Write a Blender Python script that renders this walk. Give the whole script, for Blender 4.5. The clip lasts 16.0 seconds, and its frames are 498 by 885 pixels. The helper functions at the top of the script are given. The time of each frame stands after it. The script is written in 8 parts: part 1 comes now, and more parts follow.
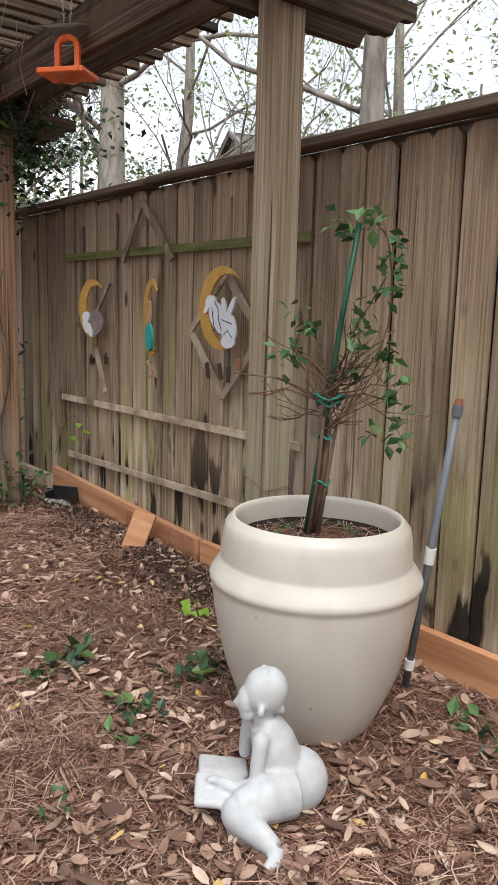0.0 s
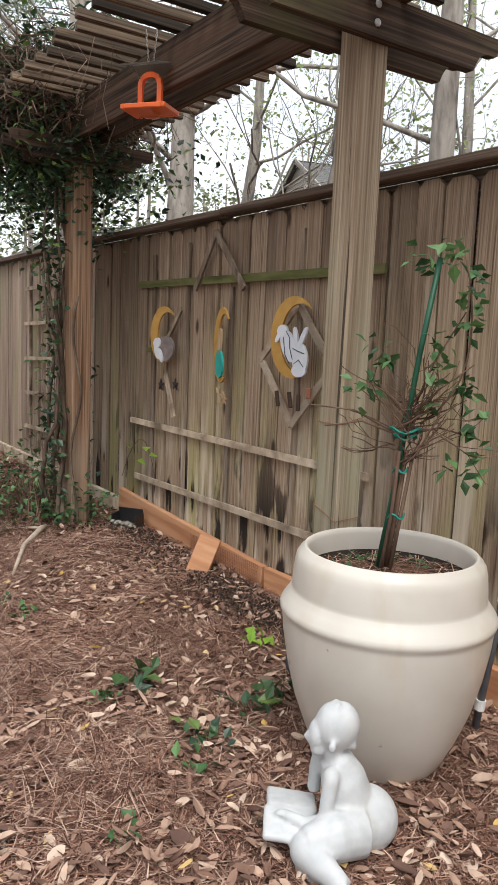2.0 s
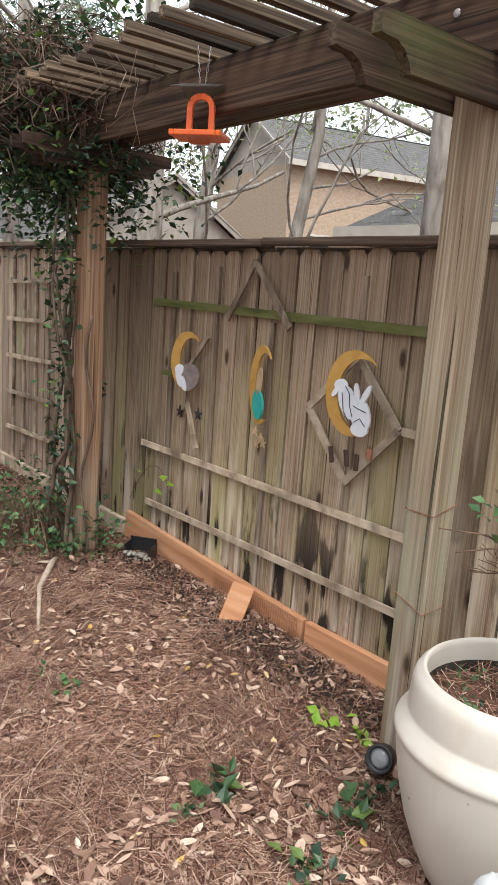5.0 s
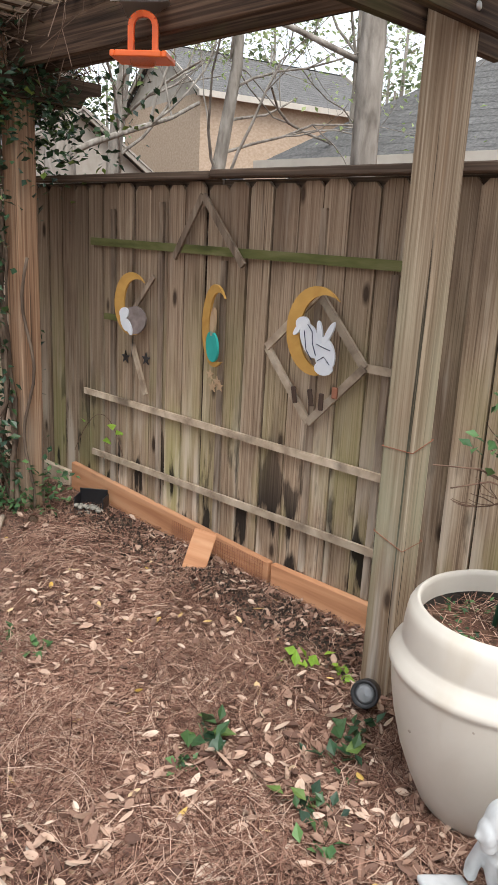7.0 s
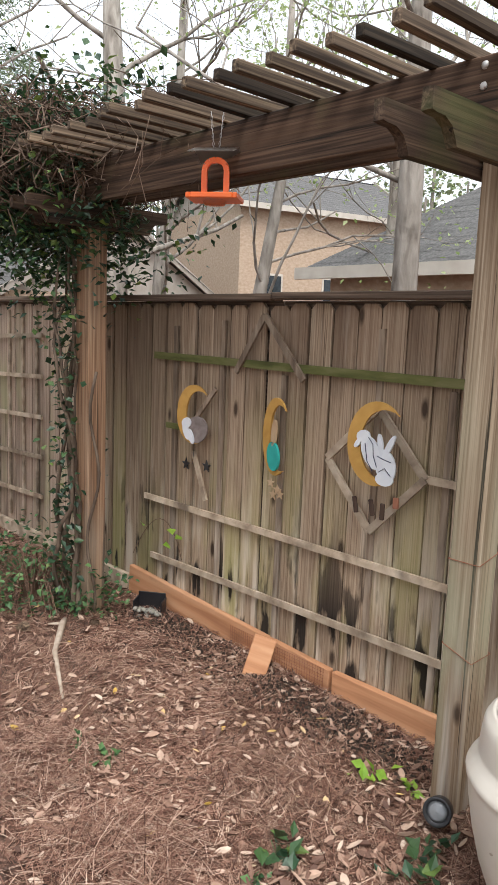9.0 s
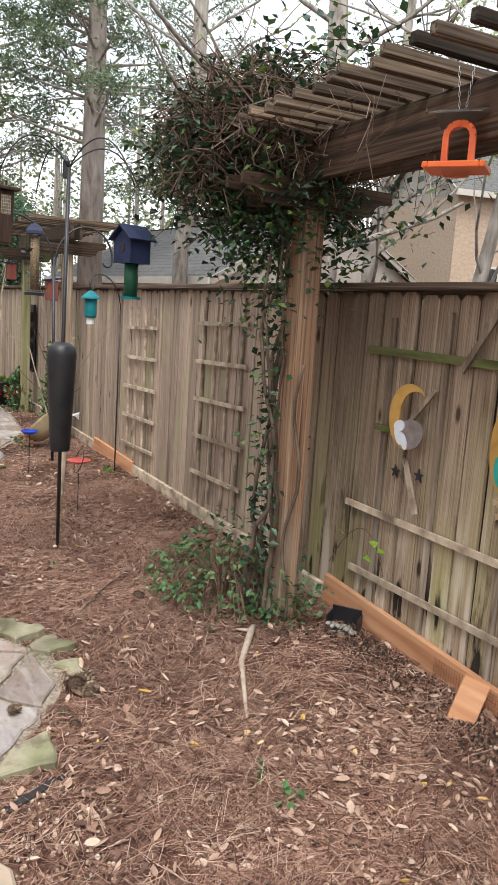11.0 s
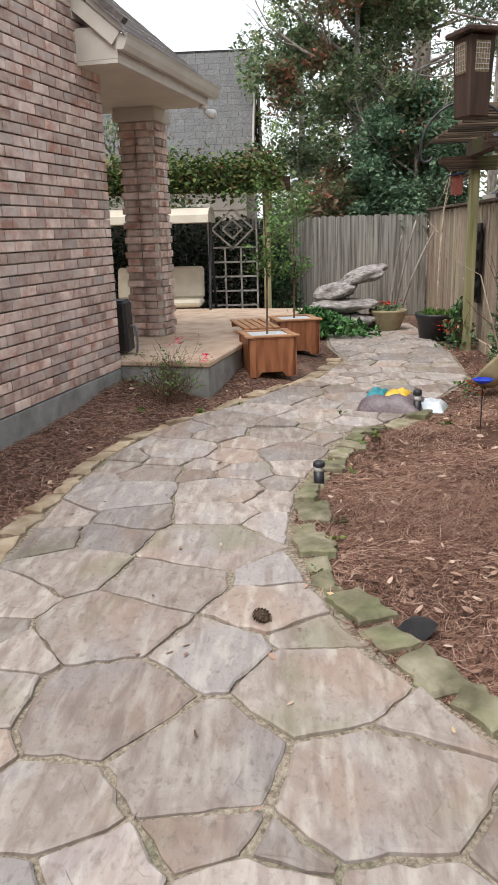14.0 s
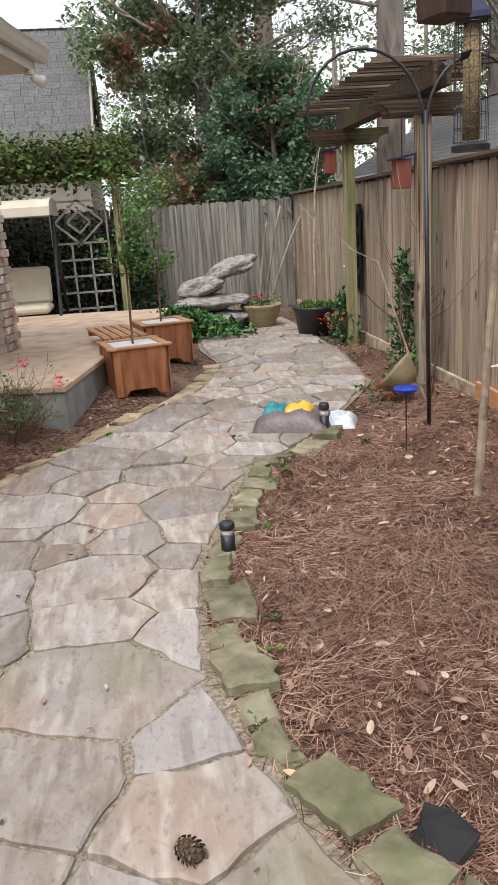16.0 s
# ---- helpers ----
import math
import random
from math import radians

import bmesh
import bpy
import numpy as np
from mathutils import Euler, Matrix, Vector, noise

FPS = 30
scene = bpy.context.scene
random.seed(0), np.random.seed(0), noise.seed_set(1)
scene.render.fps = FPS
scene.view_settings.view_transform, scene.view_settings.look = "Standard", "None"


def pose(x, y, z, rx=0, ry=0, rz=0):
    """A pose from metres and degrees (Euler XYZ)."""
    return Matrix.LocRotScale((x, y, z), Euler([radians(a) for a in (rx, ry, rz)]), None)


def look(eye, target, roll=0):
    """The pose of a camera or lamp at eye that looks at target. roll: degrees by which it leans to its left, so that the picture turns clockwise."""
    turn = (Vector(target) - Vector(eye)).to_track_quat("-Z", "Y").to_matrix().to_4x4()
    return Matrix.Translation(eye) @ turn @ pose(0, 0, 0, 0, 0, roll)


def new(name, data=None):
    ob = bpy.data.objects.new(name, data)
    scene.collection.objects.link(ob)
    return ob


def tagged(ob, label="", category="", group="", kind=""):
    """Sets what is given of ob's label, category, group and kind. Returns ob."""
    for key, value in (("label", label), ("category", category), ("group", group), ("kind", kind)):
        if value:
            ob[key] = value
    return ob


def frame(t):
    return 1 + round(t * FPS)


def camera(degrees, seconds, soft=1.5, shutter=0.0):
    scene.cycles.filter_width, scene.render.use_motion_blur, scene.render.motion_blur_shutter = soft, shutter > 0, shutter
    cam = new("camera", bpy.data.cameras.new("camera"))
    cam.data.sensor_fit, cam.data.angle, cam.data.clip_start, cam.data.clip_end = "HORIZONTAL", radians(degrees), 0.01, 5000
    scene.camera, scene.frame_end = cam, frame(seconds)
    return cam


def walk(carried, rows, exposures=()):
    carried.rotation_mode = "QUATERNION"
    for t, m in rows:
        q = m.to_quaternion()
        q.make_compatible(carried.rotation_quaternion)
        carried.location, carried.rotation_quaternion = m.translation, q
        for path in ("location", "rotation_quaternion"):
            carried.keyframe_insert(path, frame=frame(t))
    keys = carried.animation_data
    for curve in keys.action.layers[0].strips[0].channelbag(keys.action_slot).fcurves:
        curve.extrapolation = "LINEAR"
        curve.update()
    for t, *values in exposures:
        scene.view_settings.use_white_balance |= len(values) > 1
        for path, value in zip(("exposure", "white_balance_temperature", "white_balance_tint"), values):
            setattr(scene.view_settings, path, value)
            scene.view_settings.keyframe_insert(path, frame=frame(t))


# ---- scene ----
cam = camera(36.3, 16.0, soft=1.5)
EXPOSURE = 0.75
PATH = [
    (0, (0.526, 0.256, 1.255), (-1.02, 1.484, 0.93), 1.5),
    (0.5, (0.494, 0.274, 1.239), (-1.009, 1.534, 0.846), 0.9),
    (1, (0.49, 0.267, 1.247), (-1.005, 1.538, 0.859), 1.5),
    (1.5, (0.491, 0.256, 1.261), (-1.053, 1.489, 0.948), 2.0),
    (2, (0.504, 0.203, 1.275), (-1.137, 1.314, 1.007), 2.4),
    (2.5, (0.401, 0.155, 1.314), (-1.322, 1.137, 1.057), 3.0),
    (3, (0.141, 0.087, 1.246), (-1.6, 1.035, 0.982), 4.9),
    (3.5, (-0.135, 0.002, 1.291), (-1.842, 0.978, 0.921), 7.0),
    (4, (-0.08, -0.013, 1.587), (-1.751, 1.028, 1.235), 5.6),
    (4.5, (0.004, -0.074, 1.689), (-1.593, 1.078, 1.338), 4.7),
    (5, (-0.052, -0.079, 1.696), (-1.573, 1.161, 1.308), 4.1),
    (5.2, (-0.084, -0.051, 1.675), (-1.591, 1.207, 1.294), 3.9),
    (7.5, (-0.257, -0.222, 1.671), (-1.582, 1.176, 1.131), 2.6),
    (8, (-0.255, -0.28, 1.705), (-1.631, 1.122, 1.328), 2.6),
    (10.3, (-0.351, -0.345, 1.785), (-1.958, 0.813, 1.505), 3.2),
    (10.5, (-0.413, -0.284, 1.751), (-2.071, 0.794, 1.452), 3.0),
    (11, (-0.628, -0.16, 1.751), (-2.369, 0.766, 1.417), 3.8),
    (11.5, (-0.877, -0.126, 1.712), (-2.702, 0.596, 1.329), 4.5),
    (12, (-1.194, -0.162, 1.674), (-3.077, 0.328, 1.212), 3.6),
    (12.5, (-1.377, -0.209, 1.665), (-3.288, 0.022, 1.123), 2.9),
    (13, (-1.622, -0.11, 1.625), (-3.553, -0.069, 1.104), 1.6),
    (13.5, (-1.919, -0.016, 1.64), (-3.851, -0.111, 1.131), 0.8),
    (14, (-2.177, -0.068, 1.641), (-4.099, -0.196, 1.106), -1.6),
    (14.5, (-2.424, -0.117, 1.646), (-4.352, -0.154, 1.114), -2.2),
    (15, (-2.838, -0.066, 1.627), (-4.763, -0.01, 1.088), -0.9),
    (15.5, (-3.159, -0.082, 1.595), (-5.072, 0.053, 1.028), -1.3),
    (16, (-3.517, -0.191, 1.595), (-5.422, 0.028, 1.028), -3.8),
]
walk(cam, [(t, look(eye, target, roll)) for t, eye, target, roll in PATH],
     [(0.0, 0.74), (3.0, 0.94), (5.0, 1.12), (11.0, 1.1), (12.5, 0.95), (16.0, 0.88)])

# ---- overcast daylight ----
SUN_ELEV, SUN_TURN = radians(60), radians(120)
world = bpy.data.worlds.new("overcast")
scene.world = world
world.use_nodes = True
wn, wl = world.node_tree.nodes, world.node_tree.links
wn.clear()
sky = wn.new("ShaderNodeTexSky")
sky.sky_type, sky.sun_disc = "NISHITA", False
sky.sun_elevation, sky.sun_rotation = SUN_ELEV, SUN_TURN
sky.air_density, sky.dust_density = 1.0, 4.0
cloud_pos = wn.new("ShaderNodeTexCoord")
cloud = wn.new("ShaderNodeTexNoise")
cloud.inputs["Scale"].default_value, cloud.inputs["Detail"].default_value = 2.2, 5
cloud_ramp = wn.new("ShaderNodeValToRGB")
cloud_ramp.color_ramp.elements[0].position, cloud_ramp.color_ramp.elements[0].color = 0.3, (5.6, 6.2, 6.9, 1)
cloud_ramp.color_ramp.elements[1].position, cloud_ramp.color_ramp.elements[1].color = 0.7, (8.6, 8.8, 9.1, 1)
cloud_mix = wn.new("ShaderNodeMix")
cloud_mix.data_type = "RGBA"
cloud_mix.inputs[0].default_value = 0.85
back = wn.new("ShaderNodeBackground")
back.inputs["Strength"].default_value = 0.098
world_out = wn.new("ShaderNodeOutputWorld")
wl.new(cloud_pos.outputs["Generated"], cloud.inputs["Vector"])
wl.new(cloud.outputs["Fac"], cloud_ramp.inputs["Fac"])
wl.new(sky.outputs["Color"], cloud_mix.inputs[6])
wl.new(cloud_ramp.outputs["Color"], cloud_mix.inputs[7])
wl.new(cloud_mix.outputs[2], back.inputs["Color"])
wl.new(back.outputs["Background"], world_out.inputs["Surface"])
sun = new("sun", bpy.data.lights.new("sun", "SUN"))
sun.data.energy, sun.data.angle, sun.data.color = 1.5, radians(30), (1.0, 0.97, 0.935)
sun.rotation_euler = (radians(90) - SUN_ELEV, 0, radians(180) - SUN_TURN)


# ---- materials ----
def material(name, stops, scale=(8, 8, 8), detail=6, rough=0.8, bump=0.2, bump_scale=3.0, distance=0.01,
             stains=(), metal=0.0, per_object=0.0, coord="Object", tone=0.0, distortion=0.3, spec=0.3, bands=(), knots=0.0):
    """Grain along one axis by the stretch of a noise; stains: (colour, scale, from, to, share);
    bands: the same, strongest at one height of the board and gone at another; knots: their share."""
    m = bpy.data.materials.new(name)
    m.use_nodes = True
    n, l = m.node_tree.nodes, m.node_tree.links
    b = n["Principled BSDF"]
    b.inputs["Roughness"].default_value, b.inputs["Metallic"].default_value = rough, metal
    b.inputs["Specular IOR Level"].default_value = spec
    tc, mp, info = n.new("ShaderNodeTexCoord"), n.new("ShaderNodeMapping"), n.new("ShaderNodeObjectInfo")
    shift = n.new("ShaderNodeVectorMath")
    shift.operation = "MULTIPLY_ADD"
    l.new(info.outputs["Random"], shift.inputs[0])
    shift.inputs[1].default_value = (37, 53, 71) if per_object or coord == "Object" else (0, 0, 0)
    l.new(tc.outputs[coord], shift.inputs[2])
    l.new(shift.outputs[0], mp.inputs["Vector"])
    mp.inputs["Scale"].default_value = scale
    g = n.new("ShaderNodeTexNoise")
    g.inputs["Scale"].default_value, g.inputs["Detail"].default_value = 1.0, detail
    g.inputs["Distortion"].default_value = distortion
    l.new(mp.outputs["Vector"], g.inputs["Vector"])
    ramp = n.new("ShaderNodeValToRGB")
    e = ramp.color_ramp.elements
    while len(e) < len(stops):
        e.new(0.5)
    for k, (p, c) in enumerate(stops):
        e[k].position, e[k].color = p, (*c, 1)
    l.new(g.outputs["Fac"], ramp.inputs["Fac"])
    colour = ramp.outputs["Color"]
    for k, (c, s, lo, hi, share) in enumerate(stains):
        sn, sr, mix = n.new("ShaderNodeTexNoise"), n.new("ShaderNodeMapRange"), n.new("ShaderNodeMix")
        sv = n.new("ShaderNodeMapping")
        sv.inputs["Scale"].default_value = s if isinstance(s, tuple) else (s, s, s)
        sv.inputs["Location"].default_value = (k * 5.3, k * 2.1, k * 7.7)
        l.new(shift.outputs[0], sv.inputs["Vector"])
        l.new(sv.outputs["Vector"], sn.inputs["Vector"])
        sn.inputs["Scale"].default_value, sn.inputs["Detail"].default_value = 1.0, 5
        sr.inputs["From Min"].default_value, sr.inputs["From Max"].default_value = lo, hi
        sr.inputs["To Max"].default_value = share
        l.new(sn.outputs["Fac"], sr.inputs["Value"])
        mix.data_type = "RGBA"
        l.new(sr.outputs["Result"], mix.inputs[0])
        l.new(colour, mix.inputs[6])
        mix.inputs[7].default_value = (*c, 1)
        colour = mix.outputs[2]
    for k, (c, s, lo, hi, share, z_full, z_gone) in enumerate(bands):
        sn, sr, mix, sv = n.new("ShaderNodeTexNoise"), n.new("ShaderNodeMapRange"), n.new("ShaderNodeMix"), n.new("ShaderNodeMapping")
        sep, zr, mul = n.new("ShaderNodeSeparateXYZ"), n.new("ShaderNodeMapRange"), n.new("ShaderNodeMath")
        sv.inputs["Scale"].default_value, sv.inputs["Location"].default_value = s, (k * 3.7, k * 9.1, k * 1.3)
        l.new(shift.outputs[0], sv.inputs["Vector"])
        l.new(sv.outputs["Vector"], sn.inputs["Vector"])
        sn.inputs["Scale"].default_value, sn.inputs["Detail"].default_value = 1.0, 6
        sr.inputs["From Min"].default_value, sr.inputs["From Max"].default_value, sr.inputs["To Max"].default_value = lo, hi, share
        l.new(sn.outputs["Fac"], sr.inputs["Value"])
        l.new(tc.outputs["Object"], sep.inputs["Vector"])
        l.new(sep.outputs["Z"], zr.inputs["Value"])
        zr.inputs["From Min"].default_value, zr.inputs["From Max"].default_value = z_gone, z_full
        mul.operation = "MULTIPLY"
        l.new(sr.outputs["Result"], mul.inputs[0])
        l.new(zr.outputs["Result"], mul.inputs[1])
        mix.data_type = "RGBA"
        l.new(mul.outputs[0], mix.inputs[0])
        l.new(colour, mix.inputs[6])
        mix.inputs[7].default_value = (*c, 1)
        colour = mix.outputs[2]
    if knots:
        kv, vo, kr, mix = n.new("ShaderNodeMapping"), n.new("ShaderNodeTexVoronoi"), n.new("ShaderNodeMapRange"), n.new("ShaderNodeMix")
        kv.inputs["Scale"].default_value = (5.5, 5.5, 2.2)
        l.new(shift.outputs[0], kv.inputs["Vector"])
        l.new(kv.outputs["Vector"], vo.inputs["Vector"])
        vo.inputs["Scale"].default_value = 1.0
        kr.inputs["From Min"].default_value, kr.inputs["From Max"].default_value = 0.13, 0.06
        kr.inputs["To Max"].default_value = knots
        l.new(vo.outputs["Distance"], kr.inputs["Value"])
        mix.data_type = "RGBA"
        l.new(kr.outputs["Result"], mix.inputs[0])
        l.new(colour, mix.inputs[6])
        mix.inputs[7].default_value = (0.035, 0.022, 0.015, 1)
        colour = mix.outputs[2]
    if per_object:
        hsv, mr = n.new("ShaderNodeHueSaturation"), n.new("ShaderNodeMapRange")
        mr.inputs["To Min"].default_value, mr.inputs["To Max"].default_value = 1 - per_object, 1 + per_object
        l.new(info.outputs["Random"], mr.inputs["Value"])
        l.new(mr.outputs["Result"], hsv.inputs["Value"])
        l.new(colour, hsv.inputs["Color"])
        colour = hsv.outputs["Color"]
    if tone:
        geo, hsv, mr = n.new("ShaderNodeNewGeometry"), n.new("ShaderNodeHueSaturation"), n.new("ShaderNodeMapRange")
        mr.inputs["To Min"].default_value, mr.inputs["To Max"].default_value = 1 - tone, 1 + tone
        l.new(geo.outputs["Random Per Island"], mr.inputs["Value"])
        l.new(mr.outputs["Result"], hsv.inputs["Value"])
        l.new(colour, hsv.inputs["Color"])
        colour = hsv.outputs["Color"]
    l.new(colour, b.inputs["Base Color"])
    if bump:
        bn, bu = n.new("ShaderNodeTexNoise"), n.new("ShaderNodeBump")
        bn.inputs["Scale"].default_value, bn.inputs["Detail"].default_value = bump_scale, 6
        l.new(mp.outputs["Vector"], bn.inputs["Vector"])
        l.new(bn.outputs["Fac"], bu.inputs["Height"])
        bu.inputs["Strength"].default_value, bu.inputs["Distance"].default_value = bump, distance
        l.new(bu.outputs["Normal"], b.inputs["Normal"])
    return m


def islands(name, stops, rough=0.7, spec=0.25, translucent=0.0):
    """Colour that differs from piece to piece of one mesh."""
    m = bpy.data.materials.new(name)
    m.use_nodes = True
    n, l = m.node_tree.nodes, m.node_tree.links
    b = n["Principled BSDF"]
    b.inputs["Roughness"].default_value, b.inputs["Specular IOR Level"].default_value = rough, spec
    geo, ramp = n.new("ShaderNodeNewGeometry"), n.new("ShaderNodeValToRGB")
    e = ramp.color_ramp.elements
    while len(e) < len(stops):
        e.new(0.5)
    for k, (p, c) in enumerate(stops):
        e[k].position, e[k].color = p, (*c, 1)
    l.new(geo.outputs["Random Per Island"], ramp.inputs["Fac"])
    tc, noi, hsv, mr = n.new("ShaderNodeTexCoord"), n.new("ShaderNodeTexNoise"), n.new("ShaderNodeHueSaturation"), n.new("ShaderNodeMapRange")
    noi.inputs["Scale"].default_value = 30
    l.new(tc.outputs["Object"], noi.inputs["Vector"])
    mr.inputs["To Min"].default_value, mr.inputs["To Max"].default_value = 0.65, 1.35
    l.new(noi.outputs["Fac"], mr.inputs["Value"])
    l.new(mr.outputs["Result"], hsv.inputs["Value"])
    l.new(ramp.outputs["Color"], hsv.inputs["Color"])
    l.new(hsv.outputs["Color"], b.inputs["Base Color"])
    if translucent:
        t, mix = n.new("ShaderNodeBsdfTranslucent"), n.new("ShaderNodeMixShader")
        l.new(hsv.outputs["Color"], t.inputs["Color"])
        mix.inputs["Fac"].default_value = translucent
        out = n["Material Output"]
        l.new(b.outputs["BSDF"], mix.inputs[1])
        l.new(t.outputs["BSDF"], mix.inputs[2])
        l.new(mix.outputs["Shader"], out.inputs["Surface"])
    return m


PICKET = material("weathered_cedar", [(0.27, (0.085, 0.056, 0.038)), (0.40, (0.24, 0.172, 0.118)), (0.56, (0.345, 0.258, 0.18)), (0.76, (0.48, 0.375, 0.272))],
                  scale=(120, 120, 1.5), rough=0.9, bump=0.8, bump_scale=1.2, distance=0.003, per_object=0.28, distortion=0.9, spec=0.15, knots=0.9,
                  stains=[((0.09, 0.058, 0.04), (4, 4, 1.1), 0.53, 0.66, 0.55), ((0.55, 0.47, 0.37), (16, 16, 1.4), 0.60, 0.70, 0.4)],
                  # bands: darker brown towards the top, greenish, paler and black-flecked towards the bottom
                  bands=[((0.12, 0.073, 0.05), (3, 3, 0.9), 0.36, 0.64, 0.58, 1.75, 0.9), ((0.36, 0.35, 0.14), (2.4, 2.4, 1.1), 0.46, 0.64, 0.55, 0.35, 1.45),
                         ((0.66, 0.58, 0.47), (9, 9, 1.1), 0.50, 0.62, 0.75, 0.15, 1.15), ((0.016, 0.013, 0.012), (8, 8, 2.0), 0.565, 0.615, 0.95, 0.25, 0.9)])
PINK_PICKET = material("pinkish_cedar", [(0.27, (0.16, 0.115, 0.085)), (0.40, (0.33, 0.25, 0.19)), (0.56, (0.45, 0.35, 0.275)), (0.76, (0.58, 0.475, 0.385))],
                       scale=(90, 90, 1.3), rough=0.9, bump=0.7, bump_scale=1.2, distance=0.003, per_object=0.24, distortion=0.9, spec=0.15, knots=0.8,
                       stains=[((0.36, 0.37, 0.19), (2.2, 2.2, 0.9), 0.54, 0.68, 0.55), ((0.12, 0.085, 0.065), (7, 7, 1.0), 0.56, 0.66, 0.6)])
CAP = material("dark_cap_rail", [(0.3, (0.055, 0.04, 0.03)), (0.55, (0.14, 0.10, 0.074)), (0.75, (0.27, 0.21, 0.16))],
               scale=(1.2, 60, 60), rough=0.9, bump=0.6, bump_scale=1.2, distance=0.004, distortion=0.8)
GREY_PICKET = material("grey_pickets", [(0.3, (0.11, 0.10, 0.09)), (0.5, (0.25, 0.235, 0.205)), (0.72, (0.39, 0.37, 0.325))],
                       scale=(24, 24, 0.9), rough=0.9, bump=0.4, distance=0.004, per_object=0.15,
                       stains=[((0.05, 0.05, 0.04), (6, 6, 0.6), 0.58, 0.7, 0.6)])
KICK = material("new_orange_lumber", [(0.3, (0.44, 0.20, 0.10)), (0.5, (0.58, 0.29, 0.15)), (0.7, (0.66, 0.37, 0.21))],
                scale=(1.5, 22, 22), rough=0.75, bump=0.3, distance=0.002, per_object=0.08, stains=[((0.3, 0.16, 0.09), (3, 6, 6), 0.58, 0.7, 0.5)])
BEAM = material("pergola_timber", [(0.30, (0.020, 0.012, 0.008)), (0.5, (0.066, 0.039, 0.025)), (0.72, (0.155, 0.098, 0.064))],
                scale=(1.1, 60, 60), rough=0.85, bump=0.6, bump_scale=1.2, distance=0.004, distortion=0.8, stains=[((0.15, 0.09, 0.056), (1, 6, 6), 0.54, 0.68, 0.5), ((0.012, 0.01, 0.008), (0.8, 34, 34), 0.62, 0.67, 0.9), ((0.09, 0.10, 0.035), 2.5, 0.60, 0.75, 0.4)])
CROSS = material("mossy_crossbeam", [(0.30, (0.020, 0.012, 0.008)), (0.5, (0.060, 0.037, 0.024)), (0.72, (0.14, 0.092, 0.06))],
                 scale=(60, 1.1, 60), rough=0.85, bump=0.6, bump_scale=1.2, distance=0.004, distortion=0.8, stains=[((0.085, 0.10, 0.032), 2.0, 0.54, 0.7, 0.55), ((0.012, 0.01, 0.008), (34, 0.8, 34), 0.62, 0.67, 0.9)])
POST = material("grey_cracked_post", [(0.27, (0.105, 0.07, 0.046)), (0.42, (0.25, 0.185, 0.125)), (0.56, (0.37, 0.29, 0.205)), (0.75, (0.52, 0.43, 0.33))],
                scale=(70, 70, 0.9), rough=0.9, bump=0.9, bump_scale=1.2, distance=0.004, distortion=0.9, spec=0.15, knots=0.85,
                stains=[((0.17, 0.108, 0.066), (6, 6, 0.6), 0.53, 0.63, 0.55), ((0.022, 0.016, 0.012), (34, 34, 0.35), 0.63, 0.655, 0.95)],
                bands=[((0.33, 0.36, 0.25), (4, 4, 0.8), 0.42, 0.62, 0.6, -0.7, 0.6), ((0.17, 0.105, 0.068), (5, 5, 0.7), 0.40, 0.64, 0.6, 1.2, -0.1), ((0.56, 0.53, 0.47), (14, 14, 0.8), 0.52, 0.64, 0.6, -1.2, 0.1)])
POST_BROWN = material("brown_post", [(0.30, (0.12, 0.064, 0.038)), (0.5, (0.30, 0.175, 0.105)), (0.72, (0.47, 0.32, 0.205))],
                      scale=(60, 60, 1.0), rough=0.9, bump=0.7, bump_scale=1.2, distance=0.005, distortion=0.8, stains=[((0.05, 0.034, 0.024), (30, 30, 0.4), 0.61, 0.66, 0.9), ((0.40, 0.33, 0.25), (4, 4, 0.8), 0.52, 0.68, 0.5)])
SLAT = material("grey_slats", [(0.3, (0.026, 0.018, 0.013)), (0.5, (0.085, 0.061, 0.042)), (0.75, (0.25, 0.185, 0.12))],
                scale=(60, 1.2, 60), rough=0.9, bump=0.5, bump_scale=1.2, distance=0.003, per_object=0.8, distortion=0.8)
LATTICE = material("lattice_strips", [(0.3, (0.24, 0.18, 0.13)), (0.5, (0.43, 0.345, 0.255)), (0.75, (0.62, 0.53, 0.42))],
                   scale=(9, 9, 9), rough=0.9, bump=0.4, distance=0.003, per_object=0.3, stains=[((0.08, 0.06, 0.045), 5, 0.55, 0.7, 0.6)])
OLD_LATH = material("old_lath", [(0.3, (0.10, 0.07, 0.05)), (0.5, (0.22, 0.165, 0.12)), (0.75, (0.40, 0.32, 0.24))],
                    scale=(30, 30, 3), rough=0.95, bump=0.5, distance=0.003, per_object=0.25, bands=[((0.62, 0.54, 0.44), (14, 14, 1.5), 0.42, 0.60, 0.8, 0.1, 1.0)])
MOSS_STRIP = material("mossy_strip", [(0.3, (0.06, 0.065, 0.02)), (0.5, (0.115, 0.12, 0.04)), (0.75, (0.19, 0.175, 0.085))],
                      scale=(4, 20, 20), rough=0.95, bump=0.5, distance=0.004)
STEEL = material("galvanised", [(0.3, (0.45, 0.45, 0.44)), (0.7, (0.62, 0.61, 0.6))], rough=0.45, metal=0.7, bump=0.1)
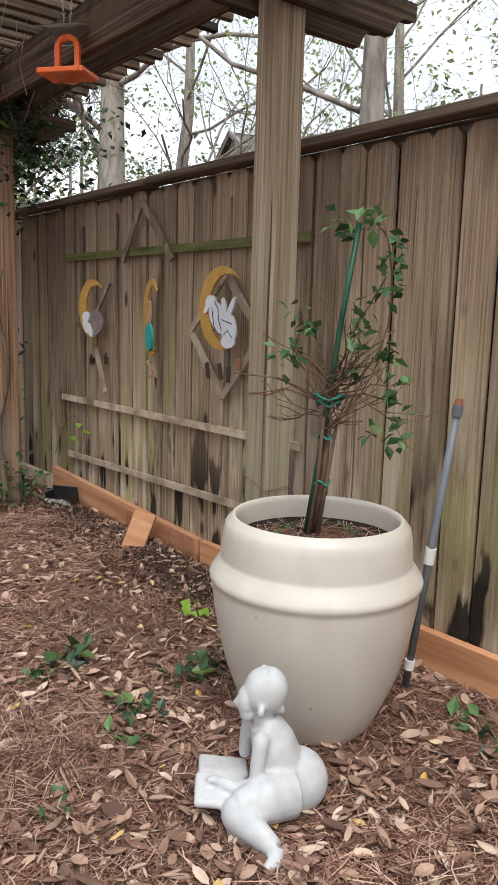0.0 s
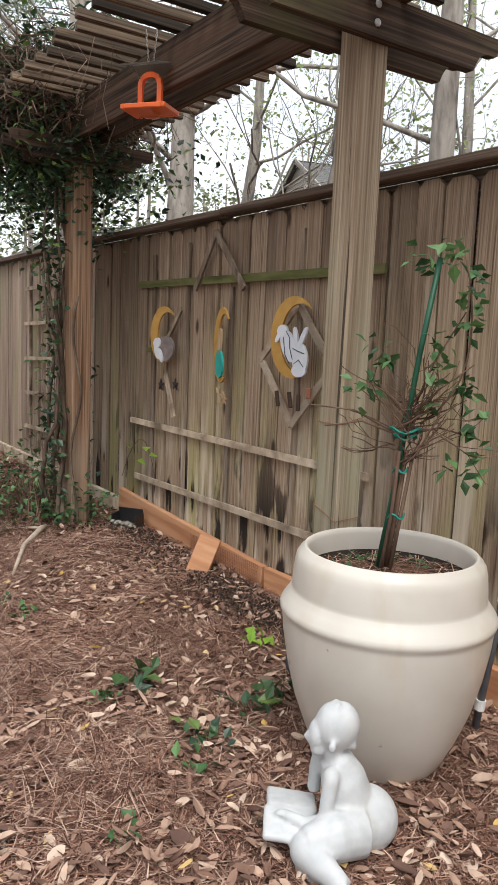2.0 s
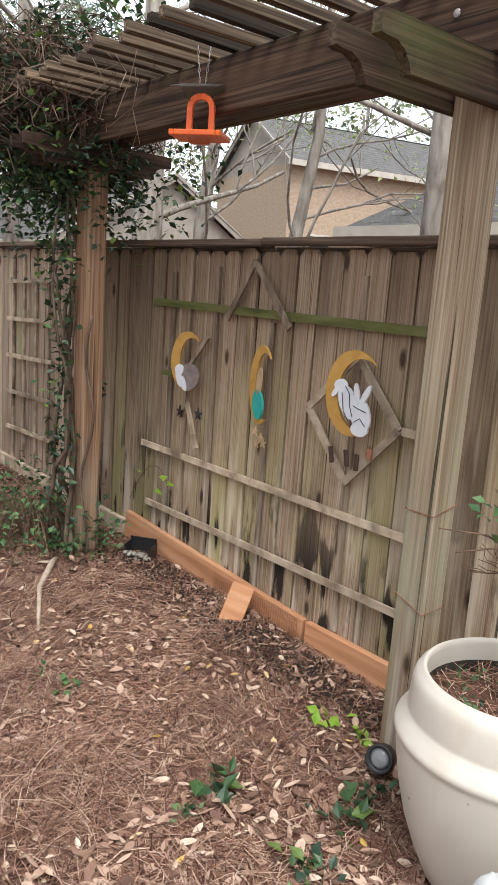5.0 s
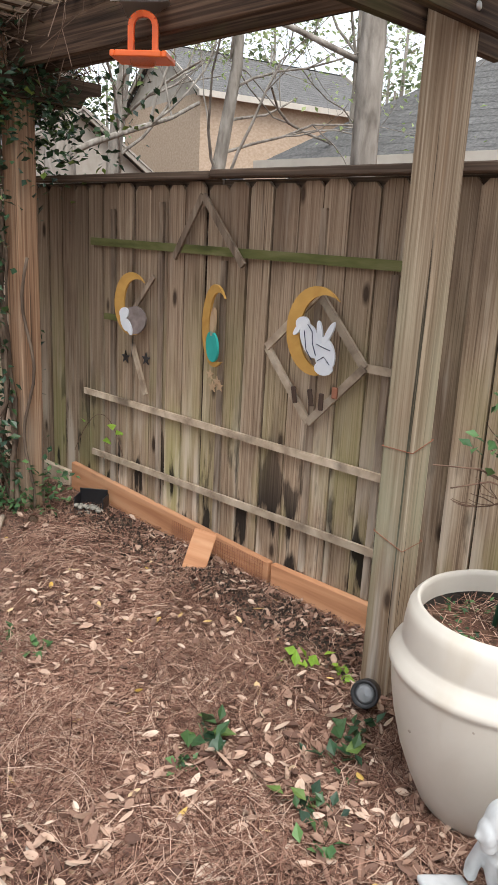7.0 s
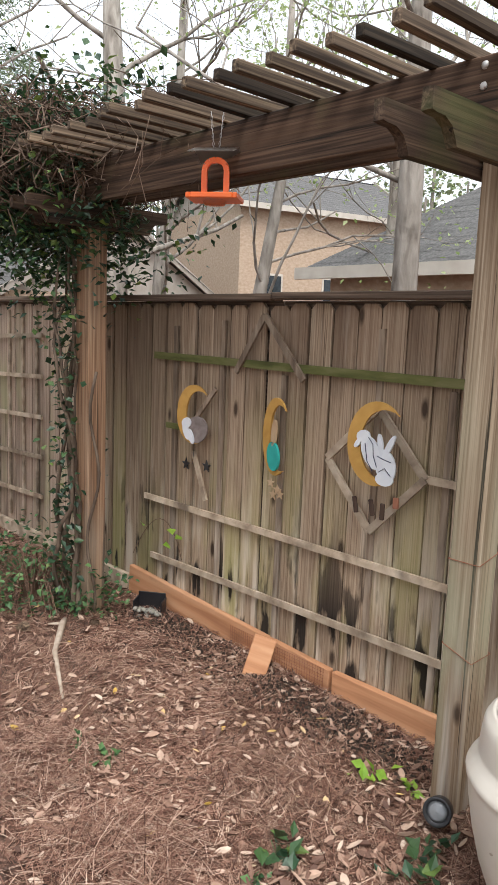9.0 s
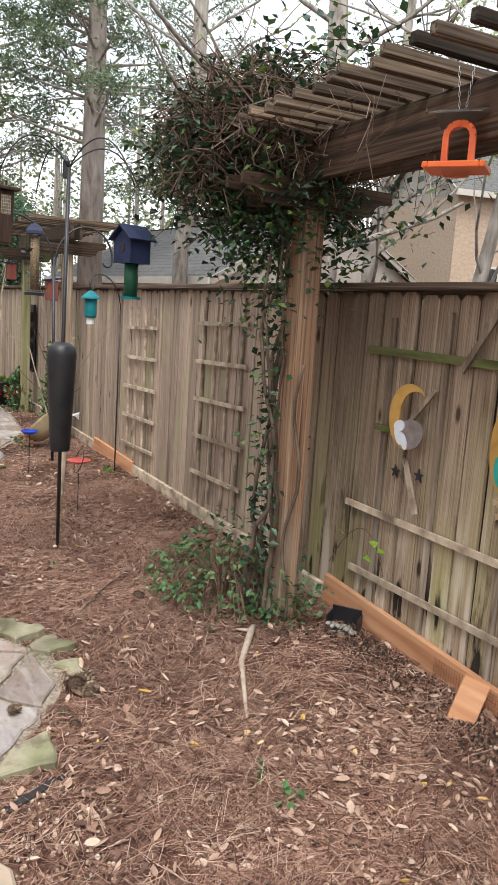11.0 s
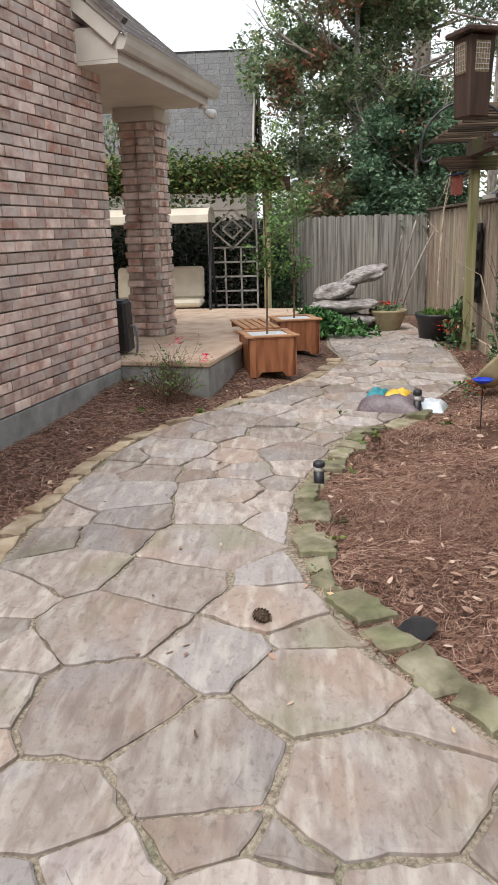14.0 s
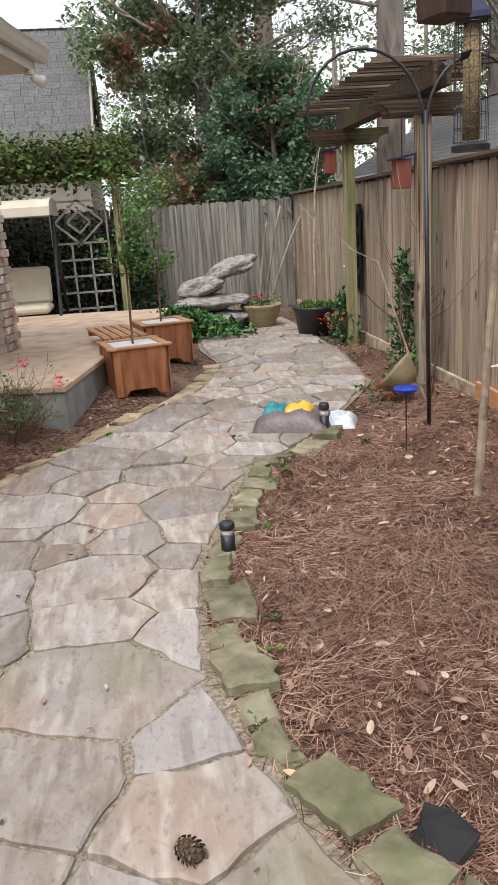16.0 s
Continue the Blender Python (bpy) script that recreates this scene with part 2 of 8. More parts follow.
SOIL = material("mulch_floor", [(0.3, (0.028, 0.016, 0.012)), (0.45, (0.085, 0.045, 0.033)), (0.58, (0.20, 0.112, 0.082)), (0.75, (0.40, 0.265, 0.20))],
                scale=(28, 28, 28), detail=10, rough=1.0, bump=0.9, bump_scale=1.6, distance=0.02, 
                stains=[((0.05, 0.034, 0.026), 1.1, 0.56, 0.7, 0.7), ((0.40, 0.26, 0.19), 1.7, 0.5, 0.68, 0.5), ((0.10, 0.075, 0.06), 7, 0.56, 0.66, 0.6)])


# ---- building helpers ----
def part(name, bm, mat, parent=None, label="", smooth=False, m=None):
    """Links a bmesh as one mesh object."""
    me = bpy.data.meshes.new(name)
    bm.to_mesh(me)
    bm.free()
    if mat:
        me.materials.append(mat)
    if smooth:
        me.shade_smooth()
    ob = new(name, me)
    if parent is not None:
        ob.parent = parent
    if m is not None:
        ob.matrix_basis = m
    return tagged(ob, label)


def piece(name, me, parent, m):
    ob = new(name, me)
    ob.parent = parent
    ob.matrix_basis = m
    return ob


def mesh_of(name, bm, mat, smooth=False):
    me = bpy.data.meshes.new(name)
    bm.to_mesh(me)
    bm.free()
    me.materials.append(mat)
    if smooth:
        me.shade_smooth()
    return me


def stuff_mesh(name, verts, faces, mat, smooth=False):
    me = bpy.data.meshes.new(name)
    me.from_pydata(verts, [], faces)
    me.materials.append(mat)
    if smooth:
        me.shade_smooth()
    return new(name, me)


def thing(name, m, label, category, group="", kind=""):
    ob = new(name)
    ob.empty_display_size = 0.1
    ob.matrix_basis = m
    return tagged(ob, label, category, group, kind)


def block(bm, centre, size, turn=(0, 0, 0), bevel=0.004, taper=None):
    """A bevelled board; taper: x and y scale of its top."""
    r = bmesh.ops.create_cube(bm, size=1.0)
    vs = r["verts"]
    for v in vs:
        v.co = Vector((v.co.x * size[0], v.co.y * size[1], v.co.z * size[2]))
        if taper and v.co.z > 0:
            v.co.x, v.co.y = v.co.x * taper[0], v.co.y * taper[1]
    if bevel:
        es = list({e for v in vs for e in v.link_edges})
        rb = bmesh.ops.bevel(bm, geom=es, offset=bevel, segments=1, affect="EDGES")
        vs = list({v for v in rb["verts"]} | {v for v in vs if v.is_valid})
    bmesh.ops.transform(bm, matrix=pose(*centre, *turn), verts=vs)
    return vs


def board(size, bevel=0.004, centre=(0, 0, 0), turn=(0, 0, 0), taper=None):
    bm = bmesh.new()
    block(bm, centre, size, turn, bevel, taper)
    return bm


def strip(bm, a, b, wide, thick, up=(0, 1, 0), bevel=0.002):
    """A lath from a to b; thick is measured along up."""
    a, b, up = Vector(a), Vector(b), Vector(up)
    d = b - a
    x = d.normalized()
    y = (up - up.dot(x) * x).normalized()
    z = x.cross(y)
    r = bmesh.ops.create_cube(bm, size=1.0)
    vs = r["verts"]
    for v in vs:
        v.co = (a + b) / 2 + x * v.co.x * d.length + y * v.co.y * thick + z * v.co.z * wide
    return vs


def tube(bm, pts, radii, sides=8, cap=True):
    """A tapering tube along points."""
    pts = [Vector(p) for p in pts]
    if not isinstance(radii, (list, tuple)):
        radii = [radii] * len(pts)
    rings, ref = [], Vector((0.31, 0.22, 0.93))
    for k, p in enumerate(pts):
        d = (pts[min(k + 1, len(pts) - 1)] - pts[max(k - 1, 0)])
        d = d.normalized() if d.length > 1e-9 else Vector((0, 0, 1))
        if abs(d.dot(ref)) > 0.95:
            ref = Vector((0.9, 0.3, 0.2))
        u = d.cross(ref).normalized()
        w = d.cross(u)
        rings.append([bm.verts.new(p + radii[k] * (math.cos(6.2832 * j / sides) * u + math.sin(6.2832 * j / sides) * w)) for j in range(sides)])
    for a, b in zip(rings, rings[1:]):
        for j in range(sides):
            bm.faces.new((a[j], a[(j + 1) % sides], b[(j + 1) % sides], b[j]))
    if cap:
        bm.faces.new(rings[0][::-1])
        bm.faces.new(rings[-1])
    return rings


def lathe(bm, profile, sides=48, close_top=False, close_bottom=True):
    """A turned body from (radius, height) pairs."""
    rings = [[bm.verts.new((r * math.cos(6.2832 * j / sides), r * math.sin(6.2832 * j / sides), z)) for j in range(sides)] for r, z in profile]
    for a, b in zip(rings, rings[1:]):
        for j in range(sides):
            bm.faces.new((a[j], a[(j + 1) % sides], b[(j + 1) % sides], b[j]))
    if close_bottom:
        bm.faces.new(rings[0][::-1])
    if close_top:
        bm.faces.new(rings[-1])


# ---- the path's two edges ----
RIGHT_X = [-2.6, -2.96, -3.25, -3.74, -4.07, -4.38, -4.72, -5.17, -5.53, -6.16, -6.92, -7.71, -8.3, -8.6, -9.5, -10.37, -12.4, -15.2]
RIGHT_Y = [-0.9, -0.13, 0.27, 0.60, 0.72, 0.52, 0.29, 0.10, -0.04, -0.13, -0.08, 0.18, 0.36, 0.76, 1.3, 1.78, 1.95, 1.9]
LEFT_X = [-2.6, -6.2, -6.95, -7.78, -8.66, -9.17, -9.95, -10.66, -11.86, -13.16, -15.2]
LEFT_Y = [-1.6, -1.6, -1.56, -1.45, -1.13, -0.76, -0.32, 0.17, 0.55, 0.40, 0.45]


def right_edge(x):
    return float(np.interp(-x, [-a for a in RIGHT_X], RIGHT_Y))


def left_edge(x):
    return float(np.interp(-x, [-a for a in LEFT_X], LEFT_Y))


def on_path(x, y, pad=0.0):
    return -15.2 < x < -2.6 and left_edge(x) + pad < y < right_edge(x) - pad


def lift(x, y):
    """The ground's height: a soft bed along the fence, and a bank that rises to the house."""
    bed = 0.03 * max(0.0, min(1.0, (y - 0.9) / 1.2)) * max(0.0, min(1.0, (-x - 2.2) / 1.5)) if x > -12 else 0.0
    bank = 0.22 * max(0.0, min(1.0, (left_edge(x) - 0.2 - y) / 1.1)) * max(0.0, min(1.0, (-x - 3.0) / 3.0))
    return bed + bank + 0.012 * noise.noise((x * 1.7, y * 1.7, 3)) + 0.006 * noise.noise((x * 6, y * 6, 9))


def arc(p0, p1, p2, n=12):
    p0, p1, p2 = Vector(p0), Vector(p1), Vector(p2)
    return [(1 - t) ** 2 * p0 + 2 * t * (1 - t) * p1 + t * t * p2 for t in (k / n for k in range(n + 1))]


# ---- ground ----
def build_ground():
    xs = np.unique(np.r_[np.linspace(-4000, -60, 6), np.linspace(-60, -20, 9), np.arange(-20, 4, 0.16), np.linspace(4, 60, 9), np.linspace(60, 4000, 6)])
    ys = np.unique(np.r_[np.linspace(-4000, -60, 6), np.linspace(-60, -6, 9), np.arange(-6, 3.2, 0.16), np.linspace(3.2, 60, 9), np.linspace(60, 4000, 6)])
    verts = [(x, y, lift(x, y) if -20 < x < 4 and -6 < y < 3.2 else -0.02) for x in xs for y in ys]
    n = len(ys)
    faces = [(i * n + j, (i + 1) * n + j, (i + 1) * n + j + 1, i * n + j + 1) for i in range(len(xs) - 1) for j in range(n - 1)]
    g = stuff_mesh("ground", verts, faces, SOIL, True)
    tagged(g, "reddish brown pine straw mulch over garden soil", "ground", kind="structure")


build_ground()

# ---- fences ----
FENCE_Y = 2.45


def picket_mesh(name, mat, wide, tall, ear=0.028, thick=0.018):
    bm = bmesh.new()
    w = wide / 2
    out = [(-w, 0), (w, 0), (w, tall - ear), (w - ear, tall), (-w + ear, tall), (-w, tall - ear)]
    front = [bm.verts.new((x, -thick / 2, z)) for x, z in out]
    rear = [bm.verts.new((x, thick / 2, z)) for x, z in out]
    bm.faces.new(front)
    bm.faces.new(rear[::-1])
    for k in range(6):
        bm.faces.new((front[(k + 1) % 6], front[k], rear[k], rear[(k + 1) % 6]))
    return mesh_of(name, bm, mat)


def side_fence():
    f = thing("fence", pose(0, FENCE_Y, 0), "tall weathered cedar picket fence with a dark cap rail", "fence", kind="structure")
    rng = random.Random(4)
    meshes = [picket_mesh("picket", PICKET, w, 1.80) for w in (0.136, 0.128, 0.142)]
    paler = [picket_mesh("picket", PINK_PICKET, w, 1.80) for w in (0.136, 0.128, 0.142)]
    x, k = 1.6, 0
    while x > -17.2:
        w = (0.136, 0.128, 0.142)[k % 3]
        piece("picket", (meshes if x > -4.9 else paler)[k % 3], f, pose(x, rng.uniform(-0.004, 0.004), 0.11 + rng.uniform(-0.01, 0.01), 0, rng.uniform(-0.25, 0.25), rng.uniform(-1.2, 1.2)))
        x -= w + rng.uniform(0.008, 0.015)
        k += 1
    x = 1.8
    while x > -17.2:
        n = min(2.44, x + 17.25)
        part("cap_rail", board((n - 0.006, 0.10, 0.036), 0.005), CAP, f, m=pose(x - n / 2, -0.025, 1.945, 0, rng.uniform(-0.15, 0.15)))
        part("trim_board", board((n - 0.01, 0.018, 0.10), 0.003), CAP, f, m=pose(x - n / 2, 0.032, 1.877))
        # unseen board added behind the rails; blocks light so the picket gaps stay dark
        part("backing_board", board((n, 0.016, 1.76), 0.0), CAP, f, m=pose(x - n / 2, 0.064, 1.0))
        for z in (0.4, 1.1, 1.7):
            part("rail", board((n, 0.038, 0.085), 0.003), CAP, f, m=pose(x - n / 2, 0.034, z))
        part("fence_post", board((0.09, 0.09, 1.9), 0.004), CAP, f, m=pose(x - n / 2, 0.12, 0.95))
        x -= n
    kicks = ((0.6, -1.16, 0.17, 0.15), (-1.165, -2.56, 0.15, 0.125), (-2.575, -4.35, 0.125, 0.21), (-8.0, -9.4, 0.16, 0.18))
    for a, b, za, zb in kicks:
        n = a - b
        z, tilt = (za + zb) / 2 - 0.095, -math.degrees(math.atan2(za - zb, n))
        part("kick_board", board((n - 0.006, 0.036, 0.19), 0.005), KICK, f, "raw orange lumber kick board", m=pose((a + b) / 2, -0.033, z, 0, tilt))
    for a, b in ((-4.37, -6.1), (-6.11, -7.98), (-9.42, -11.2), (-11.21, -13.0), (-13.01, -15), (-15.01, -17.1)):
        part("kick_board", board((a - b, 0.036, 0.15), 0.005), LATTICE, f, m=pose((a + b) / 2, -0.033, 0.06))


def back_fence():
    f = thing("fence", pose(-17.2, 2.4, 0), "grey weathered dog-eared picket fence across the back", "fence", kind="structure")
    me = picket_mesh("picket", GREY_PICKET, 0.137, 1.86)
    rng = random.Random(8)
    for k in range(96):
        piece("picket", me, f, pose(rng.uniform(-0.004, 0.004), -0.07 - 0.143 * k, 0.02 + rng.uniform(-0.015, 0.015), rng.uniform(-0.3, 0.3), 0, 90))
    for z in (0.4, 1.0, 1.6):
        part("rail", board((0.038, 13.7, 0.085), 0.003), GREY_PICKET, f, m=pose(-0.035, -6.9, z))


side_fence()
back_fence()

# ---- pergola ----
NEAR_POST, FAR_POST = (-1.662, 2.088), (-4.26, 2.05)


def crossbeam_bm(length, high, thick):
    """A board along y with notched, rounded ends."""
    bm = bmesh.new()
    h = length / 2
    prof = [(-h, high), (-h, high * 0.56), (-h + 0.02, high * 0.53)]
    prof += [(-h + 0.02 + 0.11 * math.sin(a), high * 0.53 * (1 - math.sin(a) ** 4)) for a in (0.4, 0.8, 1.1, 1.35, 1.57)]
    right = [(-y, z) for y, z in reversed(prof)]
    out = prof + right
    fr = [bm.verts.new((-thick / 2, y, z)) for y, z in out]
    re = [bm.verts.new((thick / 2, y, z)) for y, z in out]
    bm.faces.new(fr)
    bm.faces.new(re[::-1])
    n = len(out)
    for k in range(n):
        bm.faces.new((fr[(k + 1) % n], fr[k], re[k], re[(k + 1) % n]))
    bmesh.ops.recalc_face_normals(bm, faces=bm.faces)
    return bm


def pergola():
    p = thing("pergola", pose(0, 0, 0), "weathered timber garden pergola with open slat roof", "pergola")
    part("post", board((0.122, 0.122, 2.66), 0.006), POST, p, "grey weathered post with long drying cracks", m=pose(*NEAR_POST, 1.33, 0, 0.2, 1))
    part("post", board((0.13, 0.13, 2.66), 0.006), POST_BROWN, p, "reddish brown weathered post", m=pose(*FAR_POST, 1.33, 0, -0.4, 4))

    def bolt(parent, m):
        bm = bmesh.new()
        bmesh.ops.create_uvsphere(bm, u_segments=12, v_segments=6, radius=0.014)
        part("bolt", bm, STEEL, parent, "round galvanised carriage bolt head", True, m=m)

    for px, py in (NEAR_POST, FAR_POST):
        for s in (-1, 1):
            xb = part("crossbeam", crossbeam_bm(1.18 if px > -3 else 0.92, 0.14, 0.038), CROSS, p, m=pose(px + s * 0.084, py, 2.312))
            if px > -3:
                for bz in (0.045, 0.105):
                    bolt(xb, pose(s * 0.021, -0.035, bz) @ Matrix.Diagonal((0.5, 1, 1, 1)))
    for y, front in ((2.006, True), (2.170, False)):
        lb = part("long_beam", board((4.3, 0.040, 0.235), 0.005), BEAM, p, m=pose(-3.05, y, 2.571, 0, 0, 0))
        if front:
            for bz in (0.02, 0.085):
                bolt(lb, pose(1.34, -0.022, bz) @ Matrix.Diagonal((1, 0.5, 1, 1)))
    rng = random.Random(3)
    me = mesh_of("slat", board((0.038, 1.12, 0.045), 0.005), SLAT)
    x = -0.95
    while x > -5.15:
        piece("slat", me, p, pose(x, 2.13 + rng.uniform(-0.03, 0.03), 2.7125, rng.uniform(-0.6, 0.6), rng.uniform(-3, 3), rng.uniform(-1.2, 1.2)))
        x -= 0.137 + rng.uniform(-0.008, 0.008)



pergola()

# ---- more materials ----
GLAZE = material("cream_glaze", [(0.35, (0.54, 0.495, 0.43)), (0.6, (0.62, 0.58, 0.515))], scale=(3, 3, 3), rough=0.38, bump=0.05, spec=0.5,
                 stains=[((0.48, 0.40, 0.28), (6, 6, 2), 0.6, 0.75, 0.4), ((0.25, 0.2, 0.14), 26, 0.72, 0.76, 0.7)])
POT_INSIDE = material("pot_inside", [(0.3, (0.03, 0.027, 0.022)), (0.7, (0.07, 0.06, 0.05))], rough=0.9)
POTTING = material("potting_soil", [(0.3, (0.05, 0.03, 0.02)), (0.6, (0.16, 0.09, 0.06))], scale=(40, 40, 40), rough=1, bump=0.8, distance=0.01)
PLASTER = material("white_cast_stone", [(0.3, (0.46, 0.475, 0.48)), (0.7, (0.57, 0.58, 0.585))], scale=(20, 20, 20), rough=0.6, bump=0.15, distance=0.003,
                   stains=[((0.5, 0.49, 0.44), 8, 0.58, 0.75, 0.4)])
PVC = material("grey_conduit", [(0.3, (0.12, 0.13, 0.15)), (0.7, (0.18, 0.19, 0.22))], rough=0.45, bump=0.05)
WHITE_PVC = material("white_plastic", [(0.3, (0.7, 0.7, 0.68)), (0.7, (0.78, 0.78, 0.76))], rough=0.4, bump=0.05)
RUST = material("rust_cap", [(0.3, (0.24, 0.09, 0.05)), (0.7, (0.36, 0.16, 0.1))], rough=0.7)
GREEN_STAKE = material("green_coated_stake", [(0.3, (0.01, 0.055, 0.03)), (0.7, (0.02, 0.09, 0.05))], rough=0.4, bump=0.1)
TIE = material("teal_tie", [(0.3, (0.01, 0.16, 0.12)), (0.7, (0.02, 0.24, 0.18))], rough=0.6)
BARK = material("grey_bark", [(0.3, (0.15, 0.13, 0.11)), (0.5, (0.29, 0.26, 0.225)), (0.75, (0.43, 0.395, 0.35))], scale=(9, 9, 2.5), rough=0.95, bump=0.9, bump_scale=2, distance=0.03)
PINE_BARK = material("pine_bark", [(0.3, (0.17, 0.14, 0.12)), (0.5, (0.32, 0.27, 0.235)), (0.75, (0.46, 0.40, 0.355))], scale=(6, 6, 1.6), rough=0.95, bump=1.0, bump_scale=2, distance=0.04)
TWIG = material("brown_twig", [(0.3, (0.07, 0.04, 0.028)), (0.7, (0.2, 0.125, 0.085))], scale=(20, 20, 6), rough=0.9, bump=0.3)
VINE_BARK = material("vine_bark", [(0.3, (0.06, 0.04, 0.03)), (0.7, (0.2, 0.15, 0.11))], scale=(24, 24, 5), rough=0.95, bump=0.6)
LEAF = islands("green_leaf", [(0.0, (0.02, 0.06, 0.022)), (0.5, (0.06, 0.14, 0.05)), (1.0, (0.14, 0.26, 0.09))], rough=0.5, spec=0.4, translucent=0.2)
IVY = islands("ivy_leaf", [(0.0, (0.012, 0.034, 0.018)), (0.6, (0.03, 0.075, 0.034)), (0.9, (0.06, 0.12, 0.04)), (1.0, (0.2, 0.28, 0.06))], rough=0.42, spec=0.45, translucent=0.15)
BRIGHT = islands("bright_leaf", [(0.0, (0.16, 0.34, 0.04)), (1.0, (0.32, 0.48, 0.07))], rough=0.5, translucent=0.3)
DRY = islands("dry_vine", [(0.0, (0.045, 0.03, 0.022)), (0.6, (0.13, 0.085, 0.06)), (1.0, (0.26, 0.19, 0.145))], rough=0.95)
NEEDLE = islands("pine_straw", [(0.0, (0.05, 0.024, 0.018)), (0.35, (0.19, 0.095, 0.068)), (0.75, (0.36, 0.212, 0.153)), (1.0, (0.60, 0.435, 0.335))], rough=0.9, spec=0.15)
DEAD_LEAF = islands("fallen_leaf", [(0.0, (0.10, 0.055, 0.042)), (0.4, (0.27, 0.16, 0.115)), (0.72, (0.43, 0.29, 0.215)), (0.97, (0.60, 0.47, 0.37)), (1.0, (0.55, 0.36, 0.08))], rough=0.8)
ORANGE = material("orange_plastic", [(0.3, (0.80, 0.13, 0.02)), (0.7, (0.88, 0.17, 0.03))], rough=0.35, bump=0.02, spec=0.5)
BLACK_METAL = material("black_metal", [(0.3, (0.012, 0.012, 0.014)), (0.7, (0.03, 0.03, 0.034))], rough=0.45, bump=0.1, spec=0.5)
NAVY = material("navy_wood", [(0.3, (0.012, 0.018, 0.05)), (0.7, (0.025, 0.034, 0.085))], rough=0.6, bump=0.2)
TEAL = material("teal_feeder", [(0.3, (0.0, 0.13, 0.15)), (0.7, (0.01, 0.2, 0.22))], rough=0.5)
DARK_WOOD = material("dark_feeder_wood", [(0.3, (0.03, 0.018, 0.013)), (0.7, (0.09, 0.055, 0.04))], scale=(18, 18, 2), rough=0.7, bump=0.3)
RED_WOOD = material("red_birdhouse", [(0.3, (0.16, 0.045, 0.035)), (0.7, (0.26, 0.085, 0.06))], scale=(12, 12, 3), rough=0.8)
SEED = material("bird_seed", [(0.3, (0.09, 0.06, 0.035)), (0.5, (0.25, 0.18, 0.1)), (0.7, (0.42, 0.33, 0.2))], scale=(120, 120, 120), rough=0.9)
GOLD = material("yellow_moon", [(0.3, (0.44, 0.24, 0.06)), (0.7, (0.56, 0.33, 0.09))], scale=(14, 14, 14), rough=0.6, bump=0.1)
PALE = material("pale_paint", [(0.3, (0.60, 0.63, 0.68)), (0.7, (0.72, 0.74, 0.77))], rough=0.6)
GREYPAINT = material("grey_brown_paint", [(0.3, (0.16, 0.13, 0.12)), (0.7, (0.28, 0.235, 0.22))], scale=(20, 20, 20), rough=0.7)
TURQ = material("turquoise_paint", [(0.3, (0.02, 0.30, 0.27)), (0.7, (0.04, 0.42, 0.37))], rough=0.6)
STONE_PALE = material("pale_pebble", [(0.3, (0.13, 0.12, 0.10)), (0.7, (0.42, 0.40, 0.34))], scale=(30, 30, 30), rough=0.9)
TAN = material("tan_paint", [(0.3, (0.40, 0.27, 0.16)), (0.7, (0.52, 0.38, 0.24))], rough=0.7)


def clear_mat(name, tint, rough=0.05):
    m = bpy.data.materials.new(name)
    m.use_nodes = True
    b = m.node_tree.nodes["Principled BSDF"]
    b.inputs["Base Color"].default_value = (*tint, 1)
    b.inputs["Transmission Weight"].default_value, b.inputs["Roughness"].default_value, b.inputs["IOR"].default_value = 1.0, rough, 1.25
    return m


ACRYLIC = clear_mat("clear_acrylic", (0.93, 0.95, 0.94))
DUSTY = clear_mat("dusty_acrylic", (0.62, 0.57, 0.53), 0.35)


# ---- leaves, twigs ----
def leaf_cards(rng, centres, size, spread=0.0, fold=0.25, long=1.6, droop=0.0):
    """Folded leaves of four triangles at the given places."""
    verts, faces = [], []
    for c in centres:
        s = size * rng.uniform(0.6, 1.35)
        a, tilt, roll = rng.uniform(0, 6.2832), rng.uniform(-0.9, 0.9) - droop, rng.uniform(-0.8, 0.8)
        m = Matrix.Translation(Vector(c) + Vector((rng.gauss(0, spread), rng.gauss(0, spread), rng.gauss(0, spread)))) @ Euler((roll, tilt, a)).to_matrix().to_4x4()
        l, w, f = s * long, s * 0.5, s * fold
        k = len(verts)
        verts += [tuple(m @ Vector(p)) for p in ((0, 0, 0), (l * 0.45, w, f * 0.6), (l, 0, -f * 0.3), (l * 0.45, -w, f * 0.6), (l * 0.5, 0, 0))]
        faces += [(k, k + 4, k + 1), (k + 4, k + 2, k + 1), (k, k + 3, k + 4), (k + 4, k + 3, k + 2)]
    return verts, faces


def card_part(name, rng, centres, size, mat, parent=None, label="", **kw):
    v, f = leaf_cards(rng, centres, size, **kw)
    ob = stuff_mesh(name, v, f, mat)
    if parent is not None:
        ob.parent = parent
    return tagged(ob, label)


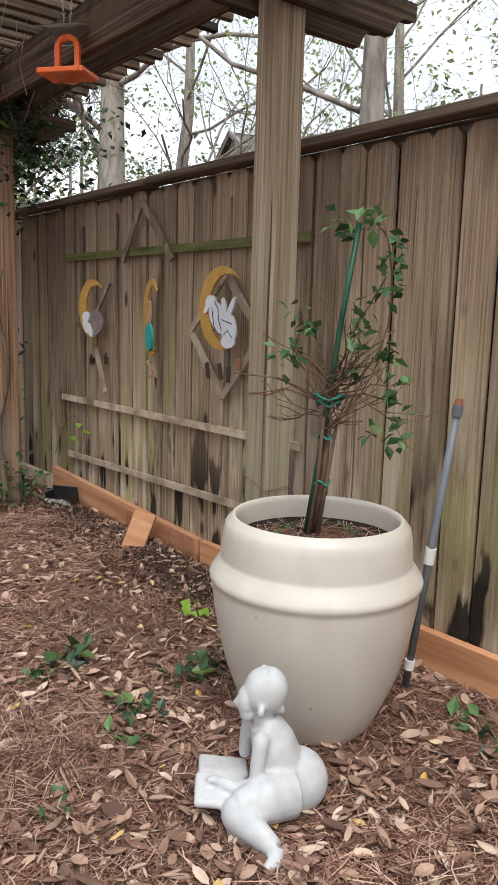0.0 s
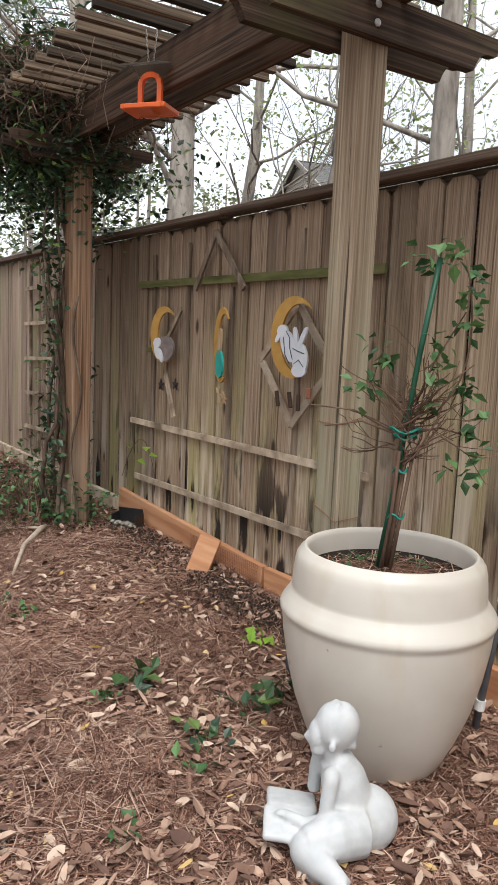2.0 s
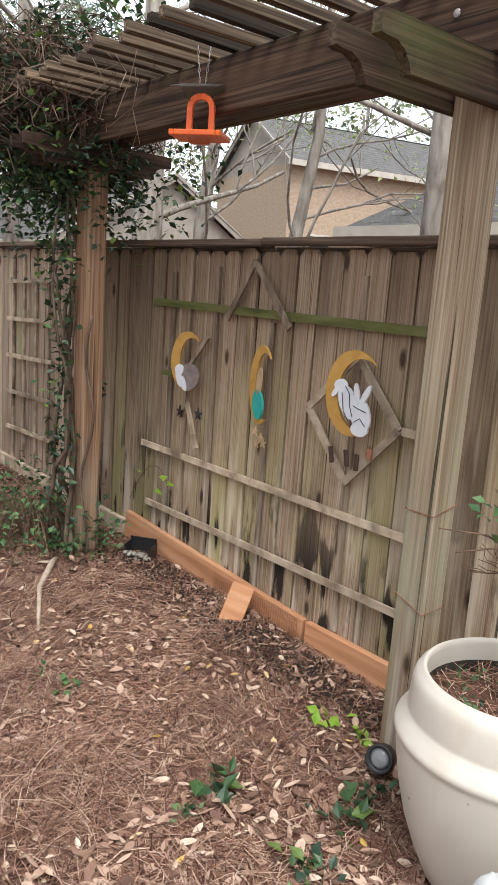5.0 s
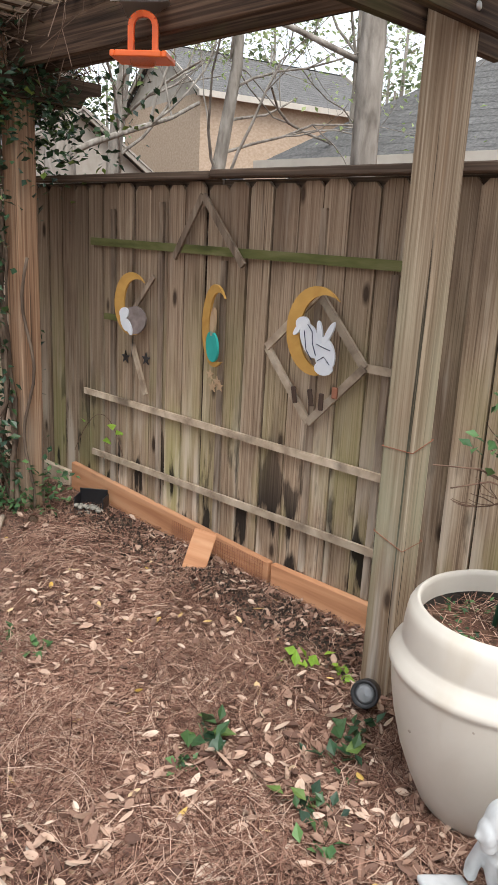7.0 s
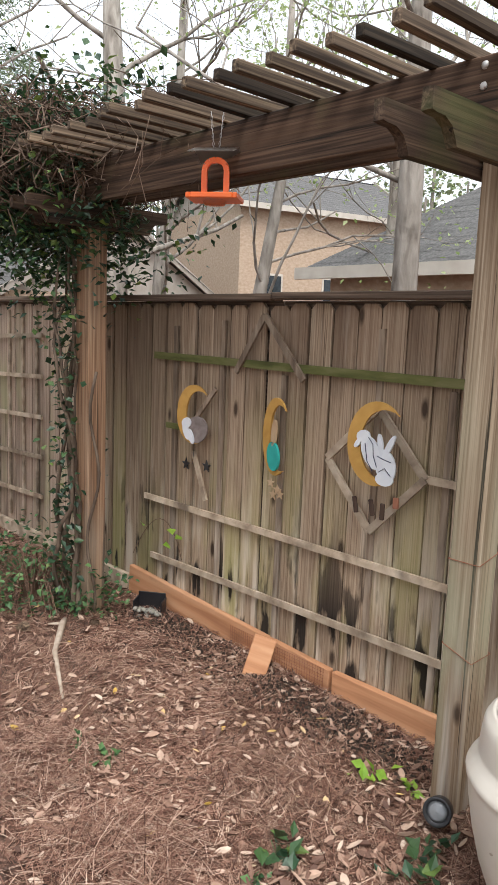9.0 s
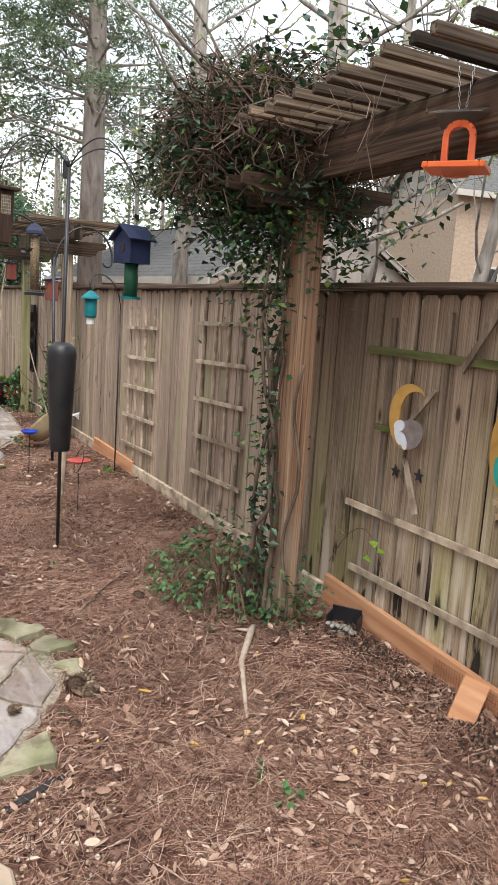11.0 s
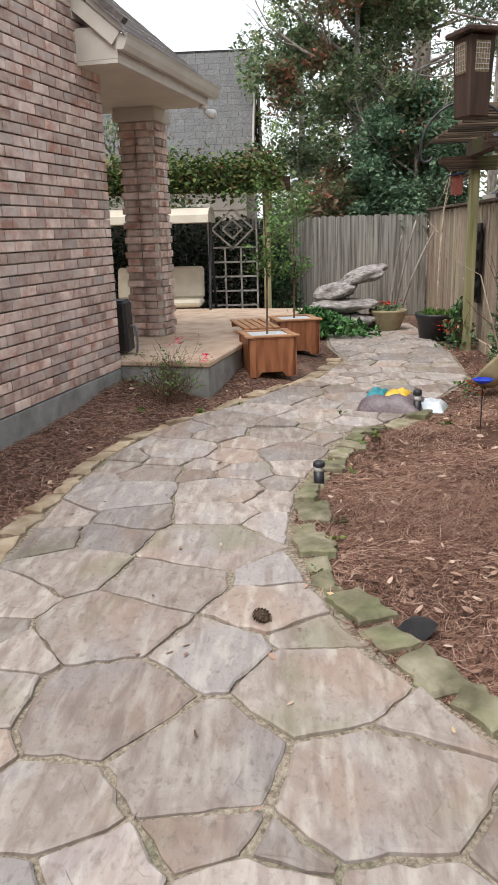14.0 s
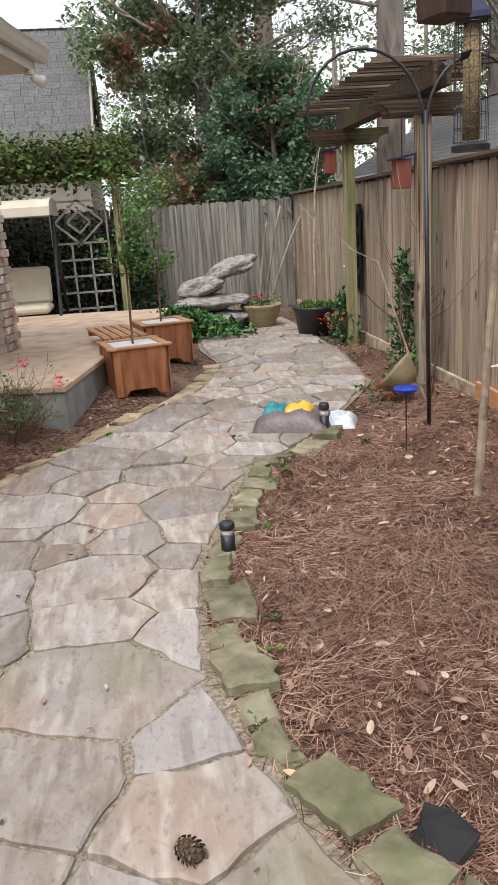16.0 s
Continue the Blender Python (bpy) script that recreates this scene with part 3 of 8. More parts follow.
def grow(bm, rng, start, way, length, radius, depth, tips, wobble=0.25, split=(2, 3), shrink=0.68, lift_up=0.1, sides=6, spread=0.75):
    """Limbs that fork, each a tapering tube; the tips are collected."""
    pts, radii, p, d = [Vector(start)], [radius], Vector(start), Vector(way).normalized()
    steps = 5 if depth > 0 else 3
    for k in range(steps):
        d = (d + Vector((rng.gauss(0, wobble), rng.gauss(0, wobble), rng.gauss(0, wobble) + lift_up)) * 0.5).normalized()
        p = p + d * length / steps
        pts.append(p.copy())
        radii.append(max(radius * (1 - 0.45 * (k + 1) / steps), 0.0012))
        if depth <= 1:
            tips.append(p.copy())
    tube(bm, pts, radii, max(3, sides), cap=False)
    if depth > 0:
        for _ in range(rng.randint(*split)):
            k = rng.randint(2, steps)
            side = Vector((rng.gauss(0, 1), rng.gauss(0, 1), rng.gauss(0.15, 0.7))).normalized()
            grow(bm, rng, pts[k], d + side * spread, length * shrink * rng.uniform(0.7, 1.15), radii[k] * 0.62, depth - 1, tips, wobble, split, shrink, lift_up, max(3, sides - 1), spread)


# ---- planter urn with a rose ----
POT = (-1.10, 1.822)


def urn():
    p = thing("planter_urn", pose(*POT, 0.0), "large cream glazed urn planter holding a staked rose", "planter")
    prof = [(0.165, 0.0), (0.178, 0.005), (0.196, 0.03), (0.235, 0.12), (0.270, 0.22), (0.296, 0.33), (0.312, 0.43), (0.318, 0.49), (0.3195, 0.505), (0.325, 0.512), (0.3265, 0.524), (0.322, 0.535), (0.306, 0.560),
            (0.295, 0.578), (0.2925, 0.584), (0.2925, 0.592), (0.290, 0.63), (0.286, 0.668), (0.282, 0.688), (0.274, 0.702), (0.264, 0.711), (0.261, 0.717), (0.256, 0.720), (0.250, 0.716), (0.247, 0.70), (0.25, 0.64)]
    bm = bmesh.new()
    lathe(bm, [(r, z * 0.93) for r, z in prof], 80)
    part("urn_body", bm, GLAZE, p, smooth=True)
    bm = bmesh.new()
    lathe(bm, [(0.249, 0.625), (0.255, 0.55), (0.25, 0.52)], 48, close_bottom=False)
    part("inner_wall", bm, POT_INSIDE, p, smooth=True)
    bm = bmesh.new()
    rng = random.Random(2)
    lathe(bm, [(0.255, 0.55), (0.20, 0.56), (0.12, 0.575), (0.05, 0.58), (0.004, 0.58)], 32, close_bottom=False)
    for v in bm.verts:
        v.co.z += rng.uniform(-0.012, 0.012)
    part("potting_soil", bm, POTTING, p, "dark potting soil strewn with pine straw")
    bm = bmesh.new()
    for _ in range(420):
        r, a, h = 0.23 * rng.random() ** 0.5, rng.uniform(0, 6.28), rng.uniform(0, 3.14)
        c, d, z = Vector((r * math.cos(a), r * math.sin(a), 0)), Vector((math.cos(h), math.sin(h), rng.uniform(-0.2, 0.25))), 0.582 + rng.uniform(0, 0.012)
        l = rng.uniform(0.03, 0.08)
        q, s = c + Vector((0, 0, z)), d.cross(Vector((0, 0, 1))).normalized() * 0.0012
        vs = [bm.verts.new(w) for w in (q - d * l - s, q - d * l + s, q + d * l + s, q + d * l - s)]
        bm.faces.new(vs)
    part("pine_straw", bm, NEEDLE, p)
    card_part("weeds", rng, [(0.2 * math.cos(a) * rng.uniform(0.5, 1.05), 0.2 * math.sin(a) * rng.uniform(0.5, 1.05), 0.595) for a in [rng.uniform(1.5, 4.6) for _ in range(70)]], 0.014, LEAF, p)["kind"] = "stuff"


def rose():
    rng = random.Random(12)
    p = thing("rose_bush", pose(*POT, 0.63), "pruned rose tied to a green stake in the urn", "plant")
    # across the view: right is u, towards the fence is v
    u, v = Vector((0.63, 0.77, 0)), Vector((-0.77, 0.63, 0))
    w = lambda a, z, b=0.0: u * a + v * b + Vector((0, 0, z))
    bm = bmesh.new()
    tube(bm, [w(-0.035, -0.02), w(0.0, 0.24), w(0.045, 0.62), w(0.085, 0.90)], 0.0085, 10)
    part("stake", bm, GREEN_STAKE, p, "green coated metal plant stake", True)
    bm = bmesh.new()
    tips = []
    for k in range(9):
        a, b = -0.01 + rng.uniform(-0.012, 0.024), rng.uniform(-0.015, 0.015)
        tube(bm, [w(a - 0.01, -0.02, b), w(a + 0.01, 0.14, b), w(a + 0.02 + rng.uniform(-0.01, 0.02), 0.34, b * 1.5)], [0.0065, 0.006, 0.005], 6)
    for k in range(46):
        s = w(0.012 + rng.uniform(-0.03, 0.05), rng.uniform(0.30, 0.48), rng.uniform(-0.03, 0.03))
        d = u * rng.gauss(0.25, 0.85) + v * rng.gauss(0, 0.5) + Vector((0, 0, rng.uniform(-0.1, 1.0)))
        grow(bm, rng, s, d, rng.uniform(0.09, 0.22), rng.uniform(0.0018, 0.0038), 1, tips, 0.35, (1, 3), 0.6, 0.12, 5)
    for a, b, z in ((-0.27, 0.02, 0.46), (-0.22, 0.0, 0.40), (0.24, 0.02, 0.38), (0.17, 0.0, 0.75), (0.20, -0.02, 0.6)):
        tube(bm, [w(0.01, 0.38), w(a * 0.5, (0.38 + z) / 2 + 0.03, b), w(a, z, b)], [0.0035, 0.003, 0.002], 5)
    tube(bm, arc(w(0.06, 0.42), w(0.26, 0.55), w(0.15, 0.93), 8), [0.003] * 9, 5)
    part("cane", bm, TWIG, p, "bare brown thorny canes", True)
    spots = [(0.14, 0.91), (0.10, 0.93), (0.19, 0.86), (0.17, 0.80), (0.21, 0.74), (0.02, 0.90), (0.07, 0.88), (0.15, 0.70), (0.12, 0.57), (0.17, 0.55), (0.20, 0.50), (0.10, 0.60),
             (-0.06, 0.60), (-0.08, 0.63), (0.06, 0.46), (-0.10, 0.53), (0.22, 0.42), (0.24, 0.35), (0.17, 0.30), (0.21, 0.28), (0.10, 0.66), (-0.12, 0.5)]
    cs = [w(a, z, rng.gauss(0, 0.03)) for a, z in spots for _ in range(9)]
    card_part("rose_leaves", rng, [tuple(c) for c in cs], 0.028, LEAF, p, spread=0.02, droop=-0.2)
    for z, r in ((0.38, 0.034), (0.40, 0.045), (0.28, 0.022), (0.14, 0.024)):
        bm = bmesh.new()
        c = w(0.01 + 0.05 * (z - 0.2), z)
        tube(bm, [c + r * (math.cos(t) * u + 0.9 * math.sin(t) * v) + Vector((0, 0, 0.008 * math.sin(3 * t + z * 9))) for t in [k * 0.42 for k in range(16)]], 0.004, 5)
        part("tie", bm, TIE, p)


urn()
rose()


# ---- statue ----
def ball(bm, c, r, turn=(0, 0, 0), seg=20):
    rr = bmesh.ops.create_uvsphere(bm, u_segments=seg, v_segments=seg // 2 + 2, radius=1.0)
    m = pose(*c, *turn) @ Matrix.Diagonal((*(r if isinstance(r, tuple) else (r, r, r)), 1))
    bmesh.ops.transform(bm, matrix=m, verts=rr["verts"])


def statue():
    """A seated figure leaning over a book; local x runs across the view, y away from it."""
    bm = bmesh.new()
    ball(bm, (0.015, 0.02, 0.315), (0.058, 0.054, 0.064), (0, -10, 0))
    ball(bm, (-0.036, 0.015, 0.292), (0.026, 0.036, 0.040))
    ball(bm, (-0.064, 0.012, 0.288), (0.009, 0.010, 0.010))
    ball(bm, (-0.03, 0.01, 0.262), (0.024, 0.028, 0.020))
    ball(bm, (0.032, 0.025, 0.318), (0.056, 0.056, 0.06))
    ball(bm, (0.01, -0.042, 0.288), (0.012, 0.008, 0.016))
    tube(bm, [(0.012, 0.02, 0.27), (0.022, 0.022, 0.22)], [0.03, 0.034], 14)
    tube(bm, [(0.02, 0.02, 0.235), (0.045, 0.022, 0.18), (0.075, 0.025, 0.11), (0.09, 0.025, 0.05)], [0.045, 0.066, 0.07, 0.08], 18)
    ball(bm, (0.012, -0.035, 0.208), 0.026)
    tube(bm, [(0.012, -0.042, 0.208), (0.004, -0.055, 0.15), (0.0, -0.062, 0.105)], [0.024, 0.022, 0.02], 12)
    tube(bm, [(0.0, -0.062, 0.105), (-0.05, -0.055, 0.088), (-0.11, -0.04, 0.098)], [0.021, 0.019, 0.014], 12)
    ball(bm, (-0.122, -0.035, 0.1), (0.022, 0.014, 0.009), (0, 0, 10))
    tube(bm, [(0.0, 0.075, 0.205), (-0.03, 0.08, 0.14), (-0.035, 0.075, 0.11)], [0.023, 0.021, 0.02], 12)
    tube(bm, [(-0.035, 0.075, 0.11), (-0.035, 0.055, 0.18), (-0.028, 0.035, 0.245)], [0.02, 0.018, 0.015], 12)
    ball(bm, (0.12, 0.03, 0.07), (0.095, 0.085, 0.085))
    ball(bm, (0.07, 0.0, 0.075), (0.085, 0.08, 0.06), (0, 15, 0))
    tube(bm, [(0.10, -0.03, 0.07), (0.03, -0.08, 0.078), (-0.045, -0.11, 0.062)], [0.066, 0.06, 0.05], 16)
    ball(bm, (-0.048, -0.112, 0.058), (0.046, 0.046, 0.044))
    tube(bm, [(-0.05, -0.112, 0.055), (0.0, -0.16, 0.05), (0.06, -0.21, 0.036)], [0.044, 0.037, 0.024], 14)
    tube(bm, [(-0.05, -0.10, 0.02), (0.0, -0.15, 0.018), (0.05, -0.19, 0.016)], [0.04, 0.034, 0.024], 14)
    tube(bm, [(0.06, -0.21, 0.036), (0.055, -0.235, 0.02), (0.035, -0.258, 0.012)], [0.026, 0.022, 0.015], 12)
    for s in (-1, 1):
        block(bm, (-0.10, 0.012 + s * 0.055, 0.072), (0.15, 0.115, 0.022), (-s * 9, 6, 4), 0.006)
    tube(bm, [(0.075, 0.0, 0.27), (0.05, 0.0, 0.335), (0.02, 0.01, 0.375), (-0.02, 0.012, 0.362)], [0.008, 0.012, 0.012, 0.008], 8)
    for k in range(5):
        a = -0.4 + 0.22 * k
        tube(bm, arc((0.055, 0.02 + 0.055 * math.sin(a), 0.27), (0.075, 0.02 + 0.075 * math.sin(a), 0.33), (0.01, 0.02 + 0.05 * math.sin(a), 0.378), 6), 0.006, 6)
    for v in bm.verts:
        v.co.z = max(v.co.z, 0.0)
    me = bpy.data.meshes.new("statue")
    bm.to_mesh(me)
    bm.free()
    me.materials.append(PLASTER)
    me.shade_smooth()
    ob = new("statue", me)
    ob.matrix_basis = pose(-0.85, 1.40, 0.0, 0, 0, 50) @ Matrix.Diagonal((0.88, 0.95, 1, 1))
    mod = ob.modifiers.new("soften", "REMESH")
    mod.mode, mod.voxel_size, mod.use_smooth_shade = "VOXEL", 0.006, True
    sm = ob.modifiers.new("smooth", "SMOOTH")
    sm.factor, sm.iterations = 0.5, 3
    tagged(ob, "white cast garden statue reading a book on the mulch", "statue")


statue()


# ---- conduit beside the fence ----
def pipe():
    p = thing("conduit_pipe", pose(-1.03, 2.22, 0), "grey plastic conduit pipe leaning at the fence with a white coupling", "pipe")
    a, b = Vector((-0.01, -0.02, -0.05)), Vector((0.10, 0.03, 1.0))
    at = lambda z: a + (b - a) * ((z + 0.05) / 1.05)
    bm = bmesh.new()
    tube(bm, [a, b], 0.0125, 16)
    part("pipe", bm, PVC, p, smooth=True)
    for z0, z1 in ((0.47, 0.525), (0.09, 0.125)):
        bm = bmesh.new()
        tube(bm, [at(z0), at(z1)], 0.0175, 16)
        part("coupling", bm, WHITE_PVC, p, "white plastic coupling")
    bm = bmesh.new()
    tube(bm, [at(0.965), at(1.0)], 0.017, 16)
    part("collar", bm, PVC, p)
    bm = bmesh.new()
    tube(bm, [at(1.0), at(1.02)], [0.014, 0.012], 14)
    part("cap", bm, RUST, p, "rust red end cap")


pipe()


# ---- lattice and ornaments on the fence ----
def fence_lattice():
    f = FENCE_Y - 0.012
    t = thing("lattice_frame", pose(0, f, 0), "old wooden lattice frame fixed to the fence, strips missing", "trellis")
    rng = random.Random(5)

    def lath(a, b, w=0.033, mat=LATTICE, depth=0.0, label=""):
        bm = bmesh.new()
        strip(bm, (a[0], -0.008 - depth, a[1]), (b[0], -0.008 - depth, b[1]), w, 0.014)
        part("lath", bm, mat, t, label)

    for x, za, zb in ((-3.93, 1.78, 0.16), (-3.50, 1.82, 0.13), (-3.01, 1.55, 0.11), (-2.39, 1.80, 0.14), (-2.02, 1.55, 0.14)):
        lath((x + rng.uniform(-0.01, 0.01), za), (x + rng.uniform(-0.01, 0.01), zb), 0.033, OLD_LATH)
    lath((-4.12, 1.60), (-1.82, 1.585), 0.042, MOSS_STRIP, 0.016, "mossy green top strip")
    lath((-4.20, 0.705), (-1.85, 0.715), 0.036, LATTICE, 0.016)
    lath((-4.12, 0.335), (-1.85, 0.375), 0.036, LATTICE, 0.016)
    lath((-3.14, 1.85), (-3.35, 1.545), 0.034, OLD_LATH, 0.031)
    lath((-3.135, 1.85), (-2.84, 1.535), 0.034, OLD_LATH, 0.034)
    d = ((-2.37, 1.45), (-2.10, 1.165), (-2.385, 0.875), (-2.66, 1.18))
    for k in range(4):
        lath(d[k], d[(k + 1) % 4], 0.036, LATTICE, 0.031 + 0.003 * (k % 2))
    lath((-2.10, 1.165), (-1.90, 1.165), 0.034, LATTICE, 0.02)
    lath((-3.98, 1.185), (-3.72, 1.185), 0.034, MOSS_STRIP, 0.02)
    lath((-3.52, 1.44), (-3.74, 1.2), 0.026, OLD_LATH, 0.024)
    lath((-3.70, 1.06), (-3.575, 0.79), 0.03, LATTICE, 0.03)
    return t


def crescent(bm, c, r, y, start=-0.55, end=3.6, wide=0.07, thick=0.012, squash=0.6):
    """A moon sickle open to the right."""
    n = 26
    ring = []
    for k in range(n + 1):
        s = k / n
        a = math.pi / 2 - 0.75 + s * (math.pi + 1.35)
        w = wide * math.sin(math.pi * min(1, max(0.02, s))) ** 0.7
        o = Vector((c[0] + r * squash * math.cos(a), 0, c[1] + r * math.sin(a)))
        i = Vector((c[0] + (r * squash - w * 0.8) * math.cos(a) + 0.012, 0, c[1] + (r - w * 0.9) * math.sin(a)))
        ring.append([bm.verts.new((p.x, y + d, p.z)) for p in (o, i) for d in (-thick / 2, thick / 2)])
    for a, b in zip(ring, ring[1:]):
        for i, j in ((0, 1), (1, 3), (3, 2), (2, 0)):
            bm.faces.new((a[i], a[j], b[j], b[i]))
    bm.faces.new([ring[0][i] for i in (0, 1, 3, 2)])
    bm.faces.new([ring[-1][i] for i in (2, 3, 1, 0)])
    bmesh.ops.recalc_face_normals(bm, faces=bm.faces)


def flat_blob(bm, c, rx, rz, y, turn=0.0, thick=0.012, n=18, wob=0.0):
    vs = []
    for d in (-thick / 2, thick / 2):
        row = []
        for k in range(n):
            a = 6.2832 * k / n
            q = Vector((rx * math.cos(a) * (1 + wob * math.sin(3 * a)), rz * math.sin(a)))
            ca, sa = math.cos(turn), math.sin(turn)
            row.append(bm.verts.new((c[0] + ca * q.x - sa * q.y, y + d, c[1] + sa * q.x + ca * q.y)))
        vs.append(row)
    bm.faces.new(vs[0])
    bm.faces.new(vs[1][::-1])
    for k in range(n):
        bm.faces.new((vs[0][(k + 1) % n], vs[0][k], vs[1][k], vs[1][(k + 1) % n]))
    bmesh.ops.recalc_face_normals(bm, faces=bm.faces)


def ornaments():
    y0 = FENCE_Y - 0.085
    # grey sleeper
    o = thing("moon_ornament", pose(-3.66, y0, 1.283, 0, 0, 12), "painted wooden moon ornament with a grey curled animal", "ornament", "moon ornaments")
    bm = bmesh.new()
    crescent(bm, (0, 0), 0.17, 0, squash=0.72)
    part("moon", bm, GOLD, o)
    bm = bmesh.new()
    flat_blob(bm, (0.03, -0.085), 0.085, 0.075, -0.012, 0.5)
    part("animal_body", bm, GREYPAINT, o, "grey brown painted back")
    bm = bmesh.new()
    for c, r in (((-0.035, -0.05), (0.034, 0.03)), ((-0.035, -0.10), (0.022, 0.05)), ((0.0, -0.125), (0.018, 0.045))):
        flat_blob(bm, c, r[0], r[1], -0.021 - 0.001 * c[1], 0.4, 0.01)
    part("animal_face", bm, PALE, o, "white painted face and paws")
    bm = bmesh.new()
    tube(bm, [(0.01, 0, -0.16), (0.0, 0, -0.29)], 0.0015, 4)
    part("wire", bm, BLACK_METAL, o)
    # turquoise sleeper
    o = thing("moon_ornament", pose(-2.985, y0, 1.24), "wooden moon ornament turned edge-on with a turquoise gown", "ornament", "moon ornaments")
    r = pose(0, 0, 0, 0, 0, -12)
    bm = bmesh.new()
    crescent(bm, (0, 0), 0.2, 0, squash=0.6)
    part("moon", bm, GOLD, o, m=r)
    bm = bmesh.new()
    flat_blob(bm, (0.0, -0.10), 0.055, 0.075, -0.012, 0.2)
    part("gown", bm, TURQ, o, "turquoise painted gown", m=r)
    bm = bmesh.new()
    flat_blob(bm, (0.0, 0.02), 0.022, 0.07, -0.012, -0.1)
    part("animal_head", bm, TAN, o, "tan painted ears and head", m=r)
    bm = bmesh.new()
    for c in ((-0.02, -0.24), (0.03, -0.27), (0.0, -0.30), (0.05, -0.29)):
        star(bm, c, 0.028, -0.004)
    part("star", bm, TAN, o, "small tan wooden stars on strings")
    # white rabbits
    o = thing("moon_ornament", pose(-2.335, y0 - 0.015, 1.293, 0, 0, 8), "painted wooden moon ornament with two white sleeping rabbits", "ornament", "moon ornaments")
    bm = bmesh.new()
    crescent(bm, (0, 0), 0.19, 0, squash=0.78)
    part("moon", bm, GOLD, o)
    rabbit_shapes = (((-0.015, -0.04), 0.045, 0.08, 0.5), ((-0.06, 0.03), 0.034, 0.028, 0.2), ((-0.085, 0.0), 0.012, 0.03, -0.6), ((0.06, -0.09), 0.05, 0.075, 0.25), ((0.03, 0.0), 0.013, 0.05, 0.2), ((0.075, 0.0), 0.014, 0.055, -0.45), ((0.06, -0.15), 0.045, 0.03, 0.0))
    for k, (c, rx, rz, tn) in enumerate(rabbit_shapes):
        bm = bmesh.new()
        flat_blob(bm, c, rx, rz, -0.013 - 0.0004 * k, tn, 0.011)
        part("rabbit_ear" if rx < 0.016 else "rabbit_body", bm, PALE, o, "white painted wood")
    bm = bmesh.new()
    for pts in ([(-0.03, 0.03), (-0.005, 0.0), (0.0, -0.05), (0.02, -0.10)], [(0.02, -0.05), (0.05, -0.06), (0.09, -0.07)], [(0.03, -0.12), (0.06, -0.10), (0.09, -0.13)], [(-0.045, 0.0), (-0.03, -0.08), (0.0, -0.12)]):
        tube(bm, [(a, -0.0225, b) for a, b in pts], 0.0018, 4)
    part("painted_lines", bm, NAVY, o, "dark outline of the rabbits")
    for a, z in ((-0.09, -0.29), (-0.005, -0.29), (0.05, -0.30)):
        part("hanging_tag", board((0.022, 0.012, 0.075), 0.003, (a, 0, z), (0, -12 if a < 0 else 0, 0)), DARK_WOOD, o)
    bm = bmesh.new()
    block(bm, (0.115, 0, -0.25), (0.026, 0.014, 0.05), (0, 0, 0), 0.003)
    part("hanging_tag", bm, RUST, o)
    for x, z in ((-3.79, 0.97), (-3.60, 0.985)):
        bm = bmesh.new()
        star(bm, (0, 0), 0.038, 0)
        s = part("star", bm, BLACK_METAL, None, m=pose(x, FENCE_Y - 0.03, z))
        s.name = "metal_star"
        tagged(s, "small dark metal star fixed to the fence", "ornament", "metal stars")


def star(bm, c, r, y, thick=0.006):
    rows = []
    for d in (-thick / 2, thick / 2):
        rows.append([bm.verts.new((c[0] + (r if k % 2 == 0 else r * 0.42) * math.sin(k * 0.62832), y + d, c[1] + (r if k % 2 == 0 else r * 0.42) * math.cos(k * 0.62832))) for k in range(10)])
    bm.faces.new(rows[0])
    bm.faces.new(rows[1][::-1])
    for k in range(10):
        bm.faces.new((rows[0][(k + 1) % 10], rows[0][k], rows[1][k], rows[1][(k + 1) % 10]))
    bmesh.ops.recalc_face_normals(bm, faces=bm.faces)


def ladder_trellis(x0, x1, z0, z1, ups, rungs, label):
    t = thing("ladder_trellis", pose(0, FENCE_Y - 0.012, 0), label, "trellis", "ladder trellises")
    for k in range(ups):
        x = x0 + (x1 - x0) * (0.12 + 0.76 * k / (ups - 1))
        bm = bmesh.new()
        strip(bm, (x, -0.01, z0), (x - 0.01, -0.01, z1), 0.025, 0.016)
        part("upright", bm, LATTICE, t)
    for k in range(rungs):
        z = z0 + (z1 - z0) * (0.14 + 0.74 * k / (rungs - 1))
        bm = bmesh.new()
        strip(bm, (x0, -0.027, z - 0.015), (x1, -0.027, z + 0.015), 0.032, 0.016)
        part("rung", bm, LATTICE, t)


fence_lattice()
ornaments()
ladder_trellis(-6.50, -5.58, 0.18, 1.86, 4, 5, "weathered grey ladder trellis standing against the fence")
ladder_trellis(-8.38, -7.46, 0.10, 1.74, 4, 5, "narrow grey ladder trellis with green feet against the fence")


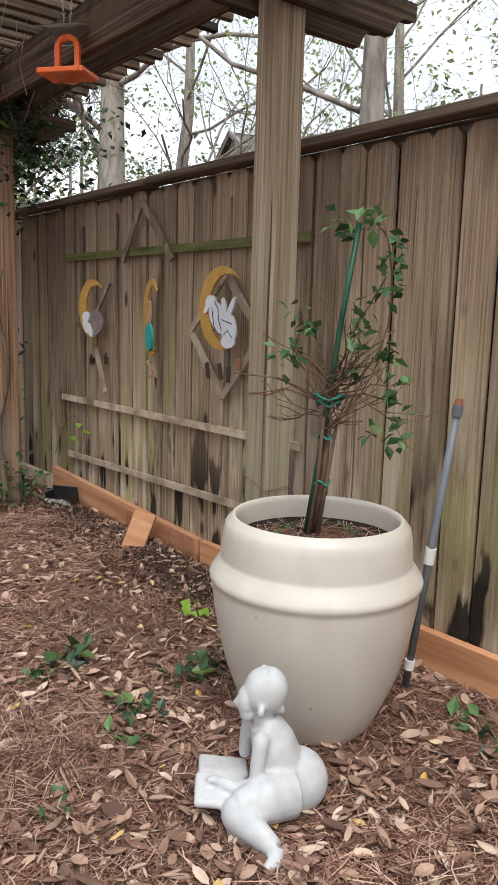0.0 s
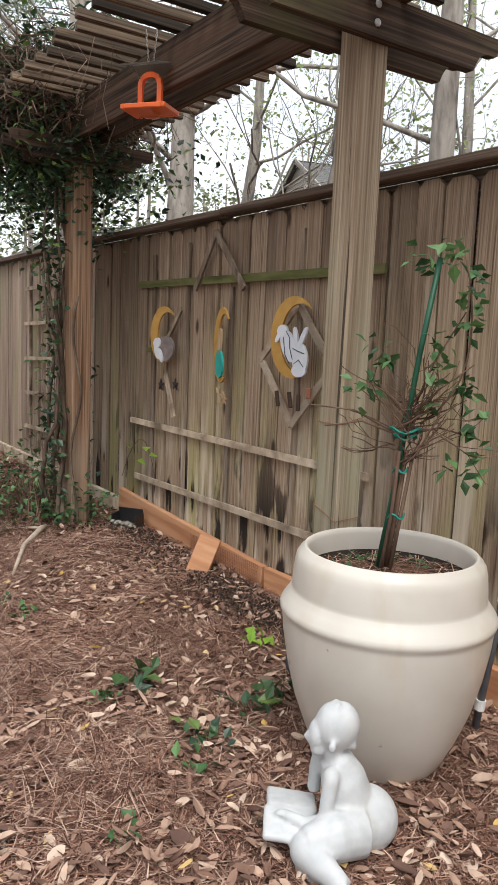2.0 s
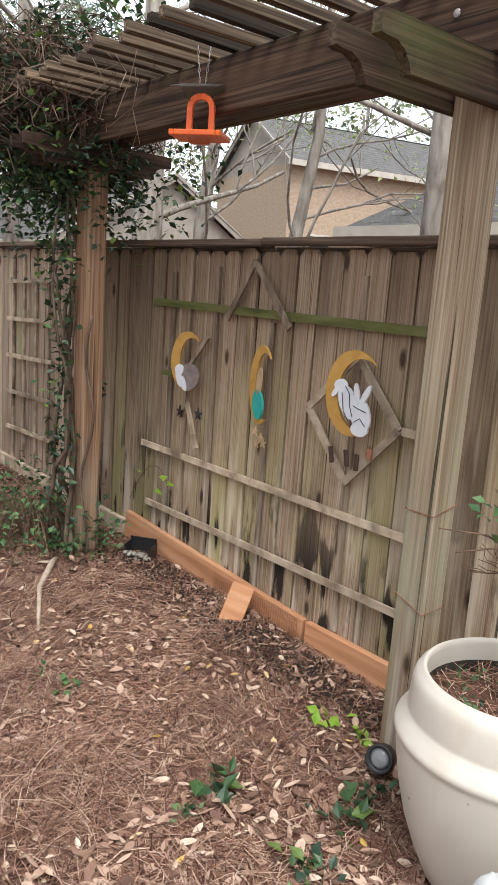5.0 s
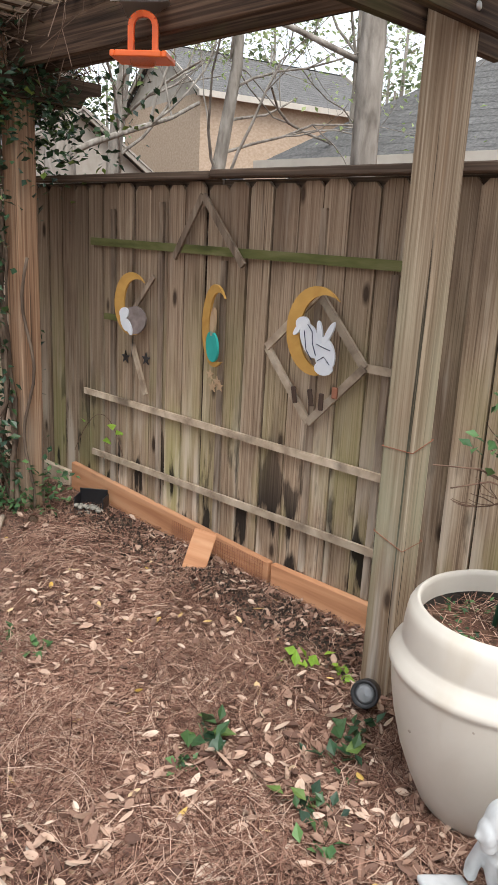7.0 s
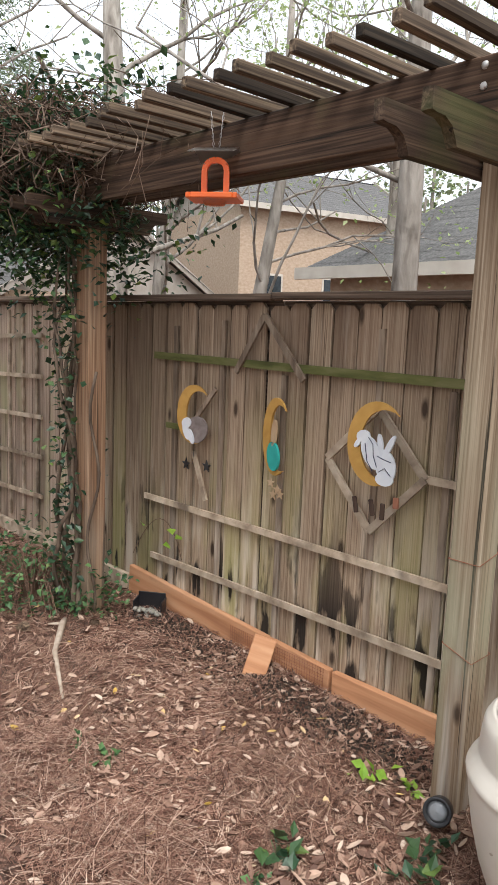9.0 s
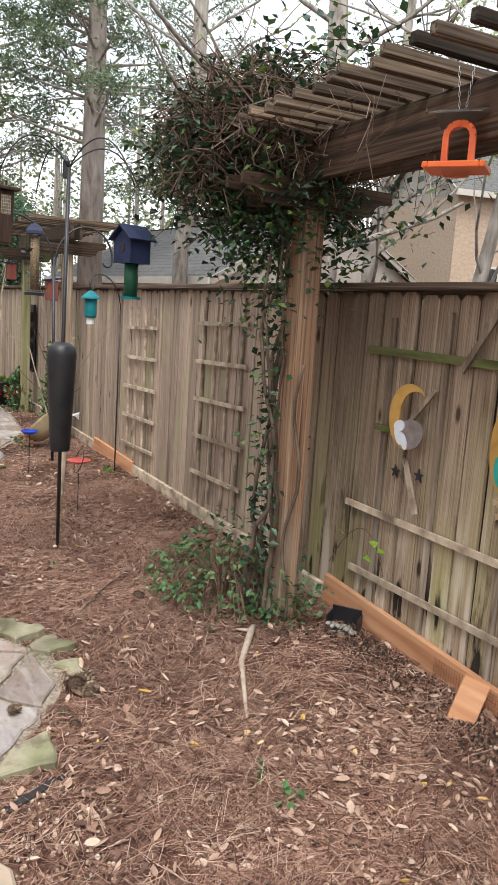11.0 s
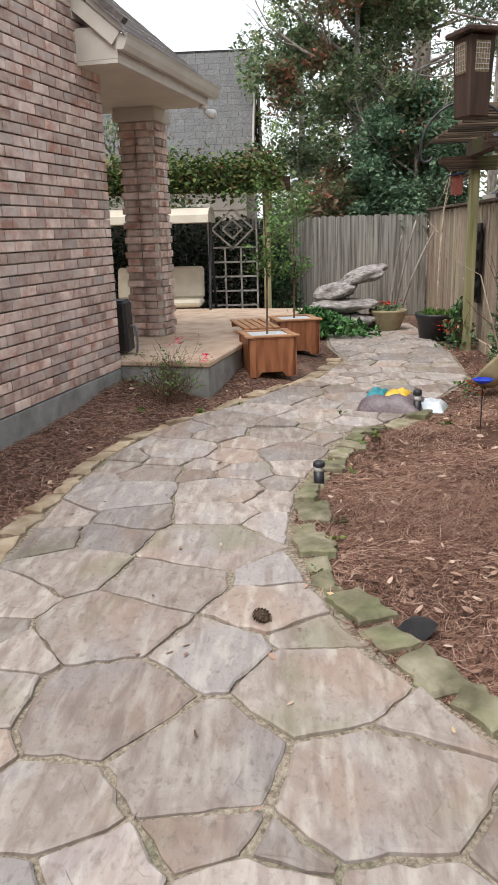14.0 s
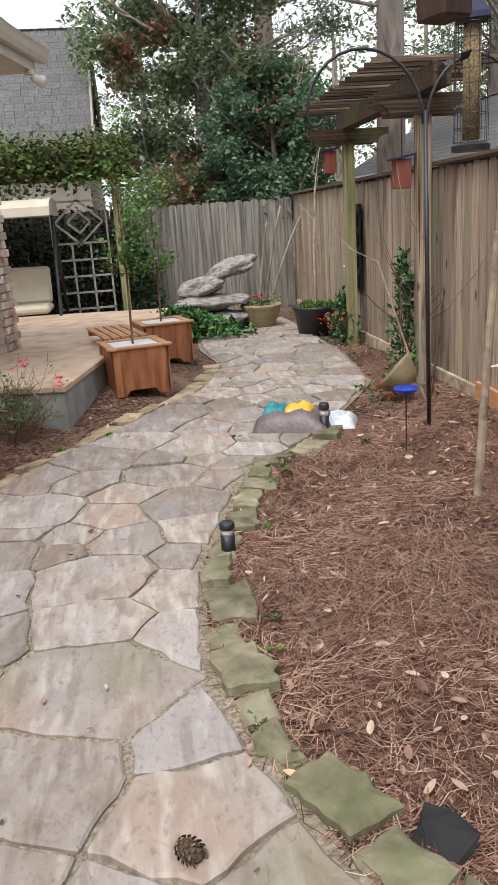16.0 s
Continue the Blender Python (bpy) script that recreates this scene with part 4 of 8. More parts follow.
# ---- small things along the fence ----
def fence_foot():
    b = thing("bait_box", pose(-3.92, 2.27, 0.03, 0, 0, 38) @ Matrix.Diagonal((0.72, 0.8, 0.62, 1)), "black open plastic box with a wire cage of pale stones", "box")
    bm = bmesh.new()
    block(bm, (0, 0.07, 0.10), (0.24, 0.010, 0.20), (8, 0, 0), 0.003)
    for x in (-0.12, 0.12):
        block(bm, (x, 0.0, 0.08), (0.010, 0.14, 0.15), (0, 0, 0), 0.003)
    block(bm, (0, 0.0, 0.006), (0.24, 0.14, 0.010), (0, 0, 0), 0.002)
    part("box_shell", bm, BLACK_METAL, b)
    rng = random.Random(1)
    bm = bmesh.new()
    for k in range(26):
        ball(bm, (rng.uniform(-0.10, 0.12), -0.09 + rng.uniform(-0.06, 0.06), rng.uniform(0.01, 0.09)), (0.026, 0.022, 0.016), (rng.uniform(0, 40), 0, rng.uniform(0, 180)), 8)
    part("stones", bm, STONE_PALE, b, "pale stones in the cage")
    bm = bmesh.new()
    for k in range(7):
        tube(bm, [(-0.12 + 0.04 * k, -0.16, 0), (-0.12 + 0.04 * k, -0.15, 0.075), (-0.11 + 0.04 * k, -0.03, 0.115)], 0.0018, 4)
    for z in (0.01, 0.04, 0.075):
        tube(bm, [(-0.13, -0.16, z), (0.13, -0.16, z)], 0.0018, 4)
    part("wire_cage", bm, BLACK_METAL, b)
    w = part("lumber_offcut", board((0.12, 0.036, 0.22), 0.004), KICK, None, m=pose(-2.93, 2.26, 0.10, -20, 16, 42))
    tagged(w, "orange lumber offcut leaning on the kick board", "lumber")
    mesh = thing("wire_mesh", pose(-2.95, FENCE_Y - 0.056, 0.0), "strip of wire mesh laid over the kick board", "wire mesh")
    bm = bmesh.new()
    for k in range(40):
        x = -0.36 + k * 0.018
        tube(bm, [(x, 0, -0.01), (x, 0, 0.125)], 0.0011, 3, False)
    for k in range(8):
        tube(bm, [(-0.36, 0, 0.002 + 0.017 * k), (0.345, 0, 0.002 + 0.017 * k)], 0.0011, 3, False)
    part("mesh", bm, RUST, mesh)


fence_foot()


# ---- orange bird feeder under the pergola ----
def orange_feeder():
    f = thing("bird_feeder", pose(-2.97, 1.90, 2.335, 0, 0, 38), "orange bird feeder with a clear roof hung on chains", "bird feeder")
    bm = bmesh.new()
    for s in (-1, 1):
        for axis in (0, 1):
            c = (s * 0.105, 0, 0.012) if axis == 0 else (0, s * 0.075, 0.012)
            block(bm, c, (0.022, 0.17, 0.024) if axis == 0 else (0.19, 0.022, 0.024), (0, 0, 0), 0.004)
    block(bm, (0, 0, 0.006), (0.20, 0.13, 0.01), (0, 0, 0), 0.003)
    part("tray", bm, ORANGE, f)
    bm = bmesh.new()
    pts = [(-0.05, 0, 0.02), (-0.05, 0, 0.13)] + [(-0.05 * math.cos(a), 0, 0.13 + 0.045 * math.sin(a)) for a in (0.5, 1.0, 1.57, 2.14, 2.64)] + [(0.05, 0, 0.13), (0.05, 0, 0.02)]
    for a, b in zip(pts, pts[1:]):
        strip(bm, a, b, 0.024, 0.02)
    part("arch", bm, ORANGE, f)
    bm = bmesh.new()
    for s in (-1, 1):
        block(bm, (0, s * 0.062, 0.205), (0.2, 0.135, 0.004), (-s * 17, 0, 0), 0.0)
    part("roof", bm, DUSTY, f, "dusty clear acrylic roof panels")
    bm = bmesh.new()
    lathe(bm, [(0.02, -0.022), (0.045, -0.02), (0.055, 0.0), (0.055, 0.004)], 24)
    part("cup", bm, ACRYLIC, f, "clear seed cup", True)
    bm = bmesh.new()
    for s in (-1, 1):
        for k in range(9):
            z = 0.225 + k * 0.018
            tube(bm, [Vector((s * (0.012 + 0.002 * k) + 0.004 * math.cos(t) * (k % 2), 0.004 * math.cos(t) * ((k + 1) % 2), z + 0.011 * math.sin(t))) for t in [q * 1.05 for q in range(7)]], 0.0012, 4, False)
    part("chain", bm, STEEL, f)


orange_feeder()

# ---- flagstone path ----
FLAG = material("flagstone", [(0.25, (0.23, 0.185, 0.158)), (0.5, (0.335, 0.285, 0.252)), (0.75, (0.42, 0.372, 0.335))], scale=(6, 11, 7), detail=10, rough=0.72, bump=0.85, bump_scale=2.0, distance=0.012,
                per_object=0.24, distortion=0.9, spec=0.3,
                stains=[((0.33, 0.235, 0.185), (0.8, 1.2, 1), 0.52, 0.60, 0.6), ((0.33, 0.305, 0.305), (1.0, 1.4, 1), 0.50, 0.60, 0.6), ((0.22, 0.185, 0.16), (38, 46, 40), 0.56, 0.66, 0.5), ((0.53, 0.485, 0.43), (4, 15, 4), 0.52, 0.66, 0.5), ((0.20, 0.15, 0.13), (3, 17, 5), 0.54, 0.66, 0.5), ((0.20, 0.19, 0.115), (1.7, 1.7, 1.7), 0.58, 0.68, 0.5), ((0.12, 0.098, 0.08), (16, 30, 20), 0.60, 0.70, 0.4)])
JOINT = material("joint_grit", [(0.3, (0.14, 0.115, 0.085)), (0.5, (0.30, 0.25, 0.19)), (0.72, (0.46, 0.40, 0.32))], scale=(60, 60, 60), detail=8, rough=1.0, bump=0.9, distance=0.008,
                 stains=[((0.12, 0.15, 0.07), 2.5, 0.56, 0.7, 0.5)])
EDGE = material("mossy_edging_stone", [(0.3, (0.11, 0.10, 0.06)), (0.5, (0.23, 0.205, 0.135)), (0.72, (0.36, 0.325, 0.235))], scale=(7, 7, 7), detail=8, rough=0.85, bump=0.6, distance=0.012, per_object=0.2,
                stains=[((0.17, 0.20, 0.085), 4, 0.5, 0.7, 0.55), ((0.10, 0.08, 0.055), 11, 0.6, 0.7, 0.6)])
TANEDGE = material("tan_edging_stone", [(0.3, (0.24, 0.17, 0.11)), (0.5, (0.36, 0.28, 0.19)), (0.72, (0.48, 0.40, 0.30))], scale=(7, 7, 7), detail=8, rough=0.85, bump=0.6, distance=0.012, per_object=0.2)
PEBBLE = islands("pea_gravel", [(0.0, (0.24, 0.15, 0.09)), (0.5, (0.46, 0.33, 0.22)), (0.85, (0.60, 0.48, 0.36)), (1.0, (0.66, 0.60, 0.52))], rough=0.7)

# large flagstones: centre and half width
STONES = [(-4.24, -0.41, 0.27), (-4.10, 0.18, 0.30), (-4.50, -0.75, 0.28), (-4.86, -0.40, 0.20), (-4.65, 0.02, 0.29), (-5.27, -0.18, 0.23), (-5.09, -0.90, 0.29), (-5.51, -0.70, 0.29),
          (-5.63, -1.20, 0.24), (-5.92, -0.56, 0.33), (-6.06, -1.10, 0.18), (-6.41, -0.56, 0.23), (-6.23, -0.24, 0.14), (-6.64, -0.24, 0.16), (-6.82, -0.58, 0.28), (-6.35, -1.02, 0.20),
          (-6.75, -1.15, 0.28), (-7.20, -1.10, 0.22), (-7.22, -0.45, 0.19), (-7.80, -1.00, 0.26), (-7.61, -0.53, 0.18), (-7.71, -0.12, 0.23), (-8.25, -0.19, 0.25), (-3.74, -0.59, 0.17),
          (-3.54, -0.20, 0.30), (-3.80, -0.12, 0.09), (-3.58, 0.26, 0.28), (-4.02, -0.80, 0.17), (-3.62, -0.80, 0.14), (-3.30, -0.60, 0.20), (-3.22, 0.05, 0.17)]


def clip_poly(poly, q, n):
    """Keeps the side of the line through q on which n points away."""
    out = []
    for k in range(len(poly)):
        a, b = poly[k], poly[(k + 1) % len(poly)]
        da, db = (a - q).dot(n), (b - q).dot(n)
        if da <= 0:
            out.append(a)
        if da * db < 0:
            out.append(a + (b - a) * (da / (da - db)))
    return out


def ragged(poly, rng, step, amount):
    """Cuts a polygon's sides into short, uneven pieces and rounds its corners."""
    out = []
    n = len(poly)
    for k in range(n):
        a, b = poly[k], poly[(k + 1) % n]
        l = (b - a).length
        m = max(2, int(l / step))
        cut = min(0.3, 0.006 / max(l, 0.02))
        side = Vector((-(b - a).y, (b - a).x)).normalized() if l > 1e-6 else Vector((0, 0))
        for j in range(m + 1):
            t = cut + (1 - 2 * cut) * j / m
            out.append(a + (b - a) * t + side * rng.gauss(0, amount * (1 if 0 < j < m else 0.4)))
    return out


def slab(bm, outline, z, thick, rng, crown=0.0):
    n = len(outline)
    c = sum(outline, Vector((0, 0))) / n
    tilt = Vector((rng.gauss(0, 0.006), rng.gauss(0, 0.006)))
    up = lambda p: z + tilt.dot(p - c)
    low = [bm.verts.new((p.x, p.y, z - thick)) for p in outline]
    mid = [bm.verts.new((p.x, p.y, up(p) - 0.007)) for p in outline]
    top = [bm.verts.new((*(p + (c - p).normalized() * 0.010), up(p))) for p in outline]
    inner = [bm.verts.new((*(c + (p - c) * 0.62), up(p) + crown + rng.gauss(0, 0.0012))) for p in outline]
    for r, s in ((low, mid), (mid, top), (top, inner)):
        for k in range(n):
            bm.faces.new((r[k], r[(k + 1) % n], s[(k + 1) % n], s[k]))
    bm.faces.new(inner)


def warp(p):
    """Bends the joints so that no stone is a plain polygon."""
    return p + Vector((noise.noise((p.x * 2.6, p.y * 2.6, 4)) * 0.022 + noise.noise((p.x * 8, p.y * 8, 14)) * 0.014, noise.noise((p.x * 2.6, p.y * 2.6, 24)) * 0.022 + noise.noise((p.x * 8, p.y * 8, 34)) * 0.014))


def flagstones():
    rng = random.Random(21)
    p = thing("path", pose(0, 0, 0), "irregular pinkish grey flagstone garden path with gritty joints", "path", kind="structure")
    verts, faces, row = [], [], 9
    xs = np.arange(-15.2, -2.6, 0.12)
    for x in xs:
        for k in range(row):
            y = left_edge(x) - 0.03 + (right_edge(x) - left_edge(x) + 0.06) * k / (row - 1)
            verts.append((x, y, lift(x, y) + 0.016))
    for i in range(len(xs) - 1):
        for k in range(row - 1):
            faces.append((i * row + k, (i + 1) * row + k, (i + 1) * row + k + 1, i * row + k + 1))
    bed = stuff_mesh("joint_bed", verts, faces, JOINT, True)
    bed.parent = p
    sites = [(Vector((x, y)), r) for x, y, r in STONES]
    for _ in range(6000):
        x = rng.uniform(-15.1, -2.7)
        q = Vector((x, rng.uniform(left_edge(x), right_edge(x))))
        r = rng.uniform(0.13, 0.27)
        if on_path(q.x, q.y, 0.08) and all((Vector(((o - q).x * 1.25, (o - q).y)).length > (ro + r) * 0.93) for o, ro in sites):
            sites.append((q, r))
    for s, r in sites:
        poly = [s + Vector(v) for v in ((-0.6, -0.6), (0.6, -0.6), (0.6, 0.6), (-0.6, 0.6))]
        for o, ro in sites:
            d = (o - s).length
            if 0 < d < 1.4:
                poly = clip_poly(poly, s + (o - s) * ((d * d + r * r - ro * ro) / (2 * d * d)), (o - s).normalized())
        for fn, sign in ((right_edge, 1), (left_edge, -1)):
            for dx in (-0.2, 0.2):
                a, b = Vector((s.x - 0.2 + dx, fn(s.x - 0.2 + dx))), Vector((s.x + 0.2 + dx, fn(s.x + 0.2 + dx)))
                n = Vector((-(b - a).y, (b - a).x)).normalized() * sign
                poly = clip_poly(poly, a, n)
        if len(poly) < 3:
            continue
        c = sum(poly, Vector((0, 0))) / len(poly)
        gap = rng.uniform(0.004, 0.016)
        poly = [v + (c - v).normalized() * gap * 1.35 for v in poly]
        bm = bmesh.new()
        out = [warp(v) - c for v in ragged(poly, rng, 0.06, 0.005)]
        slab(bm, out, 0.0, 0.05, rng)
        part("flagstone", bm, FLAG, p, m=pose(c.x, c.y, lift(c.x, c.y) + 0.034 + rng.uniform(-0.004, 0.004)))
    # edging stones
    rng = random.Random(31)
    for fn, x0, x1, mat, side, tall in ((right_edge, -3.95, -9.2, EDGE, 1, 0.075), (left_edge, -5.4, -12.0, TANEDGE, -1, 0.045)):
        x = x0
        while x > x1:
            l = rng.uniform(0.17, 0.36) if side > 0 else rng.uniform(0.2, 0.4)
            y0, y1 = fn(x), fn(x - l * 0.9)
            ang = math.atan2(y1 - y0, -l * 0.9)
            step = l * 0.9 * abs(math.cos(ang))
            w = rng.uniform(0.10, 0.21)
            cx, cy = x - step / 2, (fn(x) + fn(x - step)) / 2
            nx, ny = -math.sin(ang), math.cos(ang)
            if ny * side < 0:
                nx, ny = -nx, -ny
            cx, cy = cx + nx * (w / 2 + 0.02), cy + ny * (w / 2 + 0.02)
            base = [Vector((-l / 2, -w / 2)), Vector((l / 2, -w / 2 * rng.uniform(0.7, 1.1))), Vector((l / 2 * rng.uniform(0.6, 1.0), w / 2)), Vector((-l / 2 * rng.uniform(0.7, 1.0), w / 2 * rng.uniform(0.8, 1.2)))]
            bm = bmesh.new()
            slab(bm, ragged(base, rng, 0.045, 0.011), tall * rng.uniform(0.2, 0.7), 0.11, rng, 0.004)
            part("edging_stone", bm, mat, p, m=pose(cx, cy, lift(cx, cy) + 0.005, rng.uniform(-7, 7), rng.uniform(-6, 6), math.degrees(ang) + rng.uniform(-8, 8)))
            x -= step + rng.uniform(0.01, 0.05)
    bm = bmesh.new()
    slab(bm, ragged([Vector(v) for v in ((-0.05, -0.06), (0.08, -0.14), (0.09, 0.09), (-0.11, 0.10))], rng, 0.06, 0.006), 0.045, 0.1, rng)
    part("edging_stone", bm, EDGE, p, m=pose(-3.32, 0.41, 0.01, 4, 3, 0))
    # pale stepping stones on the gravel
    for c, r in (((-1.74, 0.38), 0.25), ((-2.70, 0.12), 0.17)):
        bm = bmesh.new()
        out = [Vector((r * (1 + 0.12 * math.sin(2.3 * k)) * math.cos(k * 0.7854), r * 0.8 * math.sin(k * 0.7854))) for k in range(8)]
        slab(bm, ragged(out, rng, 0.06, 0.005), 0.0, 0.05, rng)
        s = part("stepping_stone", bm, STEP, None, m=pose(c[0], c[1], lift(*c) + 0.04, 0, 0, 20))
        tagged(s, "pale tan flat stepping stone with small pits", "stepping stone", "stepping stones")


STEP = material("pale_stepping_stone", [(0.3, (0.38, 0.29, 0.21)), (0.7, (0.50, 0.40, 0.31))], scale=(5, 5, 5), rough=0.8, bump=0.3, distance=0.005, stains=[((0.16, 0.11, 0.08), 18, 0.68, 0.72, 0.9)])


def gravel():
    rng = np.random.default_rng(5)
    verts, faces = [], []
    for _ in range(5200):
        x, y = rng.uniform(-3.6, -0.6), rng.normal(0.05, 0.45)
        if on_path(x, y, 0.02) or y > 0.75 + 0.2 * math.sin(x * 3) or y < -1.2:
            continue
        s = rng.uniform(0.004, 0.011)
        k, z = len(verts), lift(x, y) + 0.004
        a = rng.uniform(0, 6.28)
        for j in range(5):
            t = a + j * 1.2566
            verts.append((x + s * math.cos(t) * 1.25, y + s * math.sin(t), z))
        for j in range(5):
            t = a + j * 1.2566 + 0.3
            verts.append((x + s * 0.7 * math.cos(t) * 1.25, y + s * 0.7 * math.sin(t), z + s * 0.75))
        faces += [(k + j, k + (j + 1) % 5, k + 5 + (j + 1) % 5, k + 5 + j) for j in range(5)] + [tuple(k + 5 + j for j in range(5))]
    g = stuff_mesh("gravel", verts, faces, PEBBLE)
    tagged(g, "tan pea gravel scattered at the path's end", "gravel", kind="stuff")


flagstones()
gravel()

# ---- brick house with a porch ----
BRICK = material("mixed_brick", [(0.3, (0.40, 0.25, 0.205)), (0.5, (0.58, 0.43, 0.37)), (0.7, (0.70, 0.58, 0.515))], scale=(9, 9, 9), rough=0.9, bump=0.4, distance=0.006, per_object=0.3,
                 stains=[((0.44, 0.19, 0.135), (3, 3, 5), 0.56, 0.66, 0.7), ((0.50, 0.44, 0.415), (4, 4, 6), 0.5, 0.64, 0.6), ((0.62, 0.55, 0.48), (14, 14, 14), 0.55, 0.68, 0.6)])
BRICK_I = material("mixed_brick_joined", [(0.3, (0.40, 0.25, 0.205)), (0.5, (0.58, 0.43, 0.37)), (0.7, (0.70, 0.58, 0.515))], scale=(9, 9, 9), rough=0.9, bump=0.4, distance=0.006, tone=0.3,
                   stains=[((0.44, 0.19, 0.135), (3, 3, 5), 0.56, 0.66, 0.7), ((0.50, 0.44, 0.415), (4, 4, 6), 0.5, 0.64, 0.6), ((0.62, 0.55, 0.48), (14, 14, 14), 0.55, 0.68, 0.6)])
MORTAR = material("pale_mortar", [(0.3, (0.58, 0.52, 0.45)), (0.7, (0.68, 0.63, 0.56))], scale=(40, 40, 40), rough=1.0, bump=0.4, distance=0.004)
CONCRETE = material("grey_concrete", [(0.3, (0.22, 0.22, 0.21)), (0.7, (0.35, 0.35, 0.34))], scale=(6, 6, 6), rough=0.95, bump=0.4, distance=0.006, stains=[((0.13, 0.14, 0.10), 2, 0.55, 0.7, 0.5)])
PATIO_TOP = material("tan_patio", [(0.3, (0.42, 0.29, 0.21)), (0.5, (0.54, 0.40, 0.30)), (0.7, (0.62, 0.49, 0.38))], scale=(4, 4, 4), rough=0.85, bump=0.25, distance=0.005)
TRIM = material("beige_trim", [(0.3, (0.52, 0.47, 0.41)), (0.7, (0.62, 0.58, 0.51))], scale=(3, 3, 3), rough=0.6, bump=0.05)
SHINGLE = material("grey_shingle", [(0.3, (0.10, 0.098, 0.097)), (0.5, (0.145, 0.142, 0.14)), (0.7, (0.19, 0.186, 0.182))], scale=(22, 22, 22), rough=0.95, bump=0.3, distance=0.004, tone=0.10, spec=0.1)
BROWN_SHINGLE = material("brown_shingle", [(0.3, (0.06, 0.05, 0.045)), (0.7, (0.14, 0.12, 0.11))], scale=(22, 22, 22), rough=0.95, bump=0.3, tone=0.2)
SIDING = material("tan_siding", [(0.3, (0.36, 0.32, 0.27)), (0.7, (0.44, 0.40, 0.35))], scale=(4, 4, 4), rough=0.8)
TAN_BRICK = material("far_tan_brick", [(0.3, (0.42, 0.31, 0.22)), (0.7, (0.54, 0.42, 0.32))], scale=(9, 9, 14), rough=0.9, bump=0.2)

HOUSE = pose(-9.95, -1.79, 0, 0, 0, -11)
X_CORNER = 0.27
B_L, B_H, B_D, J = 0.240, 0.074, 0.09, 0.011


def brick_bm(l=B_L):
    return board((l, B_D, B_H), 0.004)


def joined_bricks(spots, name, parent):
    """Brick boxes as one mesh: (x, y, z, length, turn) in the parent's frame."""
    verts, faces = [], []
    for x, y, z, l, tn in spots:
        k, c, s = len(verts), math.cos(tn), math.sin(tn)
        e = 0.004
        for dz, q in ((-B_H / 2, e), (-B_H / 2 + e, 0), (B_H / 2 - e, 0), (B_H / 2, e)):
            for dx, dy in ((-l / 2 + q, -B_D / 2 + q), (l / 2 - q, -B_D / 2 + q), (l / 2 - q, B_D / 2 - q), (-l / 2 + q, B_D / 2 - q)):
                verts.append((x + c * dx - s * dy, y + s * dx + c * dy, z + dz))
        for r in range(3):
            for j in range(4):
                faces.append((k + r * 4 + j, k + r * 4 + (j + 1) % 4, k + r * 4 + 4 + (j + 1) % 4, k + r * 4 + 4 + j))
        faces.append(tuple(k + 12 + j for j in range(4)))
    ob = stuff_mesh(name, verts, faces, BRICK_I)
    ob.parent = parent
    return tagged(ob, kind="stuff")


def shingle_rows(bm, width, run, rise, rows, rng, thick=0.012):
    """Overlapping shingles on a slope that climbs along +y."""
    for r in range(rows):
        y0, y1 = run * r / rows, run * (r + 1.25) / rows
        z0, z1 = rise * r / rows + thick * 0.6, rise * (r + 1.25) / rows + thick * 0.3
        x = -rng.uniform(0, 0.3)
        while x < width:
            w = rng.uniform(0.16, 0.34)
            a, b = max(0, x), min(width, x + w - 0.006)
            if b - a > 0.03:
                vs = [bm.verts.new(q) for q in ((a, y0, z0), (b, y0, z0), (b, y1, z1), (a, y1, z1), (a, y0, z0 - thick), (b, y0, z0 - thick))]
                bm.faces.new(vs[:4])
                bm.faces.new((vs[4], vs[5], vs[1], vs[0]))
            x += w


